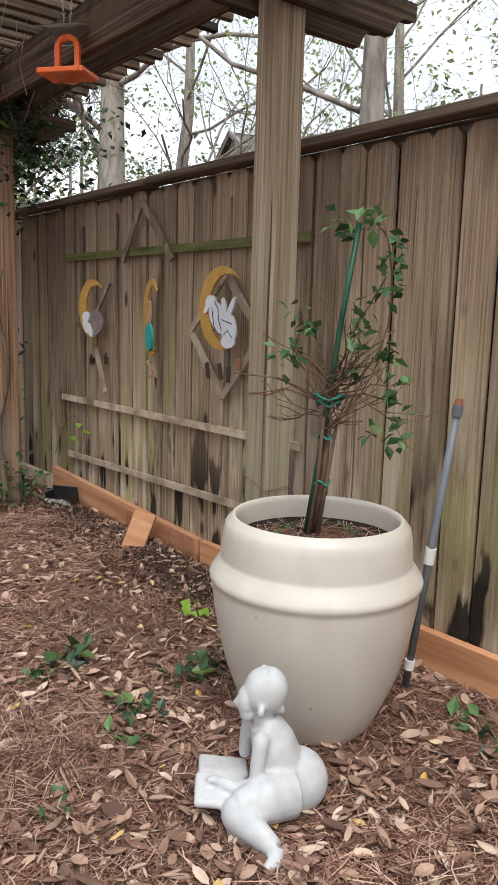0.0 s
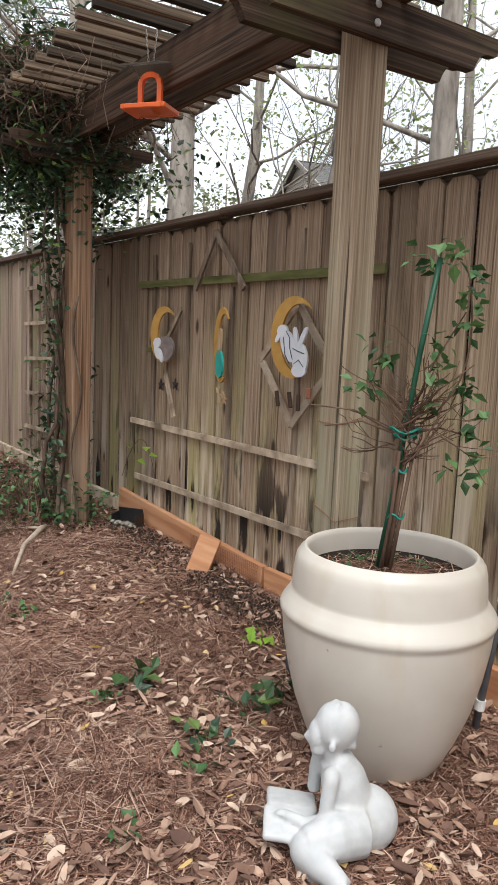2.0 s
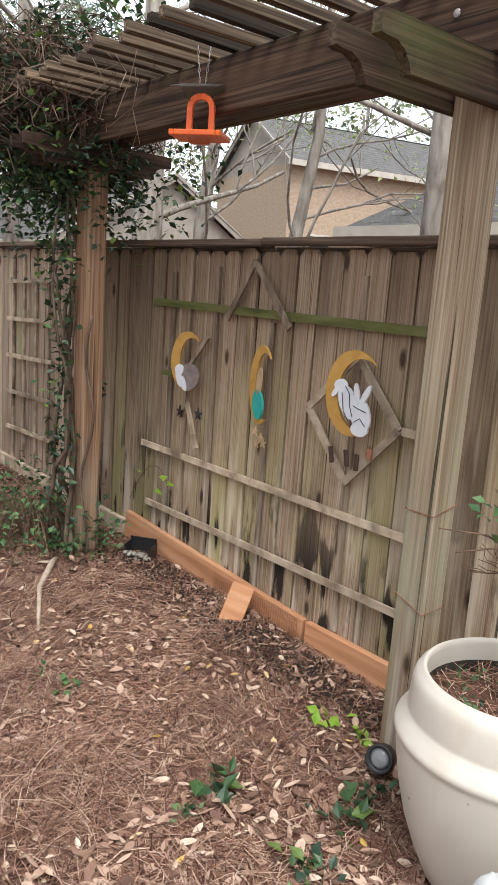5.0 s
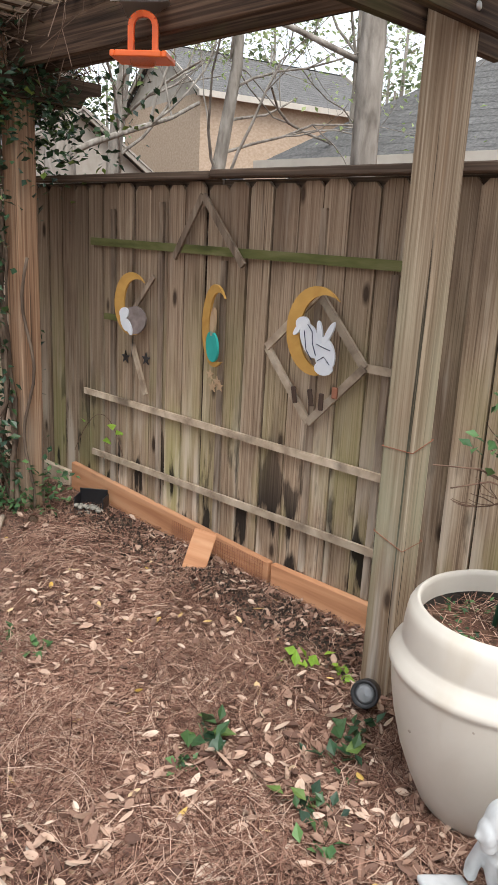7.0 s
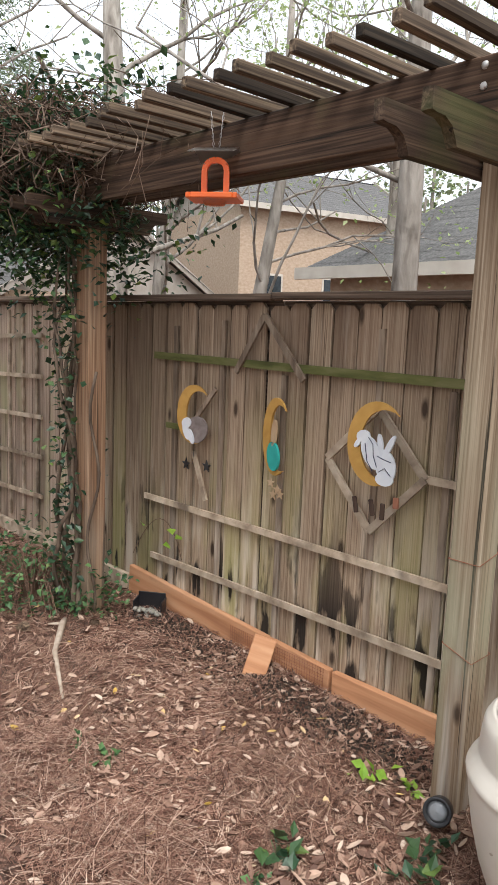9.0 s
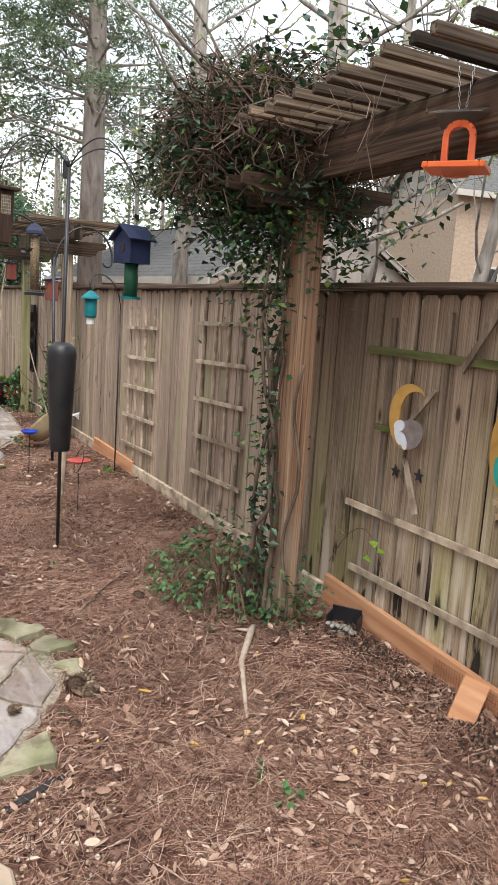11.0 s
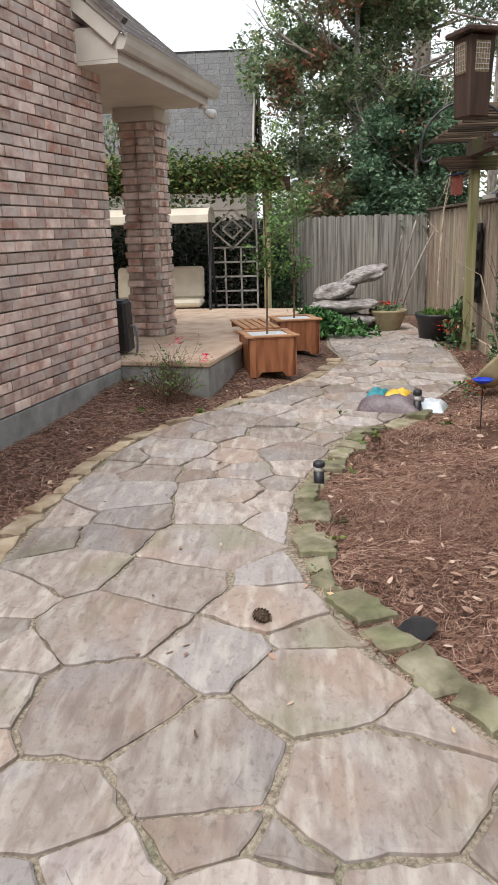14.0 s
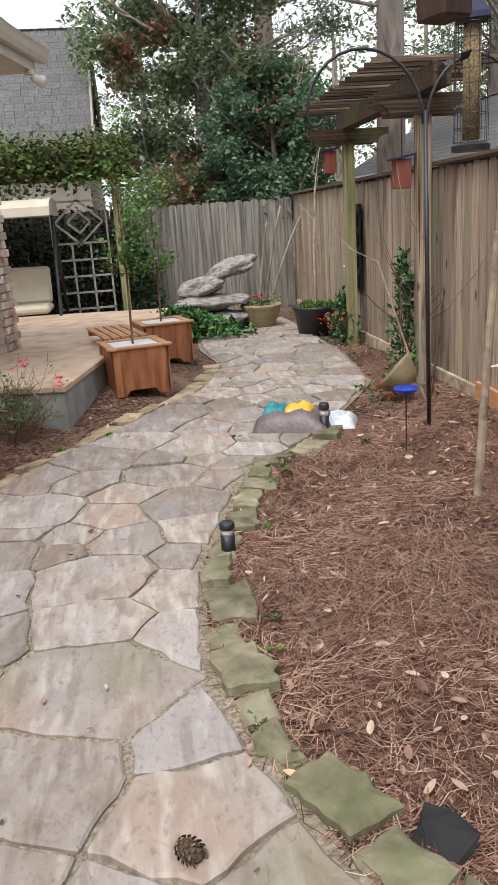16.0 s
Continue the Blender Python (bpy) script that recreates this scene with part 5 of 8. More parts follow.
def brick_house():
    h = thing("house", HOUSE, "single-storey house of mottled pink brick with a covered porch", "house")
    rng = random.Random(6)
    top, base = 3.05, 0.34
    part("wall", board((8.0, 0.20, top + 0.9 - base), 0.0), MORTAR, h, m=pose(4.02 + X_CORNER, -0.145, (top + 0.9 + base) / 2))
    part("wall", board((0.18, 3.2, top - base), 0.0), MORTAR, h, m=pose(X_CORNER + 0.12, -1.85, (top + base) / 2))
    part("wall", board((7.0, 0.2, top - base), 0.0), MORTAR, h, "shaded porch wall", m=pose(-3.2, -3.5, (top + base) / 2))
    part("plinth", board((8.0, 0.24, 0.5), 0.008), CONCRETE, h, "grey concrete plinth", m=pose(4.0 + X_CORNER, -0.12, base - 0.25))
    me = {1: mesh_of("brick", brick_bm(), BRICK), 0.5: mesh_of("brick", brick_bm(B_L / 2 - J / 2), BRICK)}
    single, rest, courses = 0, [], int((top + 0.85 - base) / (B_H + J))
    for r in range(courses):
        z = base + 0.005 + (r + 0.5) * (B_H + J)
        x, first = X_CORNER, 0.5 if r % 2 else 1
        while x < 4.2:
            f = first if x == X_CORNER else 1
            l = B_L if f == 1 else B_L / 2 - J / 2
            d = rng.uniform(-0.002, 0.002)
            if single < 300 and x < 1.75:
                piece("brick", me[f], h, pose(x + l / 2, -0.045 + d, z))
                single += 1
            else:
                rest.append((x + l / 2, -0.045 + d, z, l, 0.0))
            x += l + J
        y = -0.02 - (0.1 if r % 2 else 0.0)
        while y > -1.4 and z < top:
            rest.append((X_CORNER + 0.045, y - B_L / 2 - 0.08, z, B_L, math.pi / 2))
            y -= B_L + J
    joined_bricks(rest, "bricks", h)
    # porch column
    pz, cx, cy, half = 0.42, -1.75, -0.42, 0.213
    part("column_core", board((0.40, 0.40, top - pz), 0.0), MORTAR, h, m=pose(cx, cy, (top + pz) / 2))
    spots = []
    for r in range(int((top - 0.16 - pz) / (B_H + J))):
        z = pz + 0.005 + (r + 0.5) * (B_H + J)
        for q in range(4):
            tn = q * math.pi / 2
            for k in (0, 1):
                n = 0.203
                a = (-half + n / 2 + k * (n + J)) if r % 2 else (-half + 0.05 + n / 2 + k * (n + J) - 0.05 * (k * 2))
                b = -half + B_D / 2 - 0.02
                spots.append((cx + math.cos(tn) * a - math.sin(tn) * b, cy + math.sin(tn) * a + math.cos(tn) * b, z, n - (0.0 if r % 2 else 0.012), tn))
    joined_bricks(spots, "column_bricks", h)
    part("column_cap", board((0.52, 0.52, 0.15), 0.006), TRIM, h, "beige column cap", m=pose(cx, cy, top - 0.075))
    # porch roof, soffit and gutter
    x0, x1, ye = 0.72, -1.85, 0.38
    part("soffit", board((x0 - x1, ye + 4.2, 0.03), 0.0), TRIM, h, "flat beige soffit", m=pose((x0 + x1) / 2, (ye - 4.2) / 2, top + 0.016))
    part("fascia", board((x0 - x1, 0.03, 0.19), 0.004), TRIM, h, m=pose((x0 + x1) / 2, ye - 0.016, top + 0.125))
    part("fascia", board((0.03, ye + 0.55, 0.26), 0.004), TRIM, h, "boxed eave end", m=pose(x0 - 0.016, ye / 2 - 0.29, top + 0.162))
    bm = bmesh.new()
    prof = [(0.0, 0.0), (0.06, -0.005), (0.085, 0.04), (0.10, 0.09), (0.115, 0.115), (0.105, 0.12), (0.0, 0.12)]
    ra = [bm.verts.new((x1 - 0.15, ye + a, top + 0.10 + b)) for a, b in prof]
    rb = [bm.verts.new((x0 + 0.02, ye + a, top + 0.10 + b)) for a, b in prof]
    for k in range(len(prof)):
        bm.faces.new((ra[k], ra[(k + 1) % len(prof)], rb[(k + 1) % len(prof)], rb[k]))
    bm.faces.new(ra)
    bm.faces.new(rb[::-1])
    bmesh.ops.recalc_face_normals(bm, faces=bm.faces)
    part("gutter", bm, TRIM, h, "beige metal gutter")
    bm = bmesh.new()
    shingle_rows(bm, x0 - x1 + 0.1, 2.6, 2.2, 16, rng)
    part("roof", bm, BROWN_SHINGLE, h, m=pose(x1 - 0.05 + (x0 - x1 + 0.1), ye + 0.08, top + 0.2, 0, 0, 180))
    bm = bmesh.new()
    strip(bm, (x0 + 0.02, ye + 0.02, top + 0.2), (x0 + 0.02, ye - 2.5, top + 2.33), 0.17, 0.03, (1, 0, 0))
    part("rake_board", bm, TRIM, h, "beige rake board")
    bm = bmesh.new()
    strip(bm, (x0 + 0.05, ye + 0.10, top + 0.30), (x0 + 0.05, ye - 2.4, top + 2.43), 0.05, 0.10, (1, 0, 0))
    part("drip_edge", bm, BROWN_SHINGLE, h)
    # flood lamp under the eave
    lamp = thing("flood_lamp", HOUSE @ pose(-1.7, 0.36, top - 0.02), "twin white flood lamps under the porch eave", "lamp")
    bm = bmesh.new()
    lathe(bm, [(0.05, -0.02), (0.05, 0.02)], 20, True)
    part("base", bm, TRIM, lamp)
    for s in (-1, 1):
        bm = bmesh.new()
        lathe(bm, [(0.02, 0), (0.035, 0.03), (0.055, 0.1), (0.056, 0.11)], 20, True)
        part("lamp_head", bm, WHITE_PVC, lamp, smooth=True, m=pose(s * 0.06, 0.03, -0.05, 110, 0, s * 35 + 180))
    # patio
    p = thing("patio", HOUSE, "raised tan concrete porch slab with a grey edge", "patio", kind="structure")
    part("slab", board((5.2, 4.0, 0.06), 0.012), PATIO_TOP, p, m=pose(-2.35, -1.07, 0.39))
    part("slab_edge", board((5.16, 3.96, 0.5), 0.01), CONCRETE, p, "grey concrete slab edge", m=pose(-2.35, -1.07, 0.109))
    # hose reel and pots by the corner
    r = thing("hose_reel", HOUSE @ pose(-0.12, -0.14, 0.421), "dark garden hose reel beside the brick corner", "hose reel")
    bm = bmesh.new()
    block(bm, (0, 0, 0.3), (0.2, 0.2, 0.55), (0, 4, 0), 0.03)
    part("body", bm, BLACK_METAL, r)
    bm = bmesh.new()
    tube(bm, arc((0.0, 0.16, 0.02), (0.03, 0.22, 0.35), (0.0, 0.1, 0.3), 10), 0.012, 8)
    part("hose", bm, PVC, r, smooth=True)
    q = thing("flower_pot", HOUSE @ pose(-2.9, -1.1, 0.421), "small grey pot with a seedling on the porch", "flower pot")
    bm = bmesh.new()
    lathe(bm, [(0.07, 0), (0.09, 0.11), (0.095, 0.12), (0.08, 0.11), (0.0, 0.10)], 20)
    part("pot", bm, BLACK_METAL, q, smooth=True)
    card_part("leaves", rng, [(rng.gauss(0, 0.05), rng.gauss(0, 0.05), rng.uniform(0.1, 0.25)) for _ in range(40)], 0.03, LEAF, q)


def far_house(m, size, height, ridge, wall, roof, label, axis=0):
    """A plain gabled house: walls, two shingled slopes, gable trim."""
    h = thing("house", m, label, "house")
    l, w = size
    part("wall", board((l, w, height), 0.0), wall, h, m=pose(0, 0, height / 2))
    rng = random.Random(9)
    for s in (0, 180):
        bm = bmesh.new()
        shingle_rows(bm, l + 0.5, w / 2 + 0.35, ridge, 18, rng, 0.03)
        part("roof", bm, roof, h, m=pose(0, 0, 0, 0, 0, s) @ pose(-l / 2 - 0.25, -w / 2 - 0.35, height - 0.05))
    for e in (-1, 1):
        bm = bmesh.new()
        a = [bm.verts.new((e * (l / 2 - 0.02), y, z)) for y, z in ((-w / 2, height), (w / 2, height), (0, height + ridge * 0.95))]
        b = [bm.verts.new((e * (l / 2 - 0.12), y, z)) for y, z in ((-w / 2, height), (w / 2, height), (0, height + ridge * 0.95))]
        bm.faces.new(a), bm.faces.new(b[::-1])
        for k in range(3):
            bm.faces.new((a[k], a[(k + 1) % 3], b[(k + 1) % 3], b[k]))
        for s in (-1, 1):
            strip(bm, (e * (l / 2 + 0.2), s * (w / 2 + 0.3), height - 0.1), (e * (l / 2 + 0.2), 0, height + ridge - 0.02), 0.2, 0.05, (1, 0, 0))
        part("gable", bm, SIDING, h)
    for s in (-1, 1):
        part("fascia", board((l + 0.5, 0.06, 0.2), 0.0), TRIM, h, m=pose(0, s * (w / 2 + 0.36), height - 0.08))
    for k in range(3):
        for s in (-1, 1):
            win = part("window", board((0.95, 0.05, 1.25), 0.01), TRIM, h, m=pose(-l / 3 + k * l / 3, s * (w / 2 + 0.01), height * 0.52))
            part("pane", board((0.8, 0.02, 1.1), 0.0), DARK_PANE, win, m=pose(0, s * 0.025, 0))
    return h


DARK_PANE = material("dark_window", [(0.3, (0.02, 0.025, 0.03)), (0.7, (0.04, 0.05, 0.06))], rough=0.08, bump=0.0, spec=0.6)
brick_house()
far_house(pose(-27.0, -5.8, 0, 0, 0, 90), (8.8, 6.2), 3.4, 3.45, SIDING, SHINGLE, "neighbour's house with a steep grey shingle roof")
far_house(pose(-23.4, 22.8, 0, 0, 0, 75), (8, 7), 6.25, 2.1, TAN_BRICK, SHINGLE, "neighbour's tan brick house behind the fence")
far_house(pose(-25.0, 11.5, 0, 0, 0, 8), (11, 8), 2.6, 2.2, TAN_BRICK, SHINGLE, "neighbour's house with a pale grey roof over the fence")


def hip_house():
    h = thing("house", pose(-3.9, 13.4, 0, 0, 0, 0), "low neighbouring house with a hipped grey shingle roof", "house")
    part("wall", board((11, 7, 2.9), 0.0), TAN_BRICK, h, m=pose(0, 0, 1.45))
    bm = bmesh.new()
    rows, rng = 22, random.Random(3)
    for side, (a, b, n) in enumerate((((-5.9, -3.9), (5.9, -3.9), 44), ((5.9, 3.9), (-5.9, 3.9), 44), ((-5.9, 3.9), (-5.9, -3.9), 30), ((5.9, -3.9), (5.9, 3.9), 30))):
        a, b = Vector((*a, 2.85)), Vector((*b, 2.85))
        ta, tb = ((Vector((-2.0, 0, 5.6)), Vector((2.0, 0, 5.6))), (Vector((2.0, 0, 5.6)), Vector((-2.0, 0, 5.6))), (Vector((-2.0, 0, 5.6)),) * 2, (Vector((2.0, 0, 5.6)),) * 2)[side]
        for r in range(rows):
            l0, r0, l1, r1 = (a.lerp(ta, r / rows), b.lerp(tb, r / rows), a.lerp(ta, min(1, (r + 1.2) / rows)), b.lerp(tb, min(1, (r + 1.2) / rows)))
            m = max(2, int(n * (1 - r / rows)))
            for k in range(m):
                lift_z = Vector((0, 0, 0.006))
                bm.faces.new([bm.verts.new(q) for q in (l0.lerp(r0, k / m) + lift_z, l0.lerp(r0, (k + 1) / m) + lift_z, l1.lerp(r1, (k + 1) / m), l1.lerp(r1, k / m))])
    part("roof", bm, SHINGLE, h)
    part("fascia", board((11.9, 0.08, 0.2), 0.0), TRIM, h, m=pose(0, -3.92, 2.8))


hip_house()

# ---- feeder poles ----
def crook(bm, base, out, top, tip_drop, r=0.007, n=14):
    """A shepherd's hook: rises from base, arches over to out, ends in a small curl."""
    b, o = Vector(base), Vector(out)
    d = o - b
    d.z = 0
    pts = [b.copy()]
    for k in range(n + 1):
        a = math.pi * (1 - k / n)
        pts.append(b + d * (0.5 + 0.5 * math.cos(a)) + Vector((0, 0, top * math.sin(a))) + Vector((0, 0, (o.z - b.z) * k / n)))
    end = pts[-1]
    for k in range(1, 6):
        a = k * 0.6
        pts.append(end + d.normalized() * 0.05 * (math.cos(a) - 1) * 1.0 + Vector((0, 0, -tip_drop - 0.05 * math.sin(a))))
    tube(bm, pts, r, 8)


def pole_one():
    c = Vector((-5.87, 1.13, 0))
    p = thing("feeder_pole", pose(*c), "black bird feeder pole with curved arms and long baffle", "feeder pole")
    bm = bmesh.new()
    tube(bm, [(0, 0, -0.1), (0.01, 0.0, 1.3), (0.03, 0.01, 2.62)], 0.0135, 12)
    part("pole", bm, BLACK_METAL, p, smooth=True)
    bm = bmesh.new()
    lathe(bm, [(0.066, 0.72), (0.07, 0.725), (0.098, 1.36), (0.10, 1.38), (0.097, 1.41), (0.085, 1.445), (0.06, 1.468), (0.02, 1.476)], 32, True)
    part("baffle", bm, BLACK_METAL, p, "smooth black torpedo baffle", True)
    bm = bmesh.new()
    lathe(bm, [(0.022, 2.55), (0.024, 2.6), (0.024, 2.66), (0.012, 2.68)], 14, True)
    part("collar", bm, BLACK_METAL, p)
    for ex, ey, ez in ((0.07, -0.43, 2.55), (0.75, 0.22, 2.45), (-0.55, -0.08, 2.5), (-0.1, 0.55, 2.55)):
        bm = bmesh.new()
        tube(bm, arc((0.03, 0.01, 2.62), (ex * 0.6, ey * 0.6, 2.98), (ex, ey, ez), 14), 0.005, 6)
        part("arm", bm, BLACK_METAL, p, smooth=True)
    # dark wooden feeder
    f = thing("bird_feeder", pose(c.x + 0.07, c.y - 0.43, 2.08, 0, 0, 20) @ Matrix.Diagonal((0.78, 0.78, 1, 1)), "dark wooden bird feeder with a wire mesh window", "bird feeder", "hanging feeders")
    part("body", board((0.15, 0.13, 0.32), 0.006, (0, 0, 0.17), taper=(1.2, 1.2)), DARK_WOOD, f)
    part("roof", board((0.25, 0.22, 0.022), 0.005, (0, 0, 0.345)), DARK_WOOD, f)
    bm = bmesh.new()
    for k in range(6):
        tube(bm, [(-0.045 + 0.018 * k, -0.081, 0.19), (-0.045 + 0.018 * k, -0.087, 0.30)], 0.0015, 4)
        tube(bm, [(0.086, -0.04 + 0.016 * k, 0.19), (0.093, -0.04 + 0.016 * k, 0.30)], 0.0015, 4)
    for k in range(6):
        tube(bm, [(-0.05, -0.081 - 0.001 * k, 0.195 + 0.02 * k), (0.05, -0.081 - 0.001 * k, 0.195 + 0.02 * k)], 0.0015, 4)
        tube(bm, [(0.087 + 0.001 * k, -0.045, 0.195 + 0.02 * k), (0.087 + 0.001 * k, 0.045, 0.195 + 0.02 * k)], 0.0015, 4)
    part("mesh", bm, STEEL, f)
    part("seed_window", board((0.095, 0.008, 0.12), 0.0, (0, -0.077, 0.245), (4, 0, 0)), SEED, f)
    part("seed_window", board((0.008, 0.085, 0.12), 0.0, (0.0845, 0, 0.245), (0, 4, 0)), SEED, f)
    bm = bmesh.new()
    tube(bm, [(0, 0, 0.35), (0, 0, 0.48)], 0.002, 4)
    part("hanger", bm, BLACK_METAL, f)
    # tube feeder with a cage
    f = thing("bird_feeder", pose(c.x - 0.55, c.y - 0.08, 1.78), "caged tube bird feeder with dark metal leaves", "bird feeder", "hanging feeders")
    bm = bmesh.new()
    lathe(bm, [(0.032, 0.04), (0.032, 0.43)], 20, True)
    part("seed_tube", bm, SEED, f, smooth=True)
    bm = bmesh.new()
    lathe(bm, [(0.085, 0.44), (0.08, 0.46), (0.045, 0.50), (0.01, 0.515)], 4, True)
    part("roof", bm, NAVY, f, "dark blue pitched cap", m=pose(0, 0, 0, 0, 0, 25))
    bm = bmesh.new()
    for k in range(12):
        a = k * 0.5236
        tube(bm, [(0.062 * math.cos(a), 0.062 * math.sin(a), 0.02), (0.062 * math.cos(a), 0.062 * math.sin(a), 0.44)], 0.0014, 4)
    for k in range(9):
        tube(bm, [(0.062 * math.cos(a), 0.062 * math.sin(a), 0.03 + 0.05 * k) for a in [j * 0.5236 for j in range(13)]], 0.0014, 4, False)
    part("cage", bm, BLACK_METAL, f)
    bm = bmesh.new()
    lathe(bm, [(0.07, 0.0), (0.072, 0.02), (0.06, 0.03)], 24, True)
    part("tray", bm, BLACK_METAL, f)
    rng = random.Random(3)
    for a in (-2.3, -1.7, -1.1):
        for z in (0.16, 0.30):
            card_part("metal_leaf", rng, [(0.064 * math.cos(a), 0.064 * math.sin(a), z)], 0.03, BLACK_METAL, f)
    bm = bmesh.new()
    tube(bm, [(0, 0, 0.51), (0, 0, 0.72)], 0.0018, 4)
    part("hanger", bm, BLACK_METAL, f)
    # navy house feeder
    f = thing("bird_feeder", pose(c.x + 0.75, c.y + 0.22, 1.80, 0, 0, 15), "navy house-shaped bird feeder over a green tube", "bird feeder", "hanging feeders")
    bm = bmesh.new()
    lathe(bm, [(0.042, 0.0), (0.042, 0.22)], 20, True)
    part("tube", bm, GREEN_STAKE, f, smooth=True)
    bm = bmesh.new()
    lathe(bm, [(0.06, -0.01), (0.062, 0.004)], 20, True)
    part("perch_tray", bm, TEAL, f)
    bm = bmesh.new()
    prof = [(-0.09, 0.20), (0.09, 0.20), (0.09, 0.33), (0, 0.395), (-0.09, 0.33)]
    a, b = [bm.verts.new((x, -0.07, z)) for x, z in prof], [bm.verts.new((x, 0.07, z)) for x, z in prof]
    bm.faces.new(a), bm.faces.new(b[::-1])
    for k in range(5):
        bm.faces.new((a[(k + 1) % 5], a[k], b[k], b[(k + 1) % 5]))
    part("house_body", bm, NAVY, f)
    for s in (-1, 1):
        part("roof_board", board((0.15, 0.19, 0.012), 0.002), NAVY, f, m=pose(s * 0.057, 0, 0.377, 0, s * 36, 0))
    bm = bmesh.new()
    tube(bm, [(0, -0.069, 0.29), (0, -0.073, 0.29)], 0.03, 18)
    part("entrance", bm, BLACK_METAL, f)
    bm = bmesh.new()
    tube(bm, [(0, 0, 0.40), (0, 0, 0.65)], 0.0018, 4)
    part("hanger", bm, BLACK_METAL, f)


def pole_two():
    p = thing("shepherd_hook", pose(-8.78, 1.74, 0), "tall black double shepherd hook in the mulch bed", "garden hook")
    bm = bmesh.new()
    tube(bm, [(0.04, 0.02, -0.1), (0, 0.0, 2.2)], 0.016, 10)
    part("pole", bm, BLACK_METAL, p, smooth=True)
    for s, reach, high in ((-1, 0.80, 0.42), (1, 0.62, 0.36)):
        bm = bmesh.new()
        crook(bm, (0, s * 0.012, 2.12), (0, s * reach, 2.22), high, 0.03, 0.011)
        part("crook", bm, BLACK_METAL, p, smooth=True)
    f = thing("bird_feeder", pose(-7.57, 1.80, 1.62), "teal seed feeder hanging from the hook", "bird feeder", "hanging feeders")
    bm = bmesh.new()
    lathe(bm, [(0.05, 0), (0.055, 0.02), (0.055, 0.17), (0.05, 0.175)], 20, True)
    part("body", bm, TEAL, f, smooth=True)
    bm = bmesh.new()
    lathe(bm, [(0.09, 0.17), (0.085, 0.185), (0.03, 0.235), (0.006, 0.245)], 20, True)
    part("roof", bm, TEAL, f)
    bm = bmesh.new()
    lathe(bm, [(0.035, -0.06), (0.035, 0.0)], 16, True)
    part("cup", bm, WHITE_PVC, f)
    bm = bmesh.new()
    tube(bm, [(0, 0, 0.24), (0, 0.0, 0.36)], 0.002, 4)
    part("hanger", bm, BLACK_METAL, f)
    h = thing("shepherd_hook", pose(-8.12, 2.26, 0), "thin black garden hook close to the fence", "garden hook")
    bm = bmesh.new()
    tube(bm, [(0, 0, -0.1), (0, 0, 1.75)], 0.007, 8)
    crook(bm, (0, 0, 1.7), (0.57, -0.48, 1.92), 0.2, 0.0, 0.006)
    part("rod", bm, BLACK_METAL, h, smooth=True)
    s = thing("wooden_stake", pose(-7.30, 1.5, 0), "rough wooden stake with a white tag tied on", "stake")
    bm = bmesh.new()
    tube(bm, [(0, 0, -0.1), (0.01, 0.03, 0.7), (0.0, 0.08, 1.45)], [0.024, 0.022, 0.018], 8)
    part("stake", bm, LATTICE, s)
    bm = bmesh.new()
    for k in range(4):
        tube(bm, arc((0.01, 0.03, 0.75), (0.03, 0.1 + 0.02 * k, 0.78), (0.02, 0.14, 0.72 + 0.02 * k), 6), 0.006, 5)
    part("tag", bm, WHITE_PVC, s, "white cloth tie")
    d = thing("glass_dish_stake", pose(-8.2, 1.40, 0), "blue glass dish on a thin garden stake", "garden ornament")
    bm = bmesh.new()
    tube(bm, [(0, 0, -0.05), (0, 0, 0.43)], 0.0045, 6)
    part("rod", bm, BLACK_METAL, d)
    bm = bmesh.new()
    lathe(bm, [(0.01, 0.425), (0.05, 0.435), (0.085, 0.465), (0.08, 0.468), (0.045, 0.442), (0.002, 0.436)], 24)
    part("dish", bm, BLUE, d, "cobalt blue dish", True)
    r = thing("plate_stake", pose(-6.72, 1.5, 0), "red rimmed plate on a bent wire stake", "garden ornament")
    bm = bmesh.new()
    tube(bm, [(0, 0, -0.05), (0, 0, 0.36)], 0.004, 6)
    tube(bm, [(0.1 * math.cos(a), 0.03 * math.sin(a), 0.46 + 0.1 * math.sin(a)) for a in [k * 0.4189 for k in range(16)]], 0.004, 6)
    part("wire", bm, BLACK_METAL, r)
    bm = bmesh.new()
    lathe(bm, [(0.01, 0.44), (0.06, 0.445), (0.10, 0.465), (0.096, 0.47), (0.05, 0.452), (0.002, 0.448)], 24)
    part("plate", bm, REDPAINT, r, smooth=True)


BLUE = material("cobalt_glass", [(0.3, (0.01, 0.03, 0.35)), (0.7, (0.03, 0.07, 0.5))], rough=0.15, bump=0.0, spec=0.6)
REDPAINT = material("red_glaze", [(0.3, (0.45, 0.05, 0.04)), (0.7, (0.62, 0.14, 0.12))], rough=0.4)
pole_one()
pole_two()


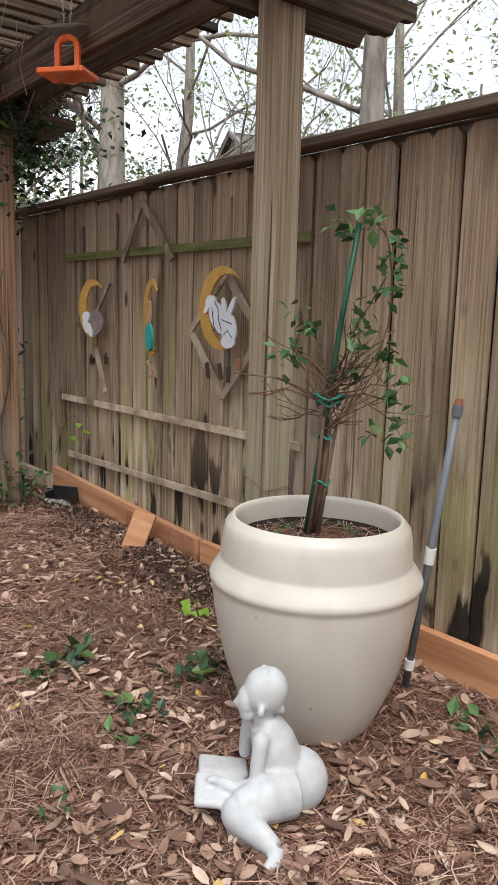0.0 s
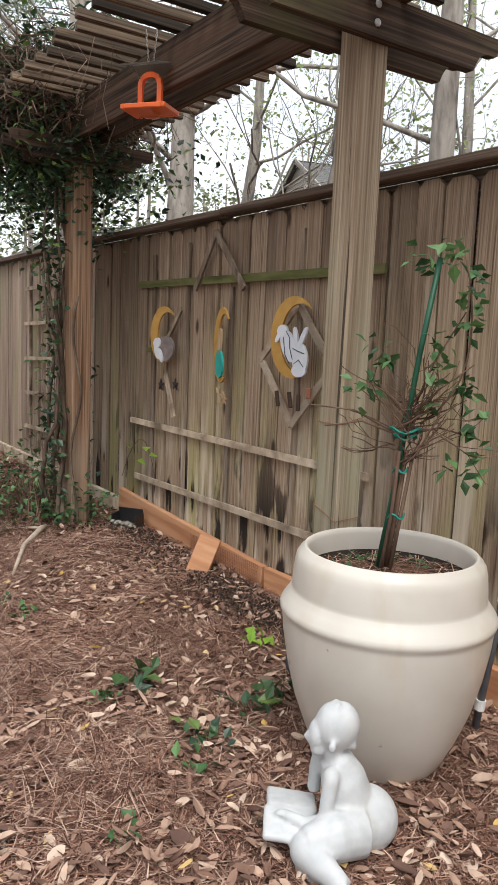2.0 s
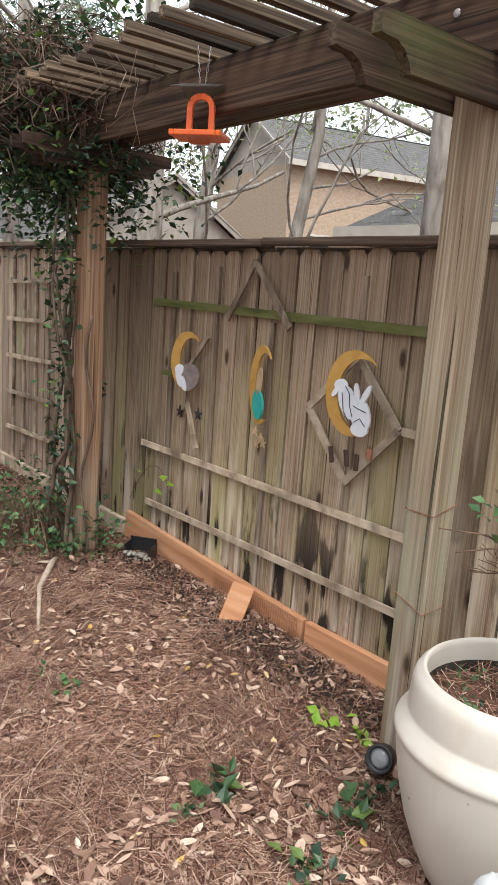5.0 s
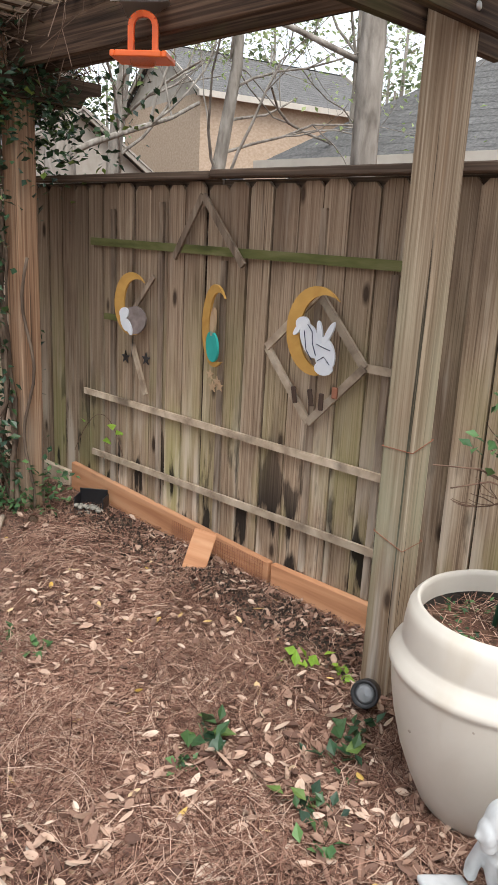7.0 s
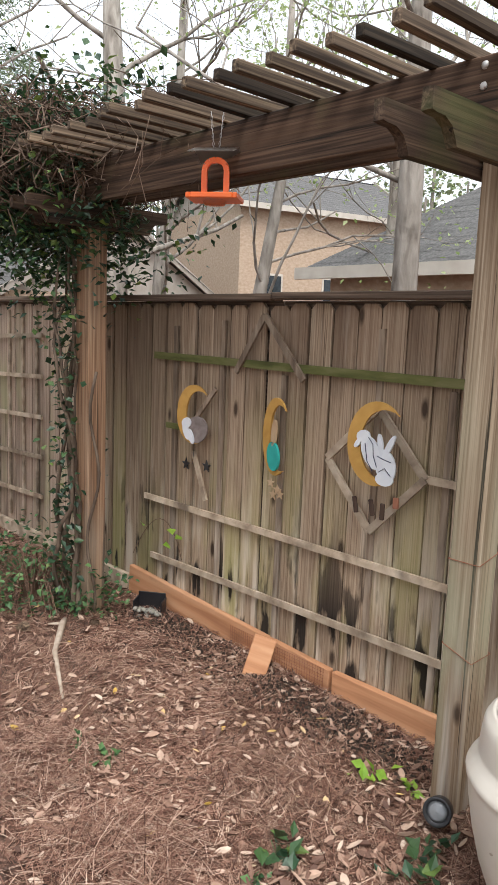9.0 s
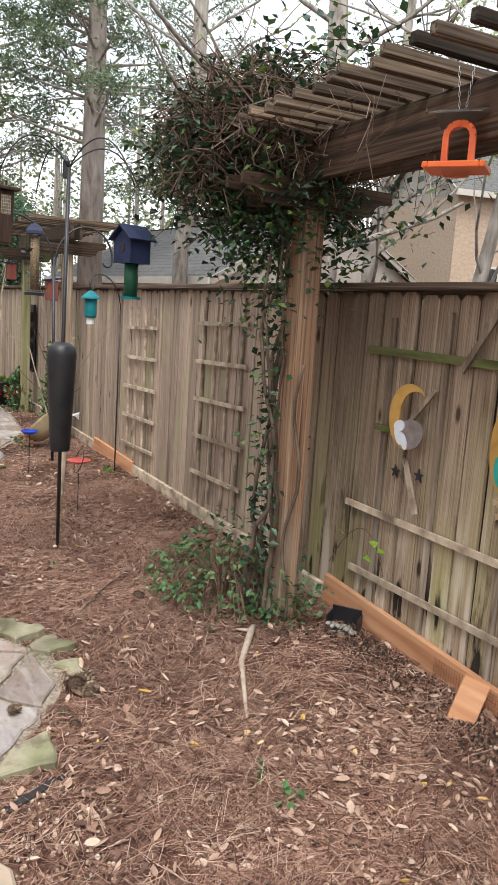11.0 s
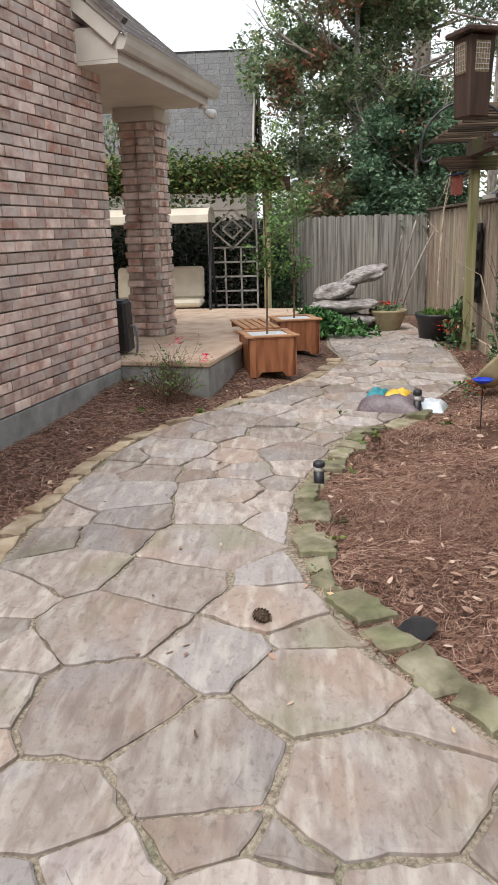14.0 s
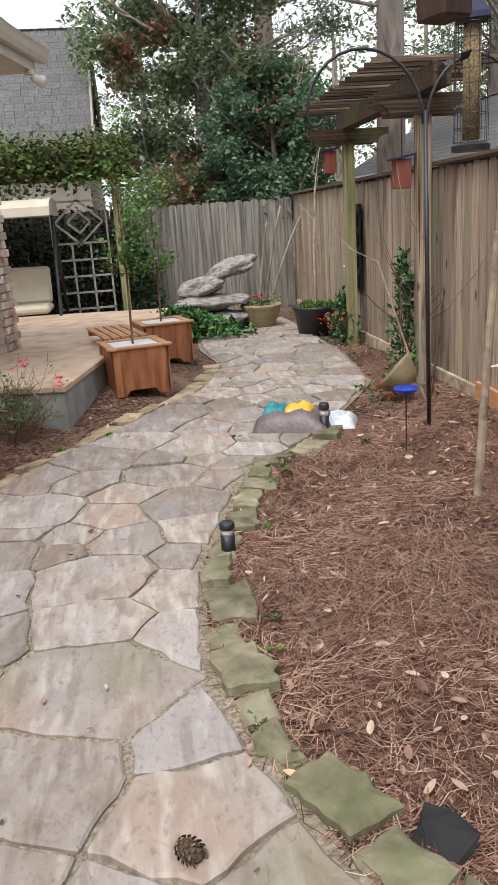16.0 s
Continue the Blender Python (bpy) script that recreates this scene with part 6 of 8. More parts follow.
# ---- second arbor along the fence ----
def arbor_two():
    p = thing("pergola", pose(0, 0, 0), "small greenish timber arbor against the fence", "pergola")
    for x, mat in ((-12.6, MOSSPOST), (-10.15, POST)):
        part("post", board((0.12, 0.12, 2.4), 0.006), mat, p, m=pose(x, 2.22, 1.2))
        for s in (-1, 1):
            part("crossbeam", crossbeam_bm(0.9, 0.16, 0.036), CROSS, p, m=pose(x + s * 0.09, 2.22, 2.32))
    for y in (2.16, 2.27):
        part("long_beam", board((3.1, 0.038, 0.18), 0.005), CROSS, p, m=pose(-11.25, y, 2.572))
    me = mesh_of("slat", board((0.036, 1.15, 0.045), 0.004), SLAT)
    for k in range(16):
        piece("slat", me, p, pose(-12.75 + 0.2 * k, 2.24, 2.686))
    for x, y, z in ((-12.6, 2.0, 2.02), (-10.2, 2.05, 1.75)):
        b = thing("birdhouse", pose(x, y, z), "red brown wooden birdhouse with a dark roof on the arbor", "birdhouse", "birdhouses")
        part("body", board((0.14, 0.13, 0.24), 0.004, (0, 0, 0.12)), RED_WOOD, b)
        part("roof", board((0.19, 0.2, 0.02), 0.003, (0, 0, 0.255), (10, 0, 0)), NAVY, b)
        bm = bmesh.new()
        tube(bm, [(0, -0.064, 0.15), (0, -0.068, 0.15)], 0.02, 14)
        part("entrance", bm, BLACK_METAL, b)
        bm = bmesh.new()
        tube(bm, [(0, 0, 0.26), (0, 0, 0.6 if x > -12 else 0.31)], 0.003, 5)
        part("hanger", bm, BLACK_METAL, b)
    w = thing("pocket_planter", pose(-12.9, FENCE_Y - 0.06, 0.62), "black hanging pocket planter with white flowers", "planter")
    part("backing", board((0.26, 0.035, 1.05), 0.008, (0, 0, 0.525)), BLACK_METAL, w)
    rng = random.Random(8)
    for k in range(4):
        part("pocket", board((0.24, 0.09, 0.16), 0.02, (0, -0.06, 0.14 + 0.24 * k), taper=(1, 1.3)), BLACK_METAL, w)
    card_part("flowers", rng, [(rng.uniform(-0.12, 0.12), -0.12 + rng.gauss(0, 0.02), 0.25 + 0.24 * k + rng.uniform(0, 0.09)) for k in range(4) for _ in range(14)], 0.03, WHITE_LEAF, w, "white flowers and pale leaves")["kind"] = "stuff"
    s = thing("branching_sapling", pose(-9.4, 2.0, 0), "bare pale branching stick beside the fence", "plant")
    bm, tips = bmesh.new(), []
    for k in range(3):
        grow(bm, rng, (0, 0, 0), (rng.gauss(0, 0.25), -0.2 + rng.gauss(0, 0.2), 1), 1.3, 0.012, 2, tips, 0.2, (1, 2), 0.6, 0.15, 6)
    part("branch", bm, LATTICE, s, smooth=True)


MOSSPOST = material("green_grey_post", [(0.3, (0.16, 0.15, 0.07)), (0.5, (0.29, 0.27, 0.14)), (0.75, (0.40, 0.37, 0.24))], scale=(18, 18, 1), rough=0.9, bump=0.5, distance=0.004)
WHITE_LEAF = islands("white_petal", [(0.0, (0.08, 0.16, 0.05)), (0.4, (0.5, 0.55, 0.45)), (1.0, (0.75, 0.77, 0.75))], translucent=0.2)
arbor_two()


# ---- planter boxes with a bench ----
CEDAR = material("stained_cedar", [(0.3, (0.20, 0.07, 0.03)), (0.5, (0.33, 0.125, 0.055)), (0.72, (0.43, 0.185, 0.085))], scale=(14, 14, 2), rough=0.5, bump=0.25, distance=0.003, spec=0.4)
CEDAR_TOP = material("pale_cedar", [(0.3, (0.36, 0.18, 0.09)), (0.7, (0.52, 0.29, 0.16))], scale=(3, 16, 16), rough=0.6, bump=0.2, distance=0.003)
GRIT = material("white_grit", [(0.3, (0.45, 0.48, 0.5)), (0.7, (0.75, 0.78, 0.8))], scale=(70, 70, 70), rough=0.9, bump=0.6)


def planter_box(m, seed):
    p = thing("planter_box", m, "reddish cedar planter box topped with white grit", "planter", "cedar planters")
    w, hgt = 0.50, 0.44
    for k in range(4):
        side = pose(0, 0, 0, 0, 0, 90 * k)
        bm = bmesh.new()
        out = [(-w / 2, 0.0), (-w / 2 + 0.09, 0.0), (-w / 2 + 0.13, 0.055), (w / 2 - 0.13, 0.055), (w / 2 - 0.09, 0.0), (w / 2, 0.0), (w / 2 + 0.02, hgt), (-w / 2 - 0.02, hgt)]
        a = [bm.verts.new((x, -w / 2 - 0.02 * z / hgt, z)) for x, z in out]
        b = [bm.verts.new((x, -w / 2 + 0.025 - 0.02 * z / hgt, z)) for x, z in out]
        bm.faces.new(a), bm.faces.new(b[::-1])
        for j in range(8):
            bm.faces.new((a[(j + 1) % 8], a[j], b[j], b[(j + 1) % 8]))
        part("side_panel", bm, CEDAR, p, m=side)
        part("corner_trim", board((0.07, 0.014, hgt - 0.01), 0.002, (-w / 2 + 0.03, -w / 2 - 0.021, hgt / 2)), CEDAR, p, m=side)
        part("rim_board", board((w + 0.11, 0.075, 0.022), 0.004, (0, -w / 2 + 0.0, hgt + 0.011)), CEDAR_TOP, p, m=side @ pose(0, 0, 0.0005 * k))
    part("grit", board((w - 0.04, w - 0.04, 0.02), 0.004, (0, 0, hgt - 0.002)), GRIT, p, "white grit surface")
    return p


def sapling(m, tall, seed, label):
    s = thing("sapling", m, label, "tree", "saplings")
    rng = random.Random(seed)
    bm, tips = bmesh.new(), []
    tube(bm, [(0, 0, 0), (0.01, 0.01, tall * 0.5), (-0.02, 0.0, tall)], [0.012, 0.009, 0.005], 7)
    for k in range(16):
        z = tall * rng.uniform(0.35, 0.98)
        grow(bm, rng, (0, 0, z), (rng.gauss(0, 1), rng.gauss(0, 1), 0.5), rng.uniform(0.15, 0.36), 0.004, 1, tips, 0.3, (1, 2), 0.6, 0.2, 4)
    part("stem", bm, TWIG, s)
    card_part("leaves", rng, [tuple(t) for t in tips for _ in range(5)], 0.03, SAPLEAF, s, spread=0.035)
    return s


SAPLEAF = islands("sapling_leaf", [(0.0, (0.05, 0.12, 0.03)), (0.6, (0.12, 0.23, 0.06)), (1.0, (0.24, 0.36, 0.12))], translucent=0.3, rough=0.5)
BOX_A, BOX_B = pose(-10.75, -0.40, lift(-10.75, -0.40), 0, 0, 14), pose(-12.25, -0.10, lift(-12.25, -0.1), 0, 0, 14)
planter_box(BOX_A, 1)
planter_box(BOX_B, 2)
sapling(BOX_A @ pose(0, 0, 0.44), 1.35, 4, "young leafy tree planted in the cedar box")
sapling(BOX_B @ pose(0, 0, 0.44), 1.45, 5, "young leafy tree planted in the cedar box")


def bench():
    b = thing("bench", BOX_A, "slatted cedar bench seat between two planters", "bench")
    for k in range(5):
        part("slat", board((1.0, 0.07, 0.022), 0.004), CEDAR_TOP, b, m=pose(-0.78, -0.18 + 0.09 * k, 0.476))
    for x in (-0.38, -1.18):
        part("bearer", board((0.05, 0.42, 0.06), 0.004), CEDAR, b, m=pose(x, 0, 0.434))


bench()


# ---- back of the garden ----
ROCK = material("fountain_rock", [(0.3, (0.14, 0.125, 0.12)), (0.5, (0.32, 0.29, 0.275)), (0.72, (0.50, 0.46, 0.43))], scale=(5, 5, 5), detail=8, rough=0.9, bump=0.8, distance=0.03)
TERRA = material("tan_bowl", [(0.3, (0.24, 0.19, 0.11)), (0.7, (0.36, 0.30, 0.19))], scale=(8, 8, 8), rough=0.8, bump=0.2)
FLOWER = islands("red_petal", [(0.0, (0.45, 0.02, 0.02)), (0.7, (0.65, 0.06, 0.03)), (1.0, (0.7, 0.22, 0.05))], translucent=0.2)
PINK = islands("pink_petal", [(0.0, (0.7, 0.04, 0.12)), (1.0, (0.8, 0.12, 0.2))], translucent=0.2)
GRASS = islands("grass_blade", [(0.0, (0.05, 0.11, 0.02)), (0.6, (0.11, 0.2, 0.04)), (1.0, (0.22, 0.32, 0.08))], translucent=0.2)
JUNIPER = islands("juniper_sprig", [(0.0, (0.03, 0.085, 0.03)), (0.6, (0.065, 0.16, 0.05)), (1.0, (0.12, 0.25, 0.075))])
CONIFER = islands("conifer_sprig", [(0.0, (0.03, 0.065, 0.035)), (0.6, (0.06, 0.12, 0.055)), (1.0, (0.11, 0.19, 0.085))])


def rock(m, r, seed, parent):
    bm = bmesh.new()
    bmesh.ops.create_icosphere(bm, subdivisions=4, radius=1.0)
    for v in bm.verts:
        n = noise.noise(v.co * 1.2 + Vector((seed, 0, 0))) * 0.35 + noise.noise(v.co * 3.5 + Vector((0, seed, 0))) * 0.12
        v.co = v.co * (1 + n)
    part("boulder", bm, ROCK, parent, smooth=True, m=m @ Matrix.Diagonal((*r, 1)))


def back_garden():
    rng = random.Random(17)
    f = thing("rock_fountain", pose(-14.9, 0.78, 0), "grey boulder water feature of stacked stones", "fountain")
    rock(pose(0, -0.05, 0.14), (0.38, 0.55, 0.2), 1, f)
    rock(pose(0.05, -0.1, 0.44), (0.36, 0.52, 0.12), 2, f)
    rock(pose(0, -0.2, 0.66, 8, 0, 0), (0.3, 0.36, 0.14), 5, f)
    rock(pose(-0.1, 0.28, 0.9, 14, 0, 10), (0.26, 0.38, 0.13), 9, f)
    b = thing("flower_bowl", pose(-14.8, 1.42, 0), "wide tan bowl planter with red flowers", "planter")
    bm = bmesh.new()
    lathe(bm, [(0.16, 0), (0.2, 0.06), (0.27, 0.22), (0.29, 0.30), (0.31, 0.33), (0.3, 0.36), (0.27, 0.34), (0.0, 0.31)], 32)
    part("bowl", bm, TERRA, b, smooth=True)
    card_part("foliage", rng, [(rng.gauss(0, 0.11), rng.gauss(0, 0.11), rng.uniform(0.32, 0.44)) for _ in range(160)], 0.035, LEAF, b)
    card_part("flowers", rng, [(rng.gauss(0, 0.1), rng.gauss(0, 0.1), rng.uniform(0.42, 0.49)) for _ in range(50)], 0.028, FLOWER, b, "red blossoms")
    t = thing("nursery_tub", pose(-13.75, 2.02, 0), "black plastic tub planted with a tall thin sapling", "planter")
    bm = bmesh.new()
    lathe(bm, [(0.24, 0), (0.30, 0.34), (0.32, 0.36), (0.32, 0.40), (0.295, 0.39), (0.0, 0.36)], 32)
    part("tub", bm, BLACK_METAL, t, smooth=True)
    card_part("grass", rng, [(rng.gauss(0, 0.12), rng.gauss(0, 0.12), 0.37) for _ in range(180)], 0.03, GRASS, t, long=3.0, droop=1.0)["kind"] = "stuff"
    bm = bmesh.new()
    tube(bm, [(0, 0, 0.36), (0.02, 0.0, 1.1), (-0.02, 0.05, 1.9), (0.05, 0.12, 2.4)], [0.014, 0.012, 0.009, 0.004], 7)
    for z in (1.5, 1.8, 2.1):
        tube(bm, [(0, 0.03, z), (0.0, -0.2 + 0.3 * (z > 1.6), z + 0.25)], [0.006, 0.003], 5)
    part("sapling_stem", bm, LATTICE, t)
    r = thing("flower_pot", pose(-13.3, 2.2, 0), "small dark pot of bright red flowers", "planter")
    bm = bmesh.new()
    lathe(bm, [(0.09, 0), (0.12, 0.14), (0.0, 0.13)], 20)
    part("pot", bm, BLACK_METAL, r)
    card_part("flowers", rng, [(rng.gauss(0, 0.1), rng.gauss(0, 0.1), rng.uniform(0.14, 0.32)) for _ in range(90)], 0.035, FLOWER, r)
    o = thing("tipped_bowl", pose(-9.55, 1.78, 0.02), "tan bowl tipped on its side with red flowers", "planter")
    bm = bmesh.new()
    lathe(bm, [(0.08, 0), (0.13, 0.06), (0.18, 0.16), (0.19, 0.19), (0.17, 0.18), (0.0, 0.1)], 28)
    part("bowl", bm, TERRA, o, smooth=True, m=pose(0.05, 0.1, 0.16, 50, 0, -30))
    card_part("flowers", rng, [(rng.gauss(-0.02, 0.06), rng.gauss(-0.12, 0.06), rng.uniform(0.03, 0.2)) for _ in range(40)], 0.028, FLOWER, o)["kind"] = "stuff"
    card_part("foliage", rng, [(rng.gauss(-0.02, 0.08), rng.gauss(-0.12, 0.08), rng.uniform(0.02, 0.2)) for _ in range(60)], 0.03, LEAF, o)
    # shrubs
    for (x, y, w, d, h, n, mat, label, name) in ((-14.3, 0.15, 0.75, 0.95, 0.42, 2600, JUNIPER, "low spreading green juniper beside the path", "juniper_bush"),
                                                  (-12.75, 2.15, 0.28, 0.25, 0.7, 500, LEAF, "leafy green shrub at the arbor post", "shrub"),
                                                  (-10.3, 2.1, 0.2, 0.16, 1.35, 620, LEAF, "tall loose green shrub by the fence", "shrub"),
                                                  (-16.6, -0.35, 0.4, 0.4, 1.7, 1800, CONIFER, "columnar dark green juniper at the back fence", "juniper_bush")):
        sh = thing(name, pose(x, y, 0), label, "shrub")
        cs = []
        for _ in range(n):
            a, q, z = rng.uniform(0, 6.2832), rng.random() ** 0.4, rng.random()
            k = (1 - 0.75 * z ** 1.6) * (1 + 0.25 * math.sin(3 * a + x))
            cs.append((w * q * k * math.cos(a), d * q * k * math.sin(a), h * z * (1 - 0.25 * q) + 0.03))
        card_part("foliage", rng, cs, 0.05 if mat in (JUNIPER, CONIFER) else 0.035, mat, sh, long=2.2, droop=0.4)["kind"] = "stuff"
        bm, tips = bmesh.new(), []
        for _ in range(6):
            grow(bm, rng, (0, 0, 0), (rng.gauss(0, w), rng.gauss(0, d), h), h * 0.7, 0.012, 1, tips, 0.2, (1, 2), 0.6, 0.1, 5)
        part("stem", bm, TWIG, sh)
    az = thing("azalea_bush", pose(-9.25, -1.30, lift(-9.25, -1.30)) @ Matrix.Diagonal((1.35, 1.35, 1.15, 1)), "sparse twiggy bush with a few pink flowers", "shrub")
    bm, tips = bmesh.new(), []
    for _ in range(44):
        grow(bm, rng, (rng.gauss(0, 0.07), rng.gauss(0, 0.04), 0), (rng.gauss(0, 0.6), rng.gauss(0, 0.6), 0.9), rng.uniform(0.18, 0.3), 0.004, 2, tips, 0.25, (1, 3), 0.65, 0.1, 4)
    part("twig_mass", bm, TWIG, az)
    card_part("leaves", rng, [tuple(t) for t in rng.sample(tips, min(420, len(tips)))], 0.017, SAPLEAF, az, spread=0.015)["kind"] = "stuff"
    for x, y, z in ((0.12, 0.12, 0.52), (-0.02, 0.28, 0.36), (-0.4, -0.25, 0.1)):
        card_part("flower", rng, [(x + rng.gauss(0, 0.02), y + rng.gauss(0, 0.02), z + rng.gauss(0, 0.015)) for _ in range(14)], 0.02, PINK, az)
    # vine pergola, lattice and garden swing
    g = thing("pergola", pose(-15.4, -1.6, 0), "dark vine covered pergola at the back of the garden", "pergola")
    for x, y in ((0, 1.05), (0, -2.6), (-1.4, 1.05), (-1.4, -2.6)):
        part("post", board((0.12, 0.12, 2.35), 0.005), MOSSPOST, g, m=pose(x, y, 1.17))
    for x in (0, -1.4):
        part("beam", board((0.05, 4.4, 0.16), 0.004), CROSS, g, m=pose(x, -0.75, 2.42))
    for k in range(14):
        part("rafter", board((1.9, 0.04, 0.09), 0.003), BEAM, g, m=pose(-0.7, -2.7 + 0.3 * k, 2.545))
    cs = [(rng.uniform(-1.6, 0.35), rng.uniform(-2.9, 1.35), 2.55 + abs(rng.gauss(0, 0.16))) for _ in range(6500)] + [(0.2 + rng.gauss(0, 0.1), rng.uniform(-2.9, 1.3), 2.5 - abs(rng.gauss(0, 0.16))) for _ in range(2200)]
    card_part("vine_leaves", rng, cs, 0.06, VINEMIX, g, "green and dry vine leaves")["kind"] = "stuff"
    l = thing("lattice_frame", pose(-15.9, -1.17, 0), "pale wooden lattice screen with a diamond", "trellis")
    def lath(a, b):
        bm = bmesh.new()
        strip(bm, (0, a[0], a[1]), (0, b[0], b[1]), 0.03, 0.014, (1, 0, 0))
        part("lath", bm, PALE_LATH, l)
    for y in (-0.42, -0.14, 0.14, 0.42):
        lath((y, 0.05), (y, 1.38))
    for y in (-0.42, 0.42):
        lath((y, 1.38), (y, 2.03))
    for z in (0.38, 0.63, 0.88, 1.13, 1.38, 2.0):
        lath((-0.44, z), (0.44, z))
    for q in (0.33, 0.16):
        d = ((0.0, 1.69 + q), (q * 1.1, 1.69), (0.0, 1.69 - q), (-q * 1.1, 1.69))
        for k in range(4):
            lath(d[k], d[(k + 1) % 4])
    # leaf mass added as the dark backdrop behind the lattice and swing
    hedge = thing("hedge", pose(-16.7, -2.3, 0), "dark evergreen leaf mass added behind the lattice at the back fence", "hedge")
    cs = [(rng.gauss(0, 0.16), rng.uniform(-2.6, 1.75), 1.75 * rng.random() ** 0.8 * (1 + 0.12 * math.sin(rng.uniform(0, 6)))) for _ in range(9000)]
    card_part("foliage", rng, cs, 0.055, HEDGE, hedge)["kind"] = "stuff"
    bm, tips = bmesh.new(), []
    for k in range(14):
        grow(bm, rng, (0, -2.5 + 0.31 * k, 0), (0, rng.gauss(0, 0.2), 1), 1.2, 0.02, 1, tips, 0.2, (1, 2), 0.6, 0.1, 5)
    part("stem", bm, TWIG, hedge)
    s = thing("garden_swing", pose(-15.2, -2.3, 0), "cream canopied garden swing seat on a dark frame", "swing")
    bm = bmesh.new()
    n = 10
    rows = []
    for k in range(n + 1):
        a = k / n * math.pi
        x, z = -0.55 * math.cos(a), 1.80 + 0.24 * math.sin(a) ** 0.6
        rows.append([bm.verts.new((x, y, z)) for y in (-1.0, 0.85)])
    for a, b in zip(rows, rows[1:]):
        bm.faces.new((a[0], a[1], b[1], b[0]))
    bm.faces.new([r[1] for r in rows])
    bm.faces.new([r[0] for r in rows][::-1])
    part("canopy", bm, CREAM, s, "cream fabric canopy")
    part("seat_cushion", board((0.55, 1.5, 0.12), 0.04, (0, -0.1, 0.5)), CREAM, s)
    part("back_cushion", board((0.12, 1.5, 0.55), 0.04, (-0.28, -0.1, 0.82), (0, -12, 0)), CREAM, s)
    for y in (-0.98, 0.82):
        for x in (-0.6, 0.6):
            bm = bmesh.new()
            tube(bm, [(x, y, 0), (0, y, 1.8)], 0.025, 8)
            part("leg", bm, BLACK_METAL, s)


HEDGE = islands("hedge_leaf", [(0.0, (0.012, 0.022, 0.012)), (0.7, (0.03, 0.05, 0.026)), (1.0, (0.07, 0.10, 0.045))], rough=0.6)
PALE_LATH = material("pale_lath", [(0.3, (0.46, 0.44, 0.39)), (0.7, (0.62, 0.60, 0.55))], scale=(8, 8, 8), rough=0.85, bump=0.2)
CREAM = material("cream_fabric", [(0.3, (0.56, 0.50, 0.40)), (0.7, (0.64, 0.585, 0.48))], scale=(6, 6, 6), rough=0.9, bump=0.1)
VINEMIX = islands("vine_mix", [(0.0, (0.03, 0.06, 0.02)), (0.5, (0.08, 0.13, 0.035)), (0.8, (0.17, 0.2, 0.06)), (1.0, (0.2, 0.11, 0.06))], translucent=0.2)
back_garden()


# ---- loose things on the beds ----
def solar_light(m, tall, label="black solar path light with a clear band"):
    s = thing("solar_light", m, label, "garden light", "solar lights")
    bm = bmesh.new()
    lathe(bm, [(0.034, 0), (0.036, 0.01), (0.036, tall * 0.6)], 20, True)
    part("base", bm, BLACK_METAL, s, smooth=True)
    bm = bmesh.new()
    lathe(bm, [(0.030, tall * 0.6), (0.030, tall * 0.8)], 20, True)
    part("lens", bm, WHITE_PVC, s, "clear pale lens band", True)
    bm = bmesh.new()
    lathe(bm, [(0.038, tall * 0.8), (0.04, tall * 0.84), (0.038, tall * 0.96), (0.03, tall)], 20, True)
    part("cap", bm, BLACK_METAL, s, smooth=True)


def cone_mesh():
    bm = bmesh.new()
    ball(bm, (0, 0, 0), (0.042, 0.026, 0.026), (0, 0, 0), 12)
    for r in range(9):
        x = -0.036 + 0.0085 * r
        q = 0.031 * math.sqrt(max(0.05, 1 - (x / 0.046) ** 2))
        for k in range(9):
            a = (k + 0.5 * (r % 2)) * 0.698
            c = Vector((x, q * math.cos(a), q * math.sin(a)))
            o = c.normalized() * 0.006 + Vector((0.005, 0, 0))
            t = Vector((0, -math.sin(a), math.cos(a))) * 0.008
            vs = [bm.verts.new(p) for p in (c - t - o * 0.5, c + t - o * 0.5, c + t * 0.6 + o, c - t * 0.6 + o)]
            bm.faces.new(vs)
    return mesh_of("pine_cone", bm, CONEMAT)


CONEMAT = islands("cone_scale", [(0.0, (0.06, 0.04, 0.028)), (0.6, (0.16, 0.11, 0.075)), (1.0, (0.36, 0.27, 0.18))], rough=0.9)
BAG = material("printed_bag", [(0.3, (0.10, 0.075, 0.085)), (0.7, (0.19, 0.14, 0.15))], scale=(40, 60, 40), rough=0.35, bump=0.3, distance=0.01, spec=0.5)
BAGYEL = material("bag_yellow", [(0.3, (0.75, 0.42, 0.04)), (0.7, (0.85, 0.55, 0.08))], scale=(5, 5, 5), rough=0.3, spec=0.5)
BAGTEAL = material("bag_teal", [(0.3, (0.02, 0.18, 0.22)), (0.7, (0.04, 0.28, 0.32))], scale=(5, 5, 5), rough=0.3, spec=0.5)
BAGWHITE = material("bag_clear", [(0.3, (0.55, 0.6, 0.66)), (0.7, (0.74, 0.78, 0.82))], scale=(5, 5, 5), rough=0.25, spec=0.5)
LENS = material("grey_lens", [(0.3, (0.16, 0.17, 0.18)), (0.7, (0.28, 0.29, 0.30))], rough=0.12, bump=0.0, spec=0.6)
DARK_PLASTIC = material("black_plastic", [(0.3, (0.012, 0.012, 0.014)), (0.7, (0.03, 0.03, 0.032))], rough=0.5, spec=0.5)


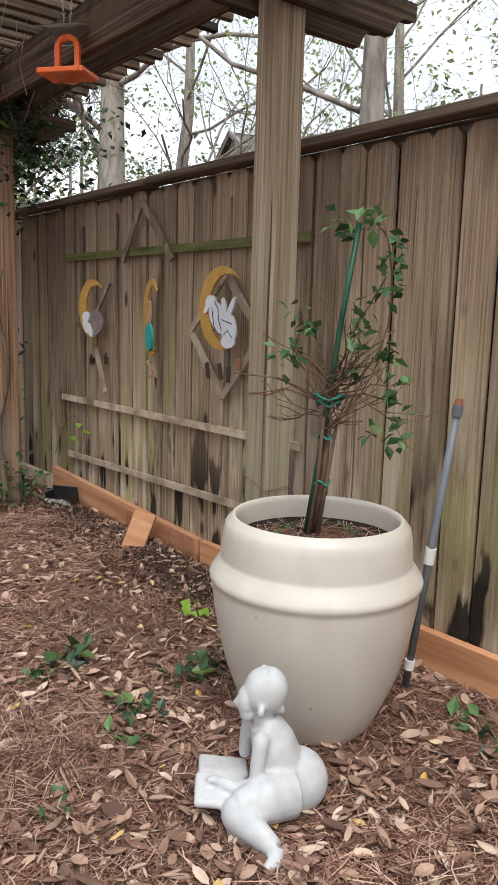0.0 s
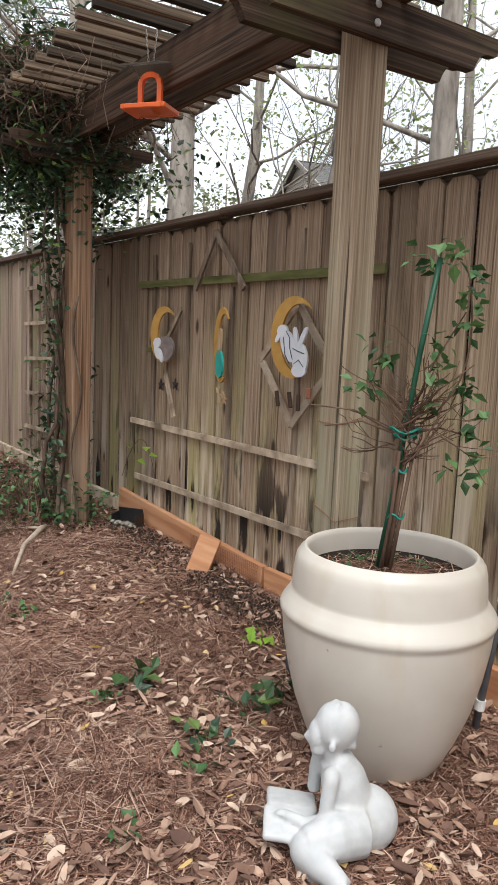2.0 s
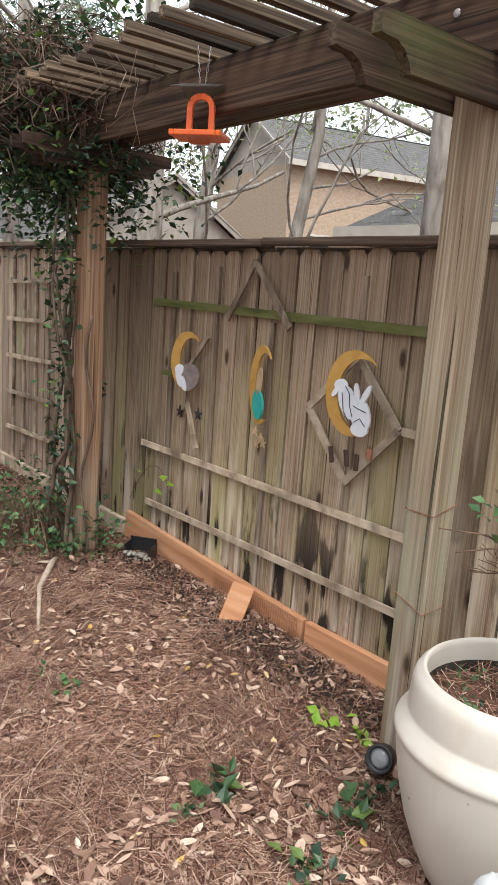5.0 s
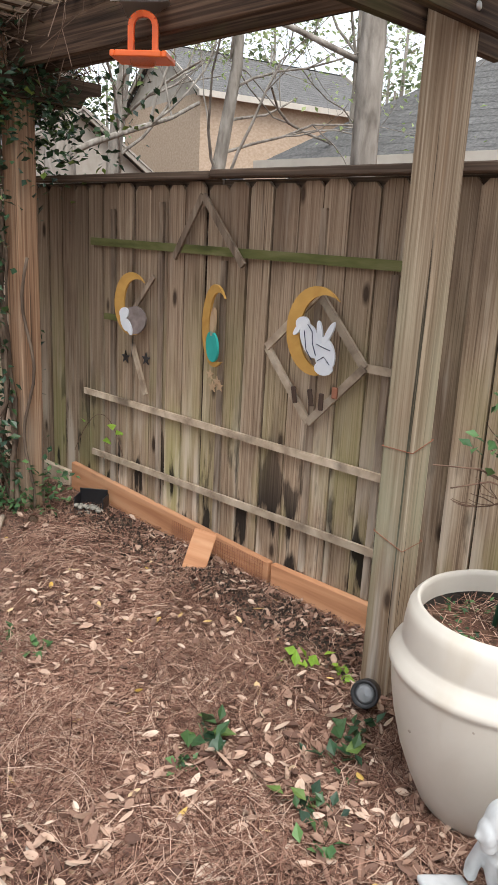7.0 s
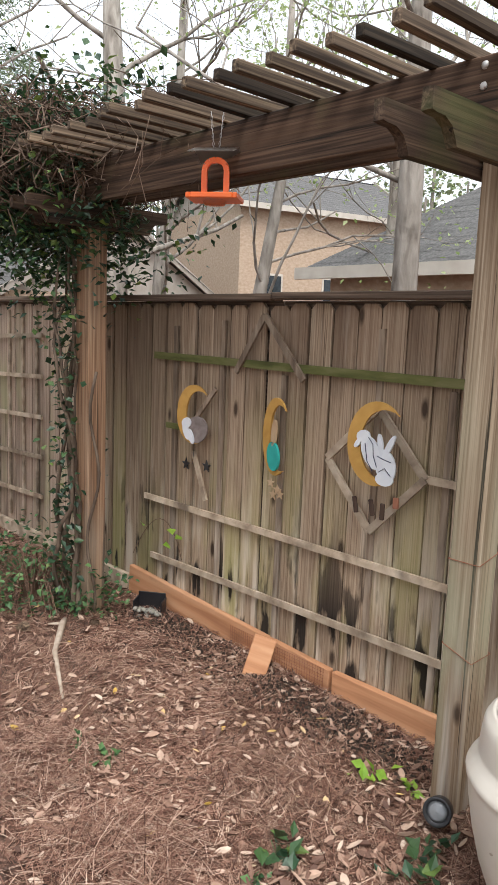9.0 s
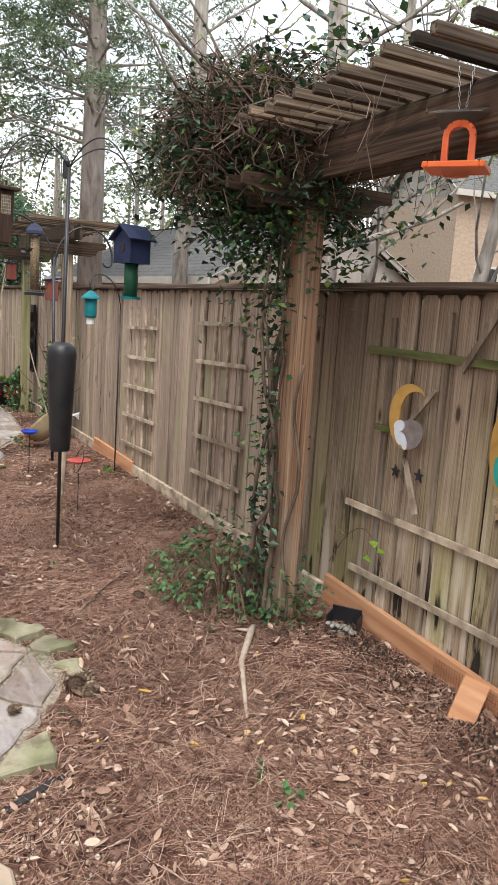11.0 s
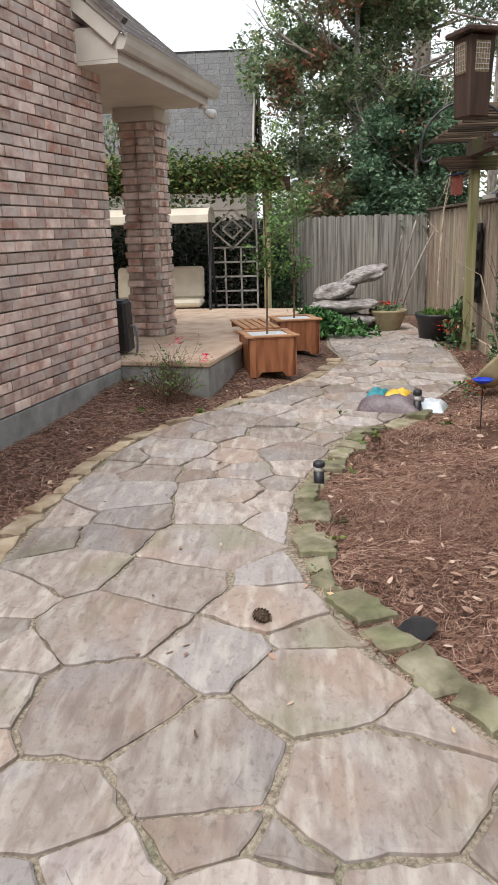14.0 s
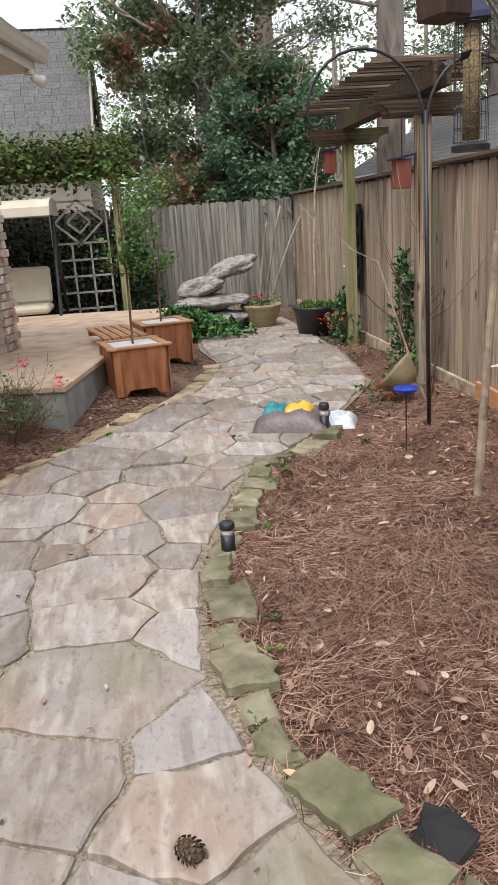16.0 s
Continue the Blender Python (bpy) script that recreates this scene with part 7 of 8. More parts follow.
def pillow(bm, c, size, seed, n=18):
    rows = []
    for i in range(n + 1):
        u = i / n * 2 - 1
        row = []
        for j in range(n + 1):
            v = j / n * 2 - 1
            z = size[2] * max(0.0, (1 - u ** 4) * (1 - v ** 4)) ** 0.6 * (1 + 0.28 * noise.noise((u * 2.5, v * 2.5, seed))) + 0.012 * noise.noise((u * 7, v * 7, seed))
            row.append(bm.verts.new((c[0] + u * size[0] * (1 + 0.05 * noise.noise((v * 3, seed, 0))), c[1] + v * size[1], c[2] + max(0.0, z))))
        rows.append(row)
    for a, b in zip(rows, rows[1:]):
        for j in range(n):
            bm.faces.new((a[j], b[j], b[j + 1], a[j + 1]))


def bed_things():
    rng = random.Random(23)
    solar_light(pose(-6.98, 0.07, lift(-6.98, 0.07)), 0.17)
    solar_light(pose(-8.88, 1.0, lift(-8.88, 1.0)), 0.24)
    b = thing("mulch_bag", pose(-9.12, 0.82, 0.03, 0, 0, 70), "printed plastic mulch bag lying flat, yellow and teal front", "bag")
    bm = bmesh.new()
    pillow(bm, (0, 0, 0), (0.30, 0.24, 0.14), 3)
    part("bag_body", bm, BAG, b, smooth=True)
    bm = bmesh.new()
    pillow(bm, (0.04, 0.02, 0.055), (0.13, 0.15, 0.11), 4)
    part("bag_print", bm, BAGYEL, b, "yellow printed patch", True)
    bm = bmesh.new()
    pillow(bm, (-0.15, 0.02, 0.05), (0.10, 0.17, 0.11), 7)
    part("bag_print", bm, BAGTEAL, b, "teal printed patch", True)
    bm = bmesh.new()
    pillow(bm, (0.34, 0.05, 0.0), (0.13, 0.16, 0.08), 9)
    part("bag_flap", bm, BAGWHITE, b, "empty clear plastic end", True)
    me = cone_mesh()
    spots = [(-5.1, -0.23, 40, 1.0), (-3.80, 0.72, 10, 1.25), (-3.86, 0.78, 80, 1.2), (-3.74, 0.77, 150, 1.1), (-3.62, 0.62, 60, 0.7), (-3.5, 0.64, 20, 0.65), (-3.66, 0.42, 110, 0.7), (-4.75, 1.35, 30, 0.9), (-4.15, 1.55, 100, 0.9),
             (-1.0, 1.30, 70, 0.55), (-3.95, 1.9, 0, 0.8), (-8.0, 0.55, 25, 1.0)]
    for x, y, a, s in spots:
        c = new("pine_cone", me)
        c.matrix_basis = pose(x, y, (0.034 if on_path(x, y) else 0.0) + lift(x, y) + 0.026 * s, 12, 0, a) @ Matrix.Diagonal((s, s, s, 1))
        tagged(c, "brown open pine cone lying on the ground", "pine cone", "pine cones")
    k = thing("plastic_scrap", pose(-5.06, 0.42, lift(-5.06, 0.42)), "torn black plastic pot piece on the mulch", "litter")
    bm = bmesh.new()
    prof = [(-0.12, 0.0), (-0.02, 0.05), (0.09, 0.07), (0.11, -0.02), (0.05, -0.05), (0.1, -0.15), (0.04, -0.13), (-0.03, -0.04)]
    vs = [bm.verts.new((x, y, 0.045 + 0.05 * noise.noise((x * 9, y * 9, 2)) + (0.04 if y > 0 else -0.02))) for x, y in prof]
    f = bm.faces.new(vs)
    ext = bmesh.ops.extrude_face_region(bm, geom=[f])
    for v in [e for e in ext["geom"] if isinstance(e, bmesh.types.BMVert)]:
        v.co += Vector((0.01, -0.02, -0.035))
    part("scrap", bm, DARK_PLASTIC, k)
    k = thing("plastic_scrap", pose(-3.12, 0.40, lift(-3.12, 0.40), 0, 0, 30), "flat black plastic edging strip in the gravel", "litter")
    part("scrap", board((0.03, 0.26, 0.012), 0.003, (0, 0, 0.012), (0, 12, 0)), DARK_PLASTIC, k)
    st = thing("fallen_stick", pose(-4.05, 1.74, 0), "pale bare fallen branch on pine straw", "branch")
    bm = bmesh.new()
    tube(bm, [(-0.05, 0.05, lift(-4.1, 1.79) + 0.02), (0.02, 0.0, lift(-4.03, 1.74) + 0.03), (0.3, -0.2, lift(-3.75, 1.54) + 0.02), (0.75, -0.4, lift(-3.3, 1.34) + 0.012)], [0.017, 0.02, 0.015, 0.007], 8)
    tube(bm, [(0.02, 0.0, lift(-4.03, 1.74) + 0.03), (-0.02, -0.07, 0.06)], [0.012, 0.006], 6)
    part("branch", bm, STICK, st, smooth=True)
    st = thing("fallen_stick", pose(-4.9, 1.0, 0), "thin dark fallen twig on the mulch", "branch")
    bm = bmesh.new()
    tube(bm, arc((0.35, -0.1, lift(-4.55, 0.9) + 0.01), (0.0, 0.15, 0.07), (-0.3, 0.45, lift(-5.2, 1.45) + 0.015), 8), 0.006, 6)
    part("branch", bm, VINE_BARK, st, smooth=True)
    sp = thing("spot_light", pose(-1.62, 1.93, 0, 0, 0, 20) @ Matrix.Diagonal((0.8, 0.8, 0.8, 1)), "black round spot light at the post's foot", "garden light")
    bm = bmesh.new()
    lathe(bm, [(0.04, 0), (0.06, 0.02), (0.065, 0.09), (0.06, 0.1), (0.05, 0.085), (0.0, 0.08)], 24)
    part("housing", bm, DARK_PLASTIC, sp, smooth=True, m=pose(0, 0.03, 0.09, 70, 0, 0))
    bm = bmesh.new()
    lathe(bm, [(0.048, 0.084), (0.03, 0.092), (0.002, 0.095)], 24)
    part("lens", bm, LENS, sp, "pale glass lens", True, m=pose(0, 0.03, 0.09, 70, 0, 0))
    bm = bmesh.new()
    tube(bm, [(0, 0.03, 0.08), (0, 0.05, -0.05)], 0.012, 8)
    part("spike", bm, DARK_PLASTIC, sp)
    w = thing("wire_wrap", pose(*NEAR_POST, 0.0), "thin wires wrapped round the pergola post", "wire")
    for z, tilt in ((0.98, 0.1), (0.66, -0.12)):
        bm = bmesh.new()
        q = 0.0635
        tube(bm, [(-q, -q, z), (q, -q, z - 0.02 + tilt * 0.2), (q, q, z + tilt * 0.3), (-q, q, z + 0.02), (-q, -q, z)], 0.0018, 5)
        part("wire", bm, RUST, w)
    # seedlings
    for x, y, n, s, mat, label in ((-1.86, 1.36, 16, 0.045, IVY, "small dark green ivy seedling in pine straw"), (-1.82, 1.22, 26, 0.02, LEAF, "low feathery green weed in pine straw"),
                                   (-1.96, 1.97, 12, 0.034, BRIGHT, "bright yellow green sprout beside the fence"), (-1.82, 2.04, 12, 0.03, BRIGHT, "bright yellow green sprout beside the fence"),
                                   (-2.72, 1.23, 14, 0.035, LEAF, "small green seedling in pine straw"), (-2.85, 1.15, 8, 0.03, LEAF, "small green seedling in pine straw"),
                                   (-0.62, 2.12, 10, 0.035, IVY, "small dark green seedling by the kick board"), (-0.75, 2.2, 8, 0.035, LEAF, "small green seedling by the kick board"),
                                   (-1.10, 0.98, 7, 0.03, LEAF, "small green seedling among fallen leaves"), (-5.5, 1.0, 8, 0.02, LEAF, "small green seedling in pine straw"),
                                   (-1.42, 1.38, 22, 0.034, IVY, "ivy seedlings beside the urn"), (-1.5, 1.62, 18, 0.04, IVY, "ivy climbing beside the urn"), (-1.52, 1.75, 18, 0.04, IVY, "ivy climbing beside the urn"),
                                   (-1.3, 1.28, 12, 0.03, LEAF, "green seedlings beside the urn"), (-8.2, 0.55, 20, 0.02, GRASS, "tuft of grass beside the path edging"), (-8.15, 2.2, 40, 0.025, GRASS, "green weeds at the fence foot"),
                                   (-6.3, 0.18, 10, 0.02, LEAF, "small weed beside the edging"), (-7.2, 0.3, 16, 0.018, GRASS, "tuft of grass beside the path edging"), (-8.5, 1.2, 40, 0.02, GRASS, "grass at the stake's foot"), (-9.4, -0.62, 30, 0.022, GRASS, "grass tuft at the path edging"),
                                   (-8.9, -1.5, 24, 0.02, GRASS, "grass in the bank"), (-8.94, 0.33, 26, 0.022, GRASS, "weeds between the flagstones"), (-6.05, 0.12, 22, 0.022, GRASS, "weeds behind the edging stones"),
                                   (-5.6, 0.02, 14, 0.02, LEAF, "small weed beside the edging"), (-10.1, 1.6, 60, 0.025, GRASS, "patch of grass beside the path"), (-9.1, 1.25, 60, 0.022, GRASS, "patch of grass beside the path"), (-9.1, -0.98, 40, 0.022, GRASS, "grass tuft at the path edging"),
                                   (-7.9, 0.42, 30, 0.02, GRASS, "tuft of grass beside the path edging"), (-8.5, -0.1, 12, 0.02, LEAF, "weed growing between flagstones")):
        p = thing("seedling", pose(x, y, lift(x, y)), label, "plant", "seedlings")
        card_part("leaves", rng, [(rng.gauss(0, s * 1.1), rng.gauss(0, s * 1.1), s * rng.uniform(0.2, 1.6)) for _ in range(n)], s, mat, p, droop=0.3)
        bm = bmesh.new()
        for _ in range(4):
            tube(bm, [(0, 0, -0.01), (rng.gauss(0, s), rng.gauss(0, s), s * 1.2)], 0.0015, 4)
        part("stem", bm, LEAF, p)


STICK = material("pale_stick", [(0.3, (0.30, 0.23, 0.17)), (0.7, (0.50, 0.42, 0.34))], scale=(14, 14, 14), rough=0.9, bump=0.4)
bed_things()

# ---- vine on the far pergola post ----
def vine():
    rng = random.Random(41)
    v = thing("vine", pose(0, 0, 0), "dense dry vine with dark leaves over the pergola end", "vine")
    px, py = FAR_POST
    # thick old stems climbing the post
    for k in range(7):
        bm = bmesh.new()
        a0 = rng.uniform(2.4, 5.2)
        pts = []
        for j in range(22):
            z = -0.02 + 2.5 * j / 21
            a = a0 + 0.9 * math.sin(z * rng.uniform(1.6, 2.2) + k) + 0.25 * rng.gauss(0, 1) * 0.3
            q = 0.125 + 0.035 * math.sin(z * 5 + k) + (0.06 if k > 4 else 0)
            pts.append((px + q * math.cos(a), py + q * math.sin(a), z))
        tube(bm, pts, [0.016 - 0.0006 * j * (0.5 if k < 3 else 0.8) for j in range(22)], 7)
        part("vine_stem", bm, VINE_BARK, v, smooth=True)
    bm = bmesh.new()
    pts = [(px + 0.12 + 0.03 * math.sin(z * 9) + 0.02 * z, py - 0.06 + 0.02 * math.cos(z * 7), z) for z in [0.1 * k for k in range(16)]]
    tube(bm, pts, 0.009, 6)
    part("vine_stem", bm, VINE_BARK, v, smooth=True)
    # a tangle of dry twigs, hump shaped over the slats
    cx, cy, cz = -4.72, 1.98, 2.66
    bm = bmesh.new()

    def hump():
        while True:
            p = Vector((rng.gauss(0, 0.40), rng.gauss(0, 0.34), rng.gauss(0.1, 0.22)))
            if (p.x / 0.78) ** 2 + (p.y / 0.66) ** 2 + (p.z / 0.5) ** 2 < 1:
                return Vector((cx, cy, cz)) + p

    for _ in range(3400):
        p = hump()
        d = Vector((rng.gauss(0, 1), rng.gauss(0, 1), rng.gauss(0, 0.6))).normalized() * rng.uniform(0.1, 0.28)
        m = p + d * 0.5 + Vector((rng.gauss(0, 0.04), rng.gauss(0, 0.04), rng.gauss(0, 0.04)))
        tube(bm, [p, m, p + d + Vector((0, 0, -0.03))], [0.0042, 0.0036, 0.0018], 3, False)
    for _ in range(90):
        p = Vector((rng.uniform(-4.9, -3.2), rng.uniform(1.62, 2.5), 2.72))
        l = rng.uniform(0.08, 0.42)
        tube(bm, [p, p + Vector((rng.gauss(0, 0.05), rng.gauss(0, 0.05), -l * 0.5)), p + Vector((rng.gauss(0, 0.08), rng.gauss(0, 0.08), -l))], 0.002, 3, False)
    for _ in range(160):
        p = Vector((rng.uniform(-4.9, -3.0), rng.uniform(1.7, 2.6), 2.76 + abs(rng.gauss(0, 0.05))))
        d = Vector((rng.gauss(0, 1), rng.gauss(0, 1), rng.gauss(0, 0.15))).normalized() * rng.uniform(0.15, 0.4)
        tube(bm, [p, p + d * 0.5 + Vector((0, 0, 0.03)), p + d], 0.0025, 3, False)
    t = part("dry_tangle", bm, DRY, v, "grey brown tangle of dry stems")
    t["kind"] = "stuff"
    # leaves: dark mass on the outer side, curtain below, sprays on top
    cs = []
    for _ in range(6800):
        p = hump()
        if rng.random() < 0.55:
            p = Vector((cx - 0.2, cy, cz - 0.12)) + (p - Vector((cx, cy, cz))) * 1.12
        cs.append(tuple(p))
    for _ in range(2100):
        a, q = rng.uniform(0, 6.2832), rng.random() ** 0.5
        cs.append((px - 0.25 + 0.55 * q * math.cos(a), py + 0.0 + 0.42 * q * math.sin(a), 2.45 - abs(rng.gauss(0, 0.26))))
    for _ in range(160):
        cs.append((rng.uniform(-4.7, -3.9), 2.62 + rng.gauss(0, 0.12), 2.55 - abs(rng.gauss(0, 0.3))))
    for _ in range(420):
        cs.append((rng.uniform(-5.0, -3.6), rng.gauss(2.1, 0.3), 2.98 + abs(rng.gauss(0, 0.1))))
    for _ in range(700):
        z = rng.uniform(0.0, 2.3)
        a = rng.uniform(2.2, 5.4)
        q = 0.16 + abs(rng.gauss(0, 0.05))
        cs.append((px + q * math.cos(a), py + q * math.sin(a), z))
    l = card_part("vine_leaves", rng, cs, 0.033, IVY, v, "dark glossy vine leaves", spread=0.015)
    l["kind"] = "stuff"
    for x, y, z in ((-4.45, 1.72, 2.28), (-4.2, 1.7, 2.48), (-4.62, 1.9, 1.98), (-4.5, 2.15, 1.92)):
        card_part("leaf_spray", rng, [(x + rng.gauss(0, 0.07), y + rng.gauss(0, 0.05), z + rng.gauss(0, 0.1)) for _ in range(26)], 0.034, SAPLEAF, v, "lighter green young leaves")
    i = thing("ivy_clump", pose(-4.62, 1.85, lift(-4.6, 1.85)), "sprawling green ivy at the foot of the post", "plant")
    cs, bm = [], bmesh.new()
    for _ in range(850):
        a, q = rng.uniform(0, 6.2832), rng.random() ** 0.5
        h = 0.85 * math.exp(-2.2 * q) * rng.random() + 0.02
        cs.append((0.62 * q * math.cos(a) - 0.1, 0.42 * q * math.sin(a), h))
    for _ in range(160):
        cs.append((0.5 + rng.gauss(0, 0.1), 0.2 + rng.gauss(0, 0.08), abs(rng.gauss(0.12, 0.12))))
    card_part("ivy_leaves", rng, cs, 0.028, LEAF, i)["kind"] = "stuff"
    for _ in range(60):
        a = rng.uniform(0, 6.28)
        tube(bm, arc((0.05 * math.cos(a), 0.05 * math.sin(a), 0), (0.2 * math.cos(a), 0.15 * math.sin(a), rng.uniform(0.3, 0.6)), (rng.uniform(0.2, 0.6) * math.cos(a), 0.35 * math.sin(a), 0.05), 6), 0.0025, 4)
    part("stem", bm, TWIG, i)
    # a thin runner on the fence
    r = thing("vine_runner", pose(-3.85, FENCE_Y - 0.05, 0.1), "thin vine runner with one large green leaf", "vine")
    bm = bmesh.new()
    tube(bm, arc((-0.45, 0, 0.2), (-0.1, -0.02, 0.75), (0.12, -0.04, 0.3), 12), 0.0025, 5)
    part("stem", bm, TWIG, r)
    card_part("leaf", rng, [(0.06, -0.05, 0.42), (0.02, -0.05, 0.36), (0.0, -0.04, 0.47), (-0.3, -0.03, 0.42)], 0.055, BRIGHT, r)


vine()


# ---- trees ----
PINE_NEEDLES = islands("pine_needles", [(0.0, (0.10, 0.14, 0.085)), (0.6, (0.18, 0.24, 0.14)), (1.0, (0.28, 0.34, 0.2))], translucent=0.3)
HOLLY = islands("holly_leaves", [(0.0, (0.08, 0.13, 0.07)), (0.55, (0.18, 0.25, 0.13)), (0.9, (0.29, 0.34, 0.19)), (1.0, (0.36, 0.30, 0.19))], rough=0.45, translucent=0.35)
SPRING = islands("spring_leaves", [(0.0, (0.14, 0.22, 0.05)), (0.6, (0.26, 0.36, 0.10)), (1.0, (0.42, 0.50, 0.2))], translucent=0.4)
HAZE = islands("young_leaves", [(0.0, (0.25, 0.34, 0.12)), (1.0, (0.5, 0.58, 0.3))], translucent=0.5)
FAR_LEAF = islands("far_leaves", [(0.0, (0.11, 0.15, 0.08)), (0.5, (0.20, 0.25, 0.13)), (0.8, (0.32, 0.36, 0.2)), (1.0, (0.36, 0.32, 0.25))], translucent=0.25)


def bare_tree(at, tall, radius, seed, label, lean=(0, 0), depth=4, limbs=7, low=0.35, buds=0):
    t = thing("tree", pose(*at), label, "tree", "bare trees")
    rng = random.Random(seed)
    bm, tips = bmesh.new(), []
    top = Vector((lean[0], lean[1], tall))
    pts = [Vector((0, 0, -0.2)), Vector((0, 0, tall * 0.25)) + top * 0.05, top * 0.55 + Vector((0.05, 0.08, 0)), top]
    tube(bm, pts, [radius * 1.15, radius, radius * 0.75, radius * 0.3], 12)
    for k in range(limbs):
        s = low + (0.95 - low) * k / limbs
        p = top * s
        d = Vector((rng.gauss(0, 1), rng.gauss(0, 1), rng.uniform(0.3, 1.0)))
        grow(bm, rng, p, d, tall * rng.uniform(0.22, 0.38), radius * 0.27 * (1.1 - s * 0.6), depth, tips, 0.32, (2, 3), 0.66, 0.12, 6)
    part("trunk", bm, BARK, t, smooth=True)
    if buds:
        card_part("crown", rng, [tuple(p) for p in rng.sample(tips, min(buds, len(tips)))], 0.05, HAZE, t, "thin haze of young leaves", spread=0.25)["kind"] = "stuff"


def pine(at, tall, radius, seed, crown_from, label, clumps=60, spread=2.2):
    t = thing("tree", pose(*at), label, "tree", "pines")
    rng = random.Random(seed)
    bm, cs = bmesh.new(), []
    tube(bm, [(0, 0, -0.3), (0.05, 0, tall * 0.4), (-0.1, 0.1, tall)], [radius * 1.1, radius * 0.85, radius * 0.3], 14)
    for k in range(clumps):
        z = crown_from + (tall - crown_from) * rng.random()
        a, l = rng.uniform(0, 6.2832), spread * rng.uniform(0.3, 1.0) * (1.15 - 0.7 * (z - crown_from) / (tall - crown_from))
        e = Vector((l * math.cos(a), l * math.sin(a), z + rng.uniform(-0.3, 0.5)))
        tube(bm, arc((0, 0, z - 0.3), (e.x * 0.5, e.y * 0.5, z - 0.1), e, 5), [0.05, 0.045, 0.04, 0.03, 0.02, 0.01], 5, False)
        for _ in range(130):
            cs.append((e.x + rng.gauss(0, 0.38), e.y + rng.gauss(0, 0.38), e.z + rng.gauss(0, 0.2)))
    part("trunk", bm, PINE_BARK, t, smooth=True)
    v, f = [], []
    for c in cs:
        for _ in range(2):
            d = Vector((rng.gauss(0, 1), rng.gauss(0, 1), rng.gauss(0.2, 0.7))).normalized() * rng.uniform(0.12, 0.24)
            s = d.cross(Vector((rng.gauss(0, 1), rng.gauss(0, 1), 1))).normalized() * 0.026
            k = len(v)
            q = Vector(c)
            v += [tuple(q - s), tuple(q + s), tuple(q + d)]
            f.append((k, k + 1, k + 2))
    n = stuff_mesh("needles", v, f, PINE_NEEDLES)
    n.parent = t
    tagged(n, kind="stuff")


def leafy_tree(at, tall, radius, seed, mat, crown, n, size, label, low=0.25, tint=None):
    """A full crown: uneven lobes of leaves round forking limbs."""
    t = thing("tree", pose(*at), label, "tree", "leafy trees")
    rng = random.Random(seed)
    bm, tips = bmesh.new(), []
    tube(bm, [(0, 0, -0.2), (0.05, 0.05, tall * 0.4), (0, 0, tall * 0.9)], [radius, radius * 0.75, radius * 0.2], 10)
    for k in range(10):
        grow(bm, rng, (0, 0, tall * (low + 0.06 * k)), (rng.gauss(0, 1), rng.gauss(0, 1), 0.6), crown[0] * 0.8, radius * 0.35, 2, tips, 0.3, (2, 3), 0.65, 0.15, 5)
    part("trunk", bm, BARK, t, smooth=True)
    lobes = []
    for _ in range(110):
        a, z = rng.uniform(0, 6.2832), rng.random()
        q = math.sqrt(max(0.02, 1 - (2 * z - 0.85) ** 2 * 0.75)) * rng.uniform(0.3, 1.0)
        lobes.append((Vector((crown[0] * q * math.cos(a), crown[1] * q * math.sin(a), tall * low + (tall * (1 - low)) * z)), rng.uniform(0.35, 0.85) * crown[0] * 0.34))
    groups = [(mat, [o for k, o in enumerate(lobes) if not tint or k % 4])]
    if tint:
        groups.append((tint, lobes[::4]))
    for m, some in groups:
        cs = []
        for _ in range(int(n * len(some) / len(lobes))):
            c, r = rng.choice(some)
            d = Vector((rng.gauss(0, 1), rng.gauss(0, 1), rng.gauss(0, 0.8)))
            cs.append(tuple(c + d.normalized() * r * rng.random() ** 0.45))
        card_part("crown", rng, cs, size, m, t)["kind"] = "stuff"


CEDAR_LEAF = islands("cedar_leaves", [(0.0, (0.07, 0.14, 0.085)), (0.6, (0.15, 0.24, 0.145)), (1.0, (0.24, 0.33, 0.20))], translucent=0.3)
RED_LEAF = islands("reddish_leaves", [(0.0, (0.11, 0.12, 0.065)), (0.5, (0.20, 0.17, 0.095)), (0.8, (0.32, 0.18, 0.115)), (1.0, (0.42, 0.14, 0.10))], rough=0.5, translucent=0.35)
bare_tree((-10.6, 6.2, 0), 9.5, 0.23, 51, "old grey tree with forked limbs and first leaves behind the fence", (-1.0, 0.4), 4, 9, 0.28, 1800)
bare_tree((-8.4, 7.2, 0), 7.0, 0.10, 52, "young tree with many upright branches in first leaf", (0.2, 0.3), 4, 12, 0.28, 1500)
bare_tree((-5.0, 6.1, 0), 11, 0.125, 53, "slim grey tree behind the fence with bare branches", (-0.4, 0.2), 4, 9, 0.3)
bare_tree((-14.0, 9.5, 0), 10, 0.15, 54, "bare tree with a haze of new leaves", (0.3, 0.3), 4, 11, 0.25, 2400)
bare_tree((-3.0, 10.0, 0), 9, 0.15, 55, "bare tree with a haze of new leaves", (0.1, -0.3), 4, 12, 0.25, 2200)
bare_tree((-8.6, 10.5, 0), 8.5, 0.12, 56, "bare tree with a haze of new leaves", (0.1, -0.3), 4, 11, 0.3, 2600)
bare_tree((-19.5, 7.5, 0), 11, 0.2, 57, "tall bare limbed tree behind the fence", (1.5, -0.3), 4, 9, 0.3)
pine((-23.4, 6.2, 0), 17, 0.37, 61, 6.5, "tall pine behind the fence", 90, 3.4)
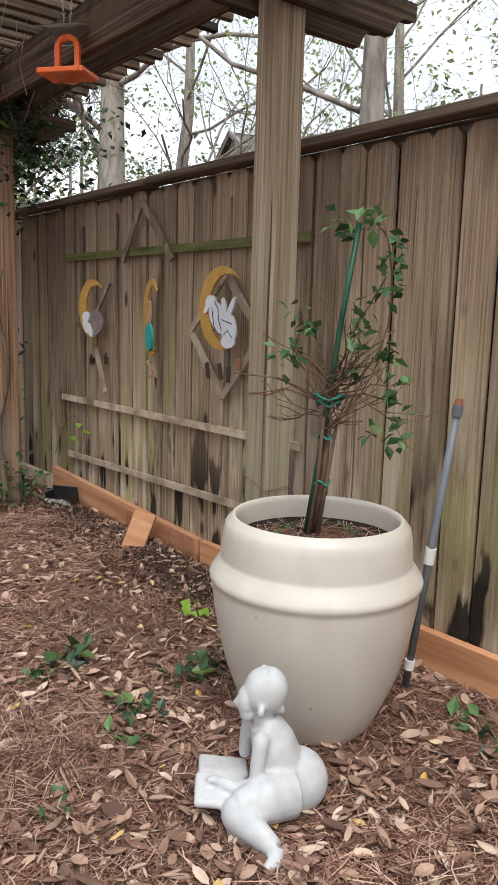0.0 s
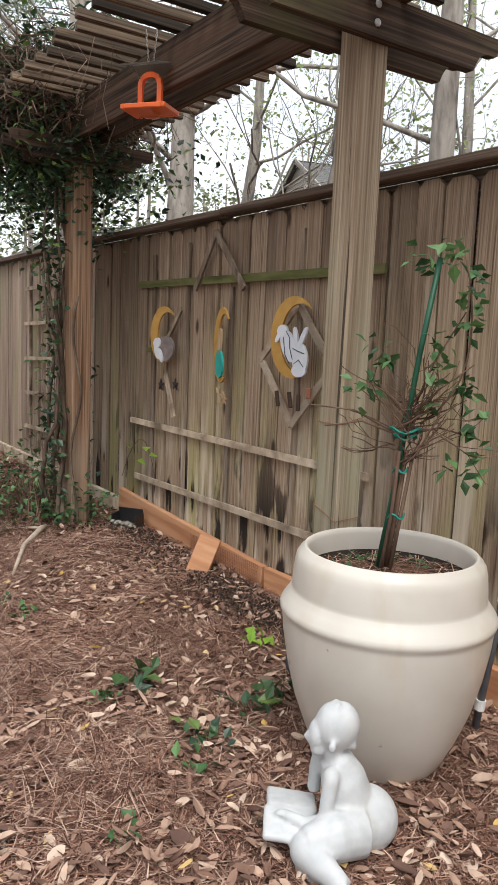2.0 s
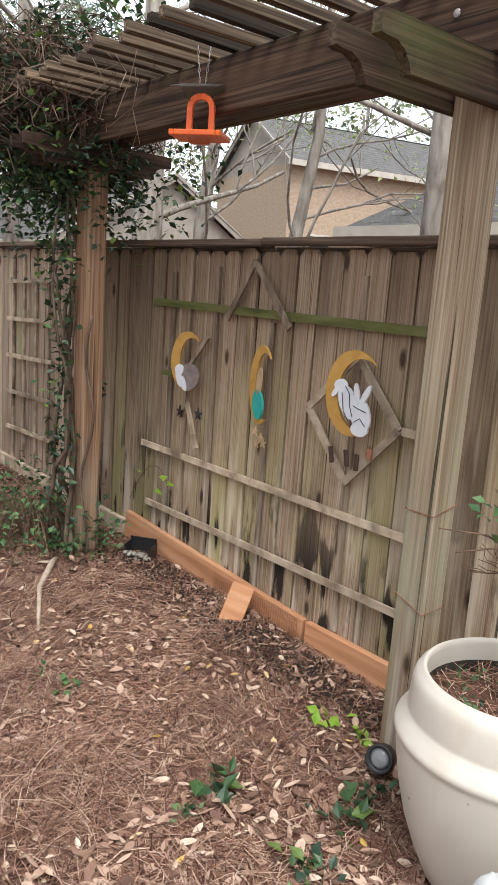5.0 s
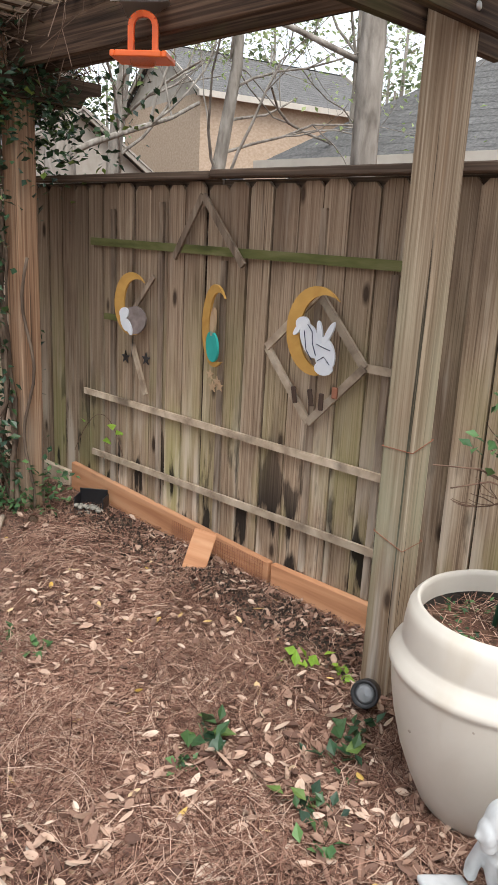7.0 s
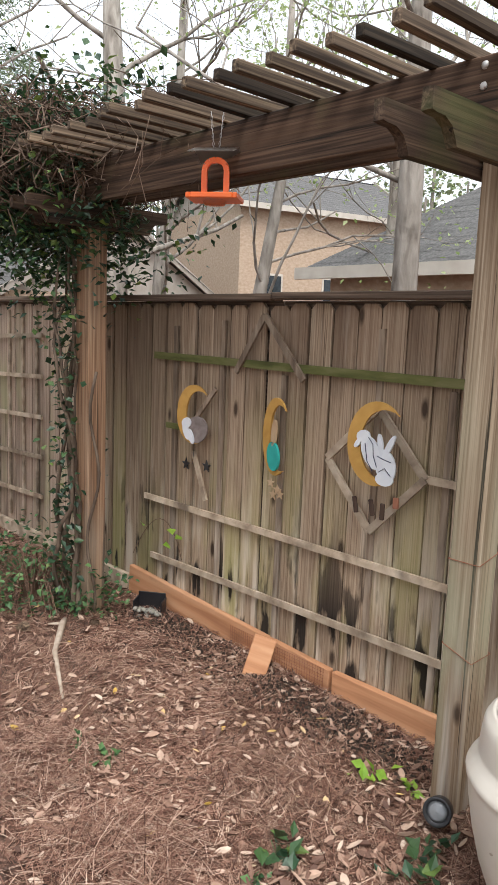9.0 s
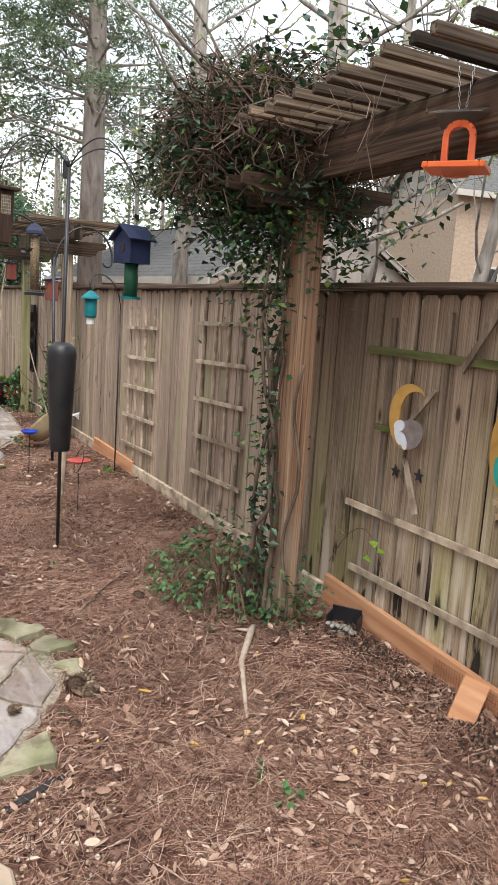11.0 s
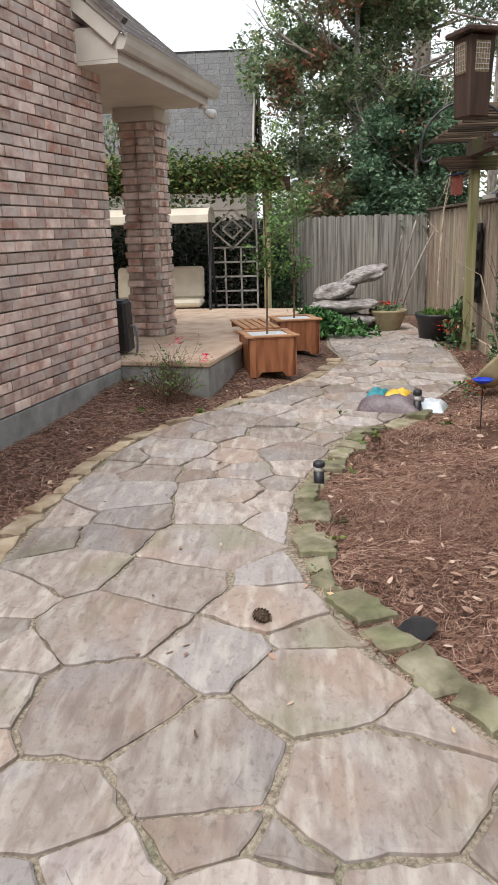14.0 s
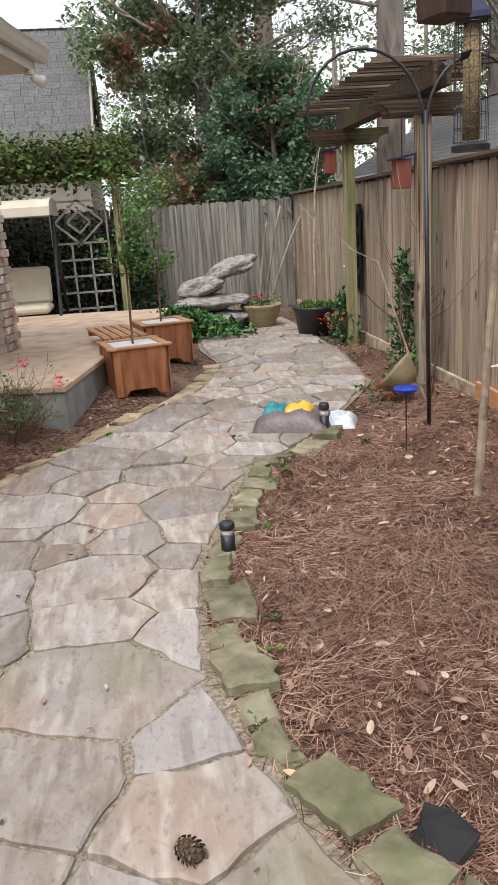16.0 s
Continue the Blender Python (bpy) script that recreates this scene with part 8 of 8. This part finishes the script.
pine((-26.5, 3.6, 0), 16, 0.3, 62, 5.0, "tall pine behind the fence", 70, 3.0)
pine((-30.0, 12, 0), 18, 0.35, 63, 5.5, "tall pine far behind the fence", 70, 3.4)
leafy_tree((-20.6, 1.3, 0), 7.6, 0.16, 71, HOLLY, (2.7, 2.5), 50000, 0.075, "broad evergreen tree tinged red behind the back fence", 0.2, RED_LEAF)
leafy_tree((-18.6, 2.35, 0), 4.2, 0.09, 72, CEDAR_LEAF, (1.5, 1.4), 24000, 0.06, "dense green cedar leaning over the back fence", 0.34)
leafy_tree((-25.5, 0.1, 0), 9.0, 0.14, 73, SPRING, (1.5, 1.5), 16000, 0.05, "pale green willowy tree in new leaf", 0.2)
leafy_tree((-19.2, -3.6, 0), 4.0, 0.1, 74, HOLLY, (1.6, 1.5), 5000, 0.06, "evergreen shrub behind the back fence", 0.2)


def leaning_stems():
    """Bare grey stems that lean in the back corner."""
    s = thing("leaning_stems", pose(-16.7, 1.75, 0), "bare grey stems leaning in the fence corner", "plant")
    for dy, top in ((0.0, (0.1, 0.35, 1.75)), (0.1, (0.05, 0.62, 1.6)), (-0.08, (0.0, 0.2, 1.5))):
        bm = bmesh.new()
        tube(bm, arc((0, dy, 0), (top[0], dy + top[1] * 0.35, 0.9), (top[0], dy + top[1], top[2]), 7), [0.03 - 0.002 * k for k in range(8)], 7)
        part("stem", bm, BARK, s, smooth=True)


leaning_stems()


def far_woods():
    rng = random.Random(81)
    cs, bm = [], bmesh.new()
    for _ in range(230):
        a = rng.uniform(-0.6, 3.28)
        r = rng.uniform(34, 62)
        x, y = -8 + r * math.cos(a), 4 + r * math.sin(a)
        h = rng.uniform(8, 17)
        tube(bm, [(x, y, -0.5), (x + rng.gauss(0, 0.3), y, h * 0.9)], [0.2, 0.06], 5, False)
        for _ in range(26):
            b = Vector((x + rng.gauss(0, 1.5), y + rng.gauss(0, 1.5), h * rng.uniform(0.15, 1.0)))
            for _ in range(13):
                cs.append(tuple(b + Vector((rng.gauss(0, 0.6), rng.gauss(0, 0.6), rng.gauss(0, 0.5)))))
    w = card_part("far_woods", rng, cs, 0.24, FAR_LEAF, None, "hazy woodland behind the neighbouring houses")
    tagged(w, category="trees", kind="stuff")
    t = part("far_trunks", bm, BARK, None, "trunks of the far woodland")
    tagged(t, category="trees", kind="stuff")


far_woods()

# ---- pine straw and fallen leaves ----
def bed_spot(rng):
    """A place on the beds, thickest where the walk passes."""
    while True:
        u = rng.random()
        if u < 0.42:
            x, y = rng.uniform(-3.2, 0.4), rng.uniform(0.2, 2.38)
        elif u < 0.80:
            x, y = rng.uniform(-9.0, -2.8), rng.uniform(-0.1, 2.38)
        elif u < 0.9:
            x, y = rng.uniform(-13, -8.5), rng.uniform(0.5, 2.38)
        else:
            x, y = rng.uniform(-10.2, -5.2), rng.uniform(-2.4, -0.4)
        if on_path(x, y, -0.12 if y < right_edge(x) else -0.02):
            continue
        if (x - POT[0]) ** 2 + (y - POT[1]) ** 2 < 0.034:
            continue
        if y < 0.75 and -3.2 < x < -1.2 and rng.random() < 0.75:
            continue
        return x, y


def straw():
    rng = np.random.default_rng(91)
    py = random.Random(92)
    verts, faces = [], []
    for _ in range(125000):
        x, y = bed_spot(py)
        clump = noise.noise((x * 2.1, y * 2.1, 5))
        z = lift(x, y) + 0.004 + abs(rng.normal(0, 0.007)) + max(0.0, clump) * 0.018
        a = noise.noise((x * 1.3, y * 1.3, 1)) * 4 + rng.normal(0, 1.1)
        l, w, bend = rng.uniform(0.035, 0.09), rng.uniform(0.0009, 0.0017), rng.normal(0, 0.02)
        dz = rng.normal(0, 0.09)
        c, s = math.cos(a), math.sin(a)
        k = len(verts)
        for t in (-1, 0, 1):
            ox, oy = c * l * t - s * bend * (1 - t * t), s * l * t + c * bend * (1 - t * t)
            zz = z + l * t * dz + 0.006 * (1 - t * t)
            verts += [(x + ox - s * w, y + oy + c * w, zz), (x + ox + s * w, y + oy - c * w, zz + 0.0006)]
        faces += [(k, k + 1, k + 3, k + 2), (k + 2, k + 3, k + 5, k + 4)]
    g = stuff_mesh("pine_straw", verts, faces, NEEDLE)
    tagged(g, "reddish brown pine needles covering the beds", "mulch", kind="stuff")


def leaves():
    py = random.Random(93)
    verts, faces = [], []

    def leaf(x, y, s, z, lying=0.35):
        a = py.uniform(0, 6.2832)
        m = Matrix.Translation((x, y, z)) @ Euler((py.gauss(0, lying), py.gauss(0, lying), a)).to_matrix().to_4x4()
        k, curl = len(verts), py.uniform(-0.3, 0.6) * s
        w = s * py.uniform(0.22, 0.55)
        row = [(-0.5, 0.0), (-0.28, 0.75), (0.05, 1.0), (0.32, 0.7), (0.5, 0.0)]
        for t, q in row:
            mid = curl * (4 * t * t - 0.6) * 0.5
            verts.extend([tuple(m @ Vector((t * 2 * s, q * w, mid + curl * q * 0.8))), tuple(m @ Vector((t * 2 * s, 0, mid))), tuple(m @ Vector((t * 2 * s, -q * w, mid + curl * q * 0.8)))])
        for j in range(4):
            b = k + 3 * j
            faces.extend([(b, b + 1, b + 4, b + 3), (b + 1, b + 2, b + 5, b + 4)])

    for _ in range(8200):
        x, y = bed_spot(py)
        if py.random() > 0.5 + 0.65 * (x > -3.5):
            continue
        leaf(x, y, py.uniform(0.012, 0.033), lift(x, y) + 0.018 + py.uniform(0, 0.012))
    for _ in range(750):
        x, y = py.uniform(-1.9, 0.3), py.uniform(0.5, 2.1)
        if (x - POT[0]) ** 2 + (y - POT[1]) ** 2 < 0.04:
            continue
        leaf(x, y, py.uniform(0.016, 0.042), lift(x, y) + 0.022 + py.uniform(0, 0.015))
    for _ in range(40):
        x = py.uniform(-10, -3.2)
        y = py.uniform(left_edge(x), right_edge(x))
        leaf(x, y, py.uniform(0.012, 0.024), lift(x, y) + 0.042, 0.15)
    g = stuff_mesh("fallen_leaves", verts, faces, DEAD_LEAF)
    tagged(g, "curled tan and brown fallen leaves on the beds", "leaves", kind="stuff")


def mounds():
    """Loose heaps of straw, and dark turned soil at the fence."""
    py = random.Random(95)
    verts, faces = [], []
    for hx, hy, r, h, n in ((-5.4, 1.9, 0.5, 0.10, 2200), (-6.4, 0.9, 0.55, 0.08, 2000), (-2.2, 0.95, 0.3, 0.07, 1200), (-2.9, 1.0, 0.3, 0.06, 1000), (-7.2, 1.9, 0.4, 0.08, 1100), (-8.1, 1.0, 0.4, 0.06, 900), (-1.4, 1.0, 0.3, 0.05, 900)):
        for _ in range(n):
            a, q = py.uniform(0, 6.2832), py.random() ** 0.5
            x, y = hx + r * q * math.cos(a), hy + r * q * math.sin(a)
            z = lift(x, y) + h * (1 - q * q) * py.uniform(0.3, 1.0) + 0.008
            b, l = py.uniform(0, 6.2832), py.uniform(0.05, 0.11)
            dz = py.gauss(0, 0.25)
            d, s = Vector((math.cos(b), math.sin(b), dz)) * l, Vector((-math.sin(b), math.cos(b), 0)) * 0.0011
            k, c = len(verts), Vector((x, y, z))
            up = Vector((0, 0, 0.012))
            verts += [tuple(c - d - s), tuple(c - d + s), tuple(c + up - s), tuple(c + up + s), tuple(c + d - s), tuple(c + d + s)]
            faces += [(k, k + 1, k + 3, k + 2), (k + 2, k + 3, k + 5, k + 4)]
    g = stuff_mesh("straw_heaps", verts, faces, NEEDLE)
    tagged(g, "loose heaps of reddish pine straw", "mulch", kind="stuff")
    verts, faces = [], []
    for _ in range(2600):
        hx = py.choice((-3.55, -2.85, -2.2))
        x, y = hx + py.gauss(0, 0.22), 2.2 + py.gauss(0, 0.1)
        if y > 2.36:
            continue
        s, z, k = py.uniform(0.004, 0.012), lift(x, y) + 0.012 + py.uniform(0, 0.012), len(verts)
        for j in range(4):
            a = j * 1.5708 + py.uniform(-0.4, 0.4)
            verts.append((x + s * math.cos(a), y + s * math.sin(a), z))
        verts.append((x, y, z + s * 1.2))
        faces += [(k + j, k + (j + 1) % 4, k + 4) for j in range(4)]
    g = stuff_mesh("soil_crumbs", verts, faces, DARK_SOIL)
    tagged(g, "dark freshly turned soil along the fence", "soil", kind="stuff")


DARK_SOIL = islands("dark_soil", [(0.0, (0.02, 0.014, 0.011)), (0.7, (0.05, 0.034, 0.026)), (1.0, (0.10, 0.07, 0.05))], rough=1.0)
straw()
leaves()
mounds()
